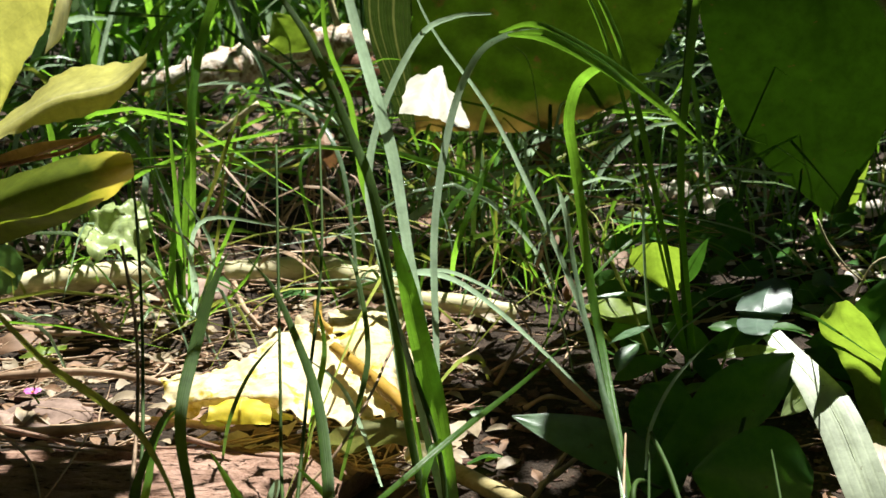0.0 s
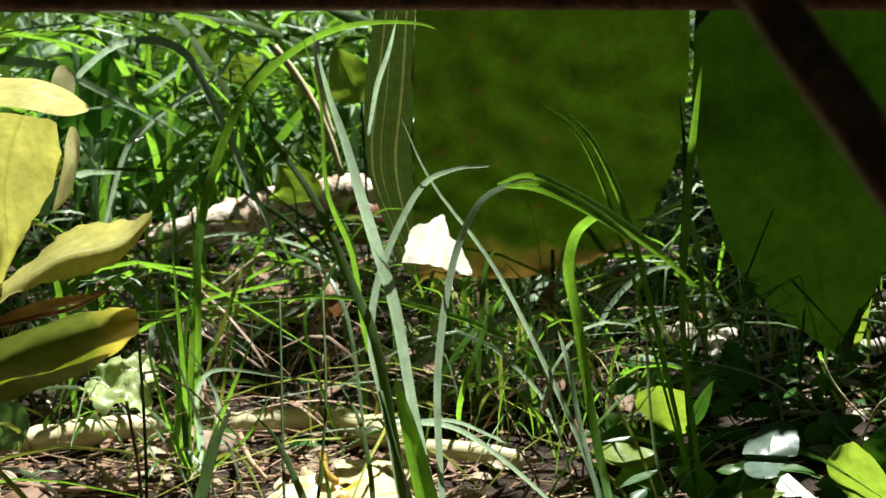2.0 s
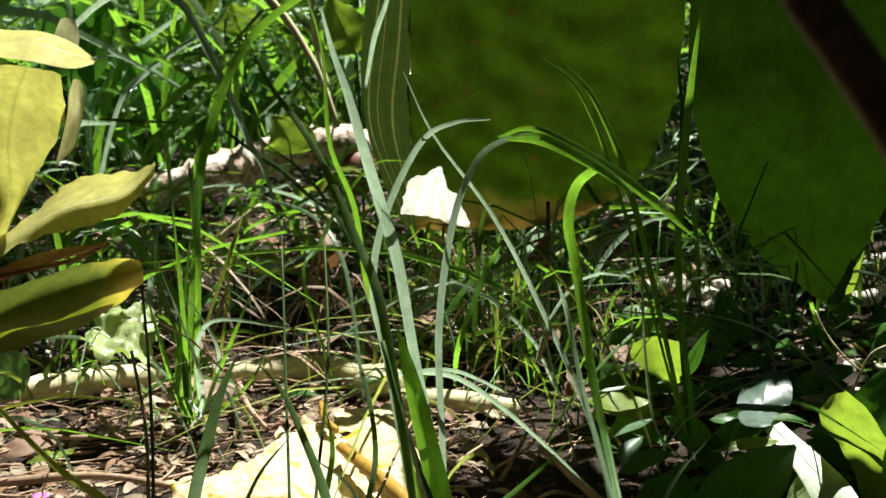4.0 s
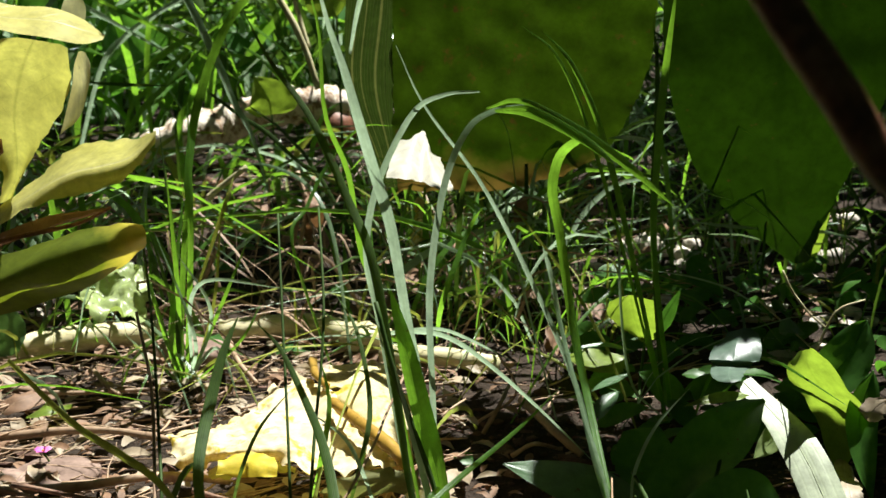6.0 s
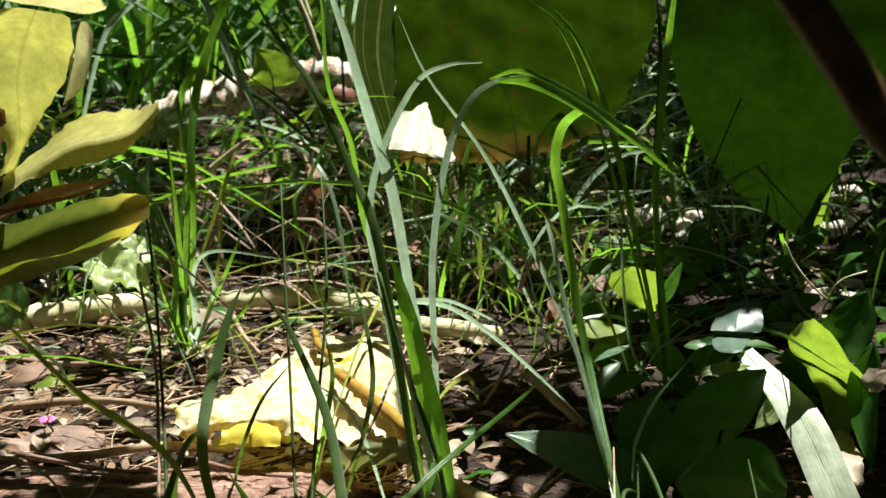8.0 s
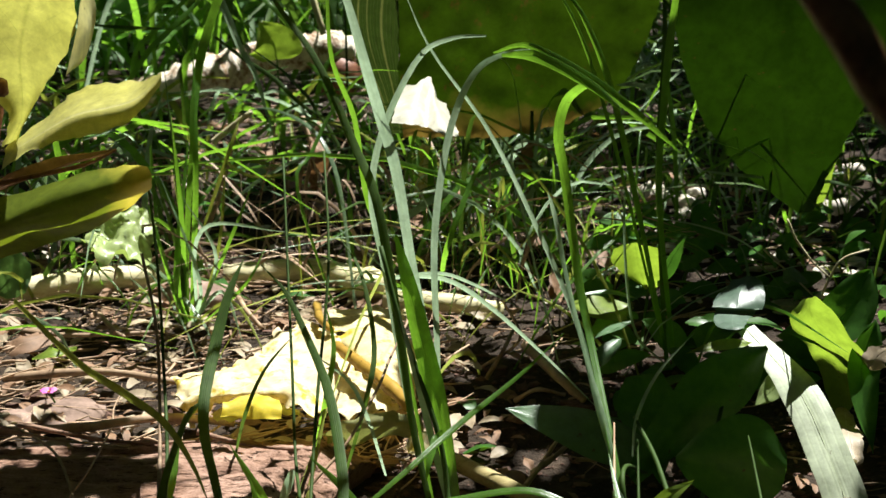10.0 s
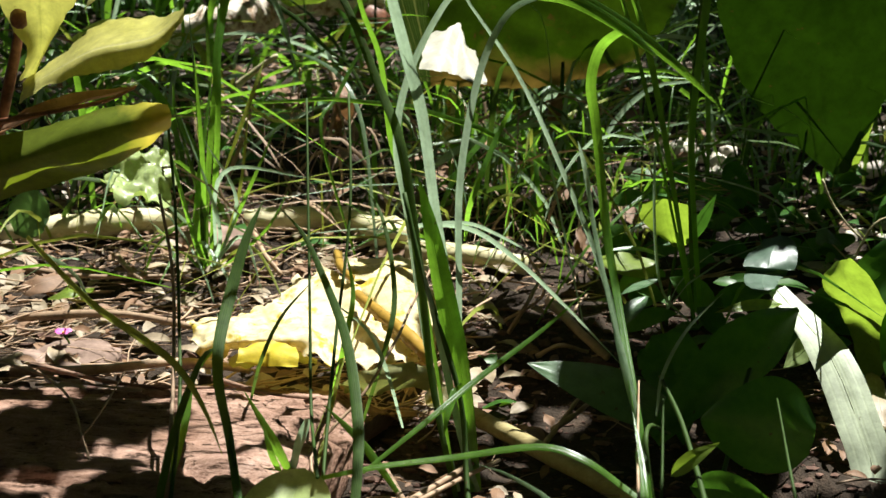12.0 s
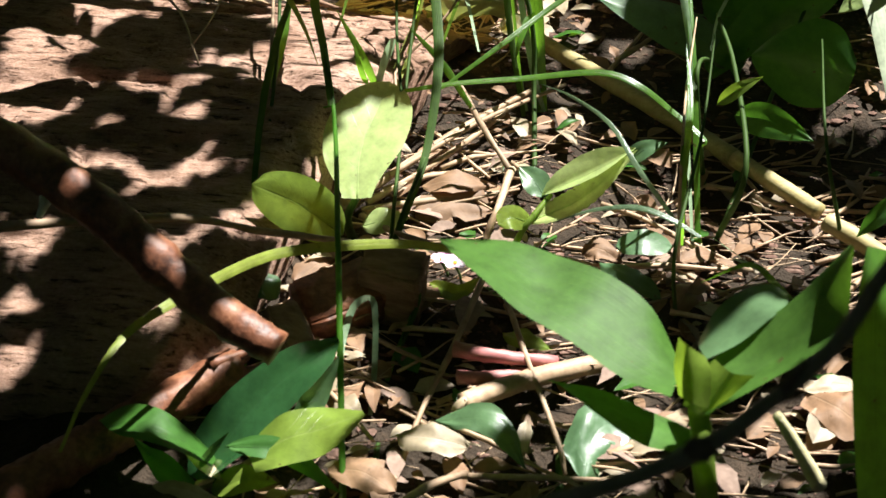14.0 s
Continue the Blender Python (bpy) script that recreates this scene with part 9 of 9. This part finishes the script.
for k in range(3600):
    t = Vector((rng.uniform(-0.34, 0.5), rng.uniform(0.9, 1.34), 0.03))
    c0 = t + SUN_TO * (rng.uniform(0.43, 0.62) / SUN_TO.z)
    size = rng.uniform(0.014, 0.03)
    if not sunlit(c0, size, (*MID_SUN, *SMALL_SUN), 0.8):
        crown_leaf(crown, c0, size, (rng.uniform(-0.5, 0.5), rng.uniform(-0.5, 0.5), 1))
single("shrub_crown", crown, LEAF_CANOPY, "unseen leaves added overhead to dapple the sun", "shrub", kind="stuff")
# Unseen ring of leaves added behind and beside to cut sky light
thicket = bmesh.new()
for _ in range(3600):
    a, r = rng.uniform(radians(140), radians(400)), rng.uniform(1.2, 1.9)
    c0 = Vector((math.cos(a) * r, 0.4 + math.sin(a) * r, rng.uniform(0.02, 1.3)))
    if not sunlit(c0, 0.12):
        crown_leaf(thicket, c0, rng.uniform(0.08, 0.16), (-math.cos(a) + rng.uniform(-0.5, 0.5), -math.sin(a), rng.uniform(0, 0.8)))
single("thicket", thicket, LEAF_DARK, "unseen leaves added round about to cut sky light", "bushes", kind="stuff")
# Unseen stems added so that the crown does not hang free
for k in range(12):
    a = radians(150 + k * 21)
    r = 1.35 + 0.25 * ((k * 7) % 3) / 2
    b = Vector((math.cos(a) * r, 0.4 + math.sin(a) * r, 0))
    t = Vector((b.x * 0.55, 0.4 + (b.y - 0.4) * 0.55, 0.62 + 0.05 * (k % 4)))
    single("shrub_stem", tube([b, b * 0.97 + Vector((0, 0, 0.3)), b.lerp(t, 0.5) + Vector((0, 0, 0.28)), t], 0.012, 0.005, 16, 8, 0.2, 0.1, k), BARK_DARK, "unseen stem added under the shading leaves", "stem", "shrub stems")
# Unseen far bushes added to block the low sky
hedge = bmesh.new()
for _ in range(3200):
    c0 = Vector((rng.uniform(-9, 9), rng.uniform(9, 10.5), rng.uniform(0.1, 5) ** 1.0))
    crown_leaf(hedge, c0, rng.uniform(0.35, 0.6), (rng.uniform(-0.5, 0.5), -1, rng.uniform(0, 0.8)))
single("distant_bushes", hedge, LEAF_DARK, "unseen bushes added to block low sky light", "bushes", kind="stuff")
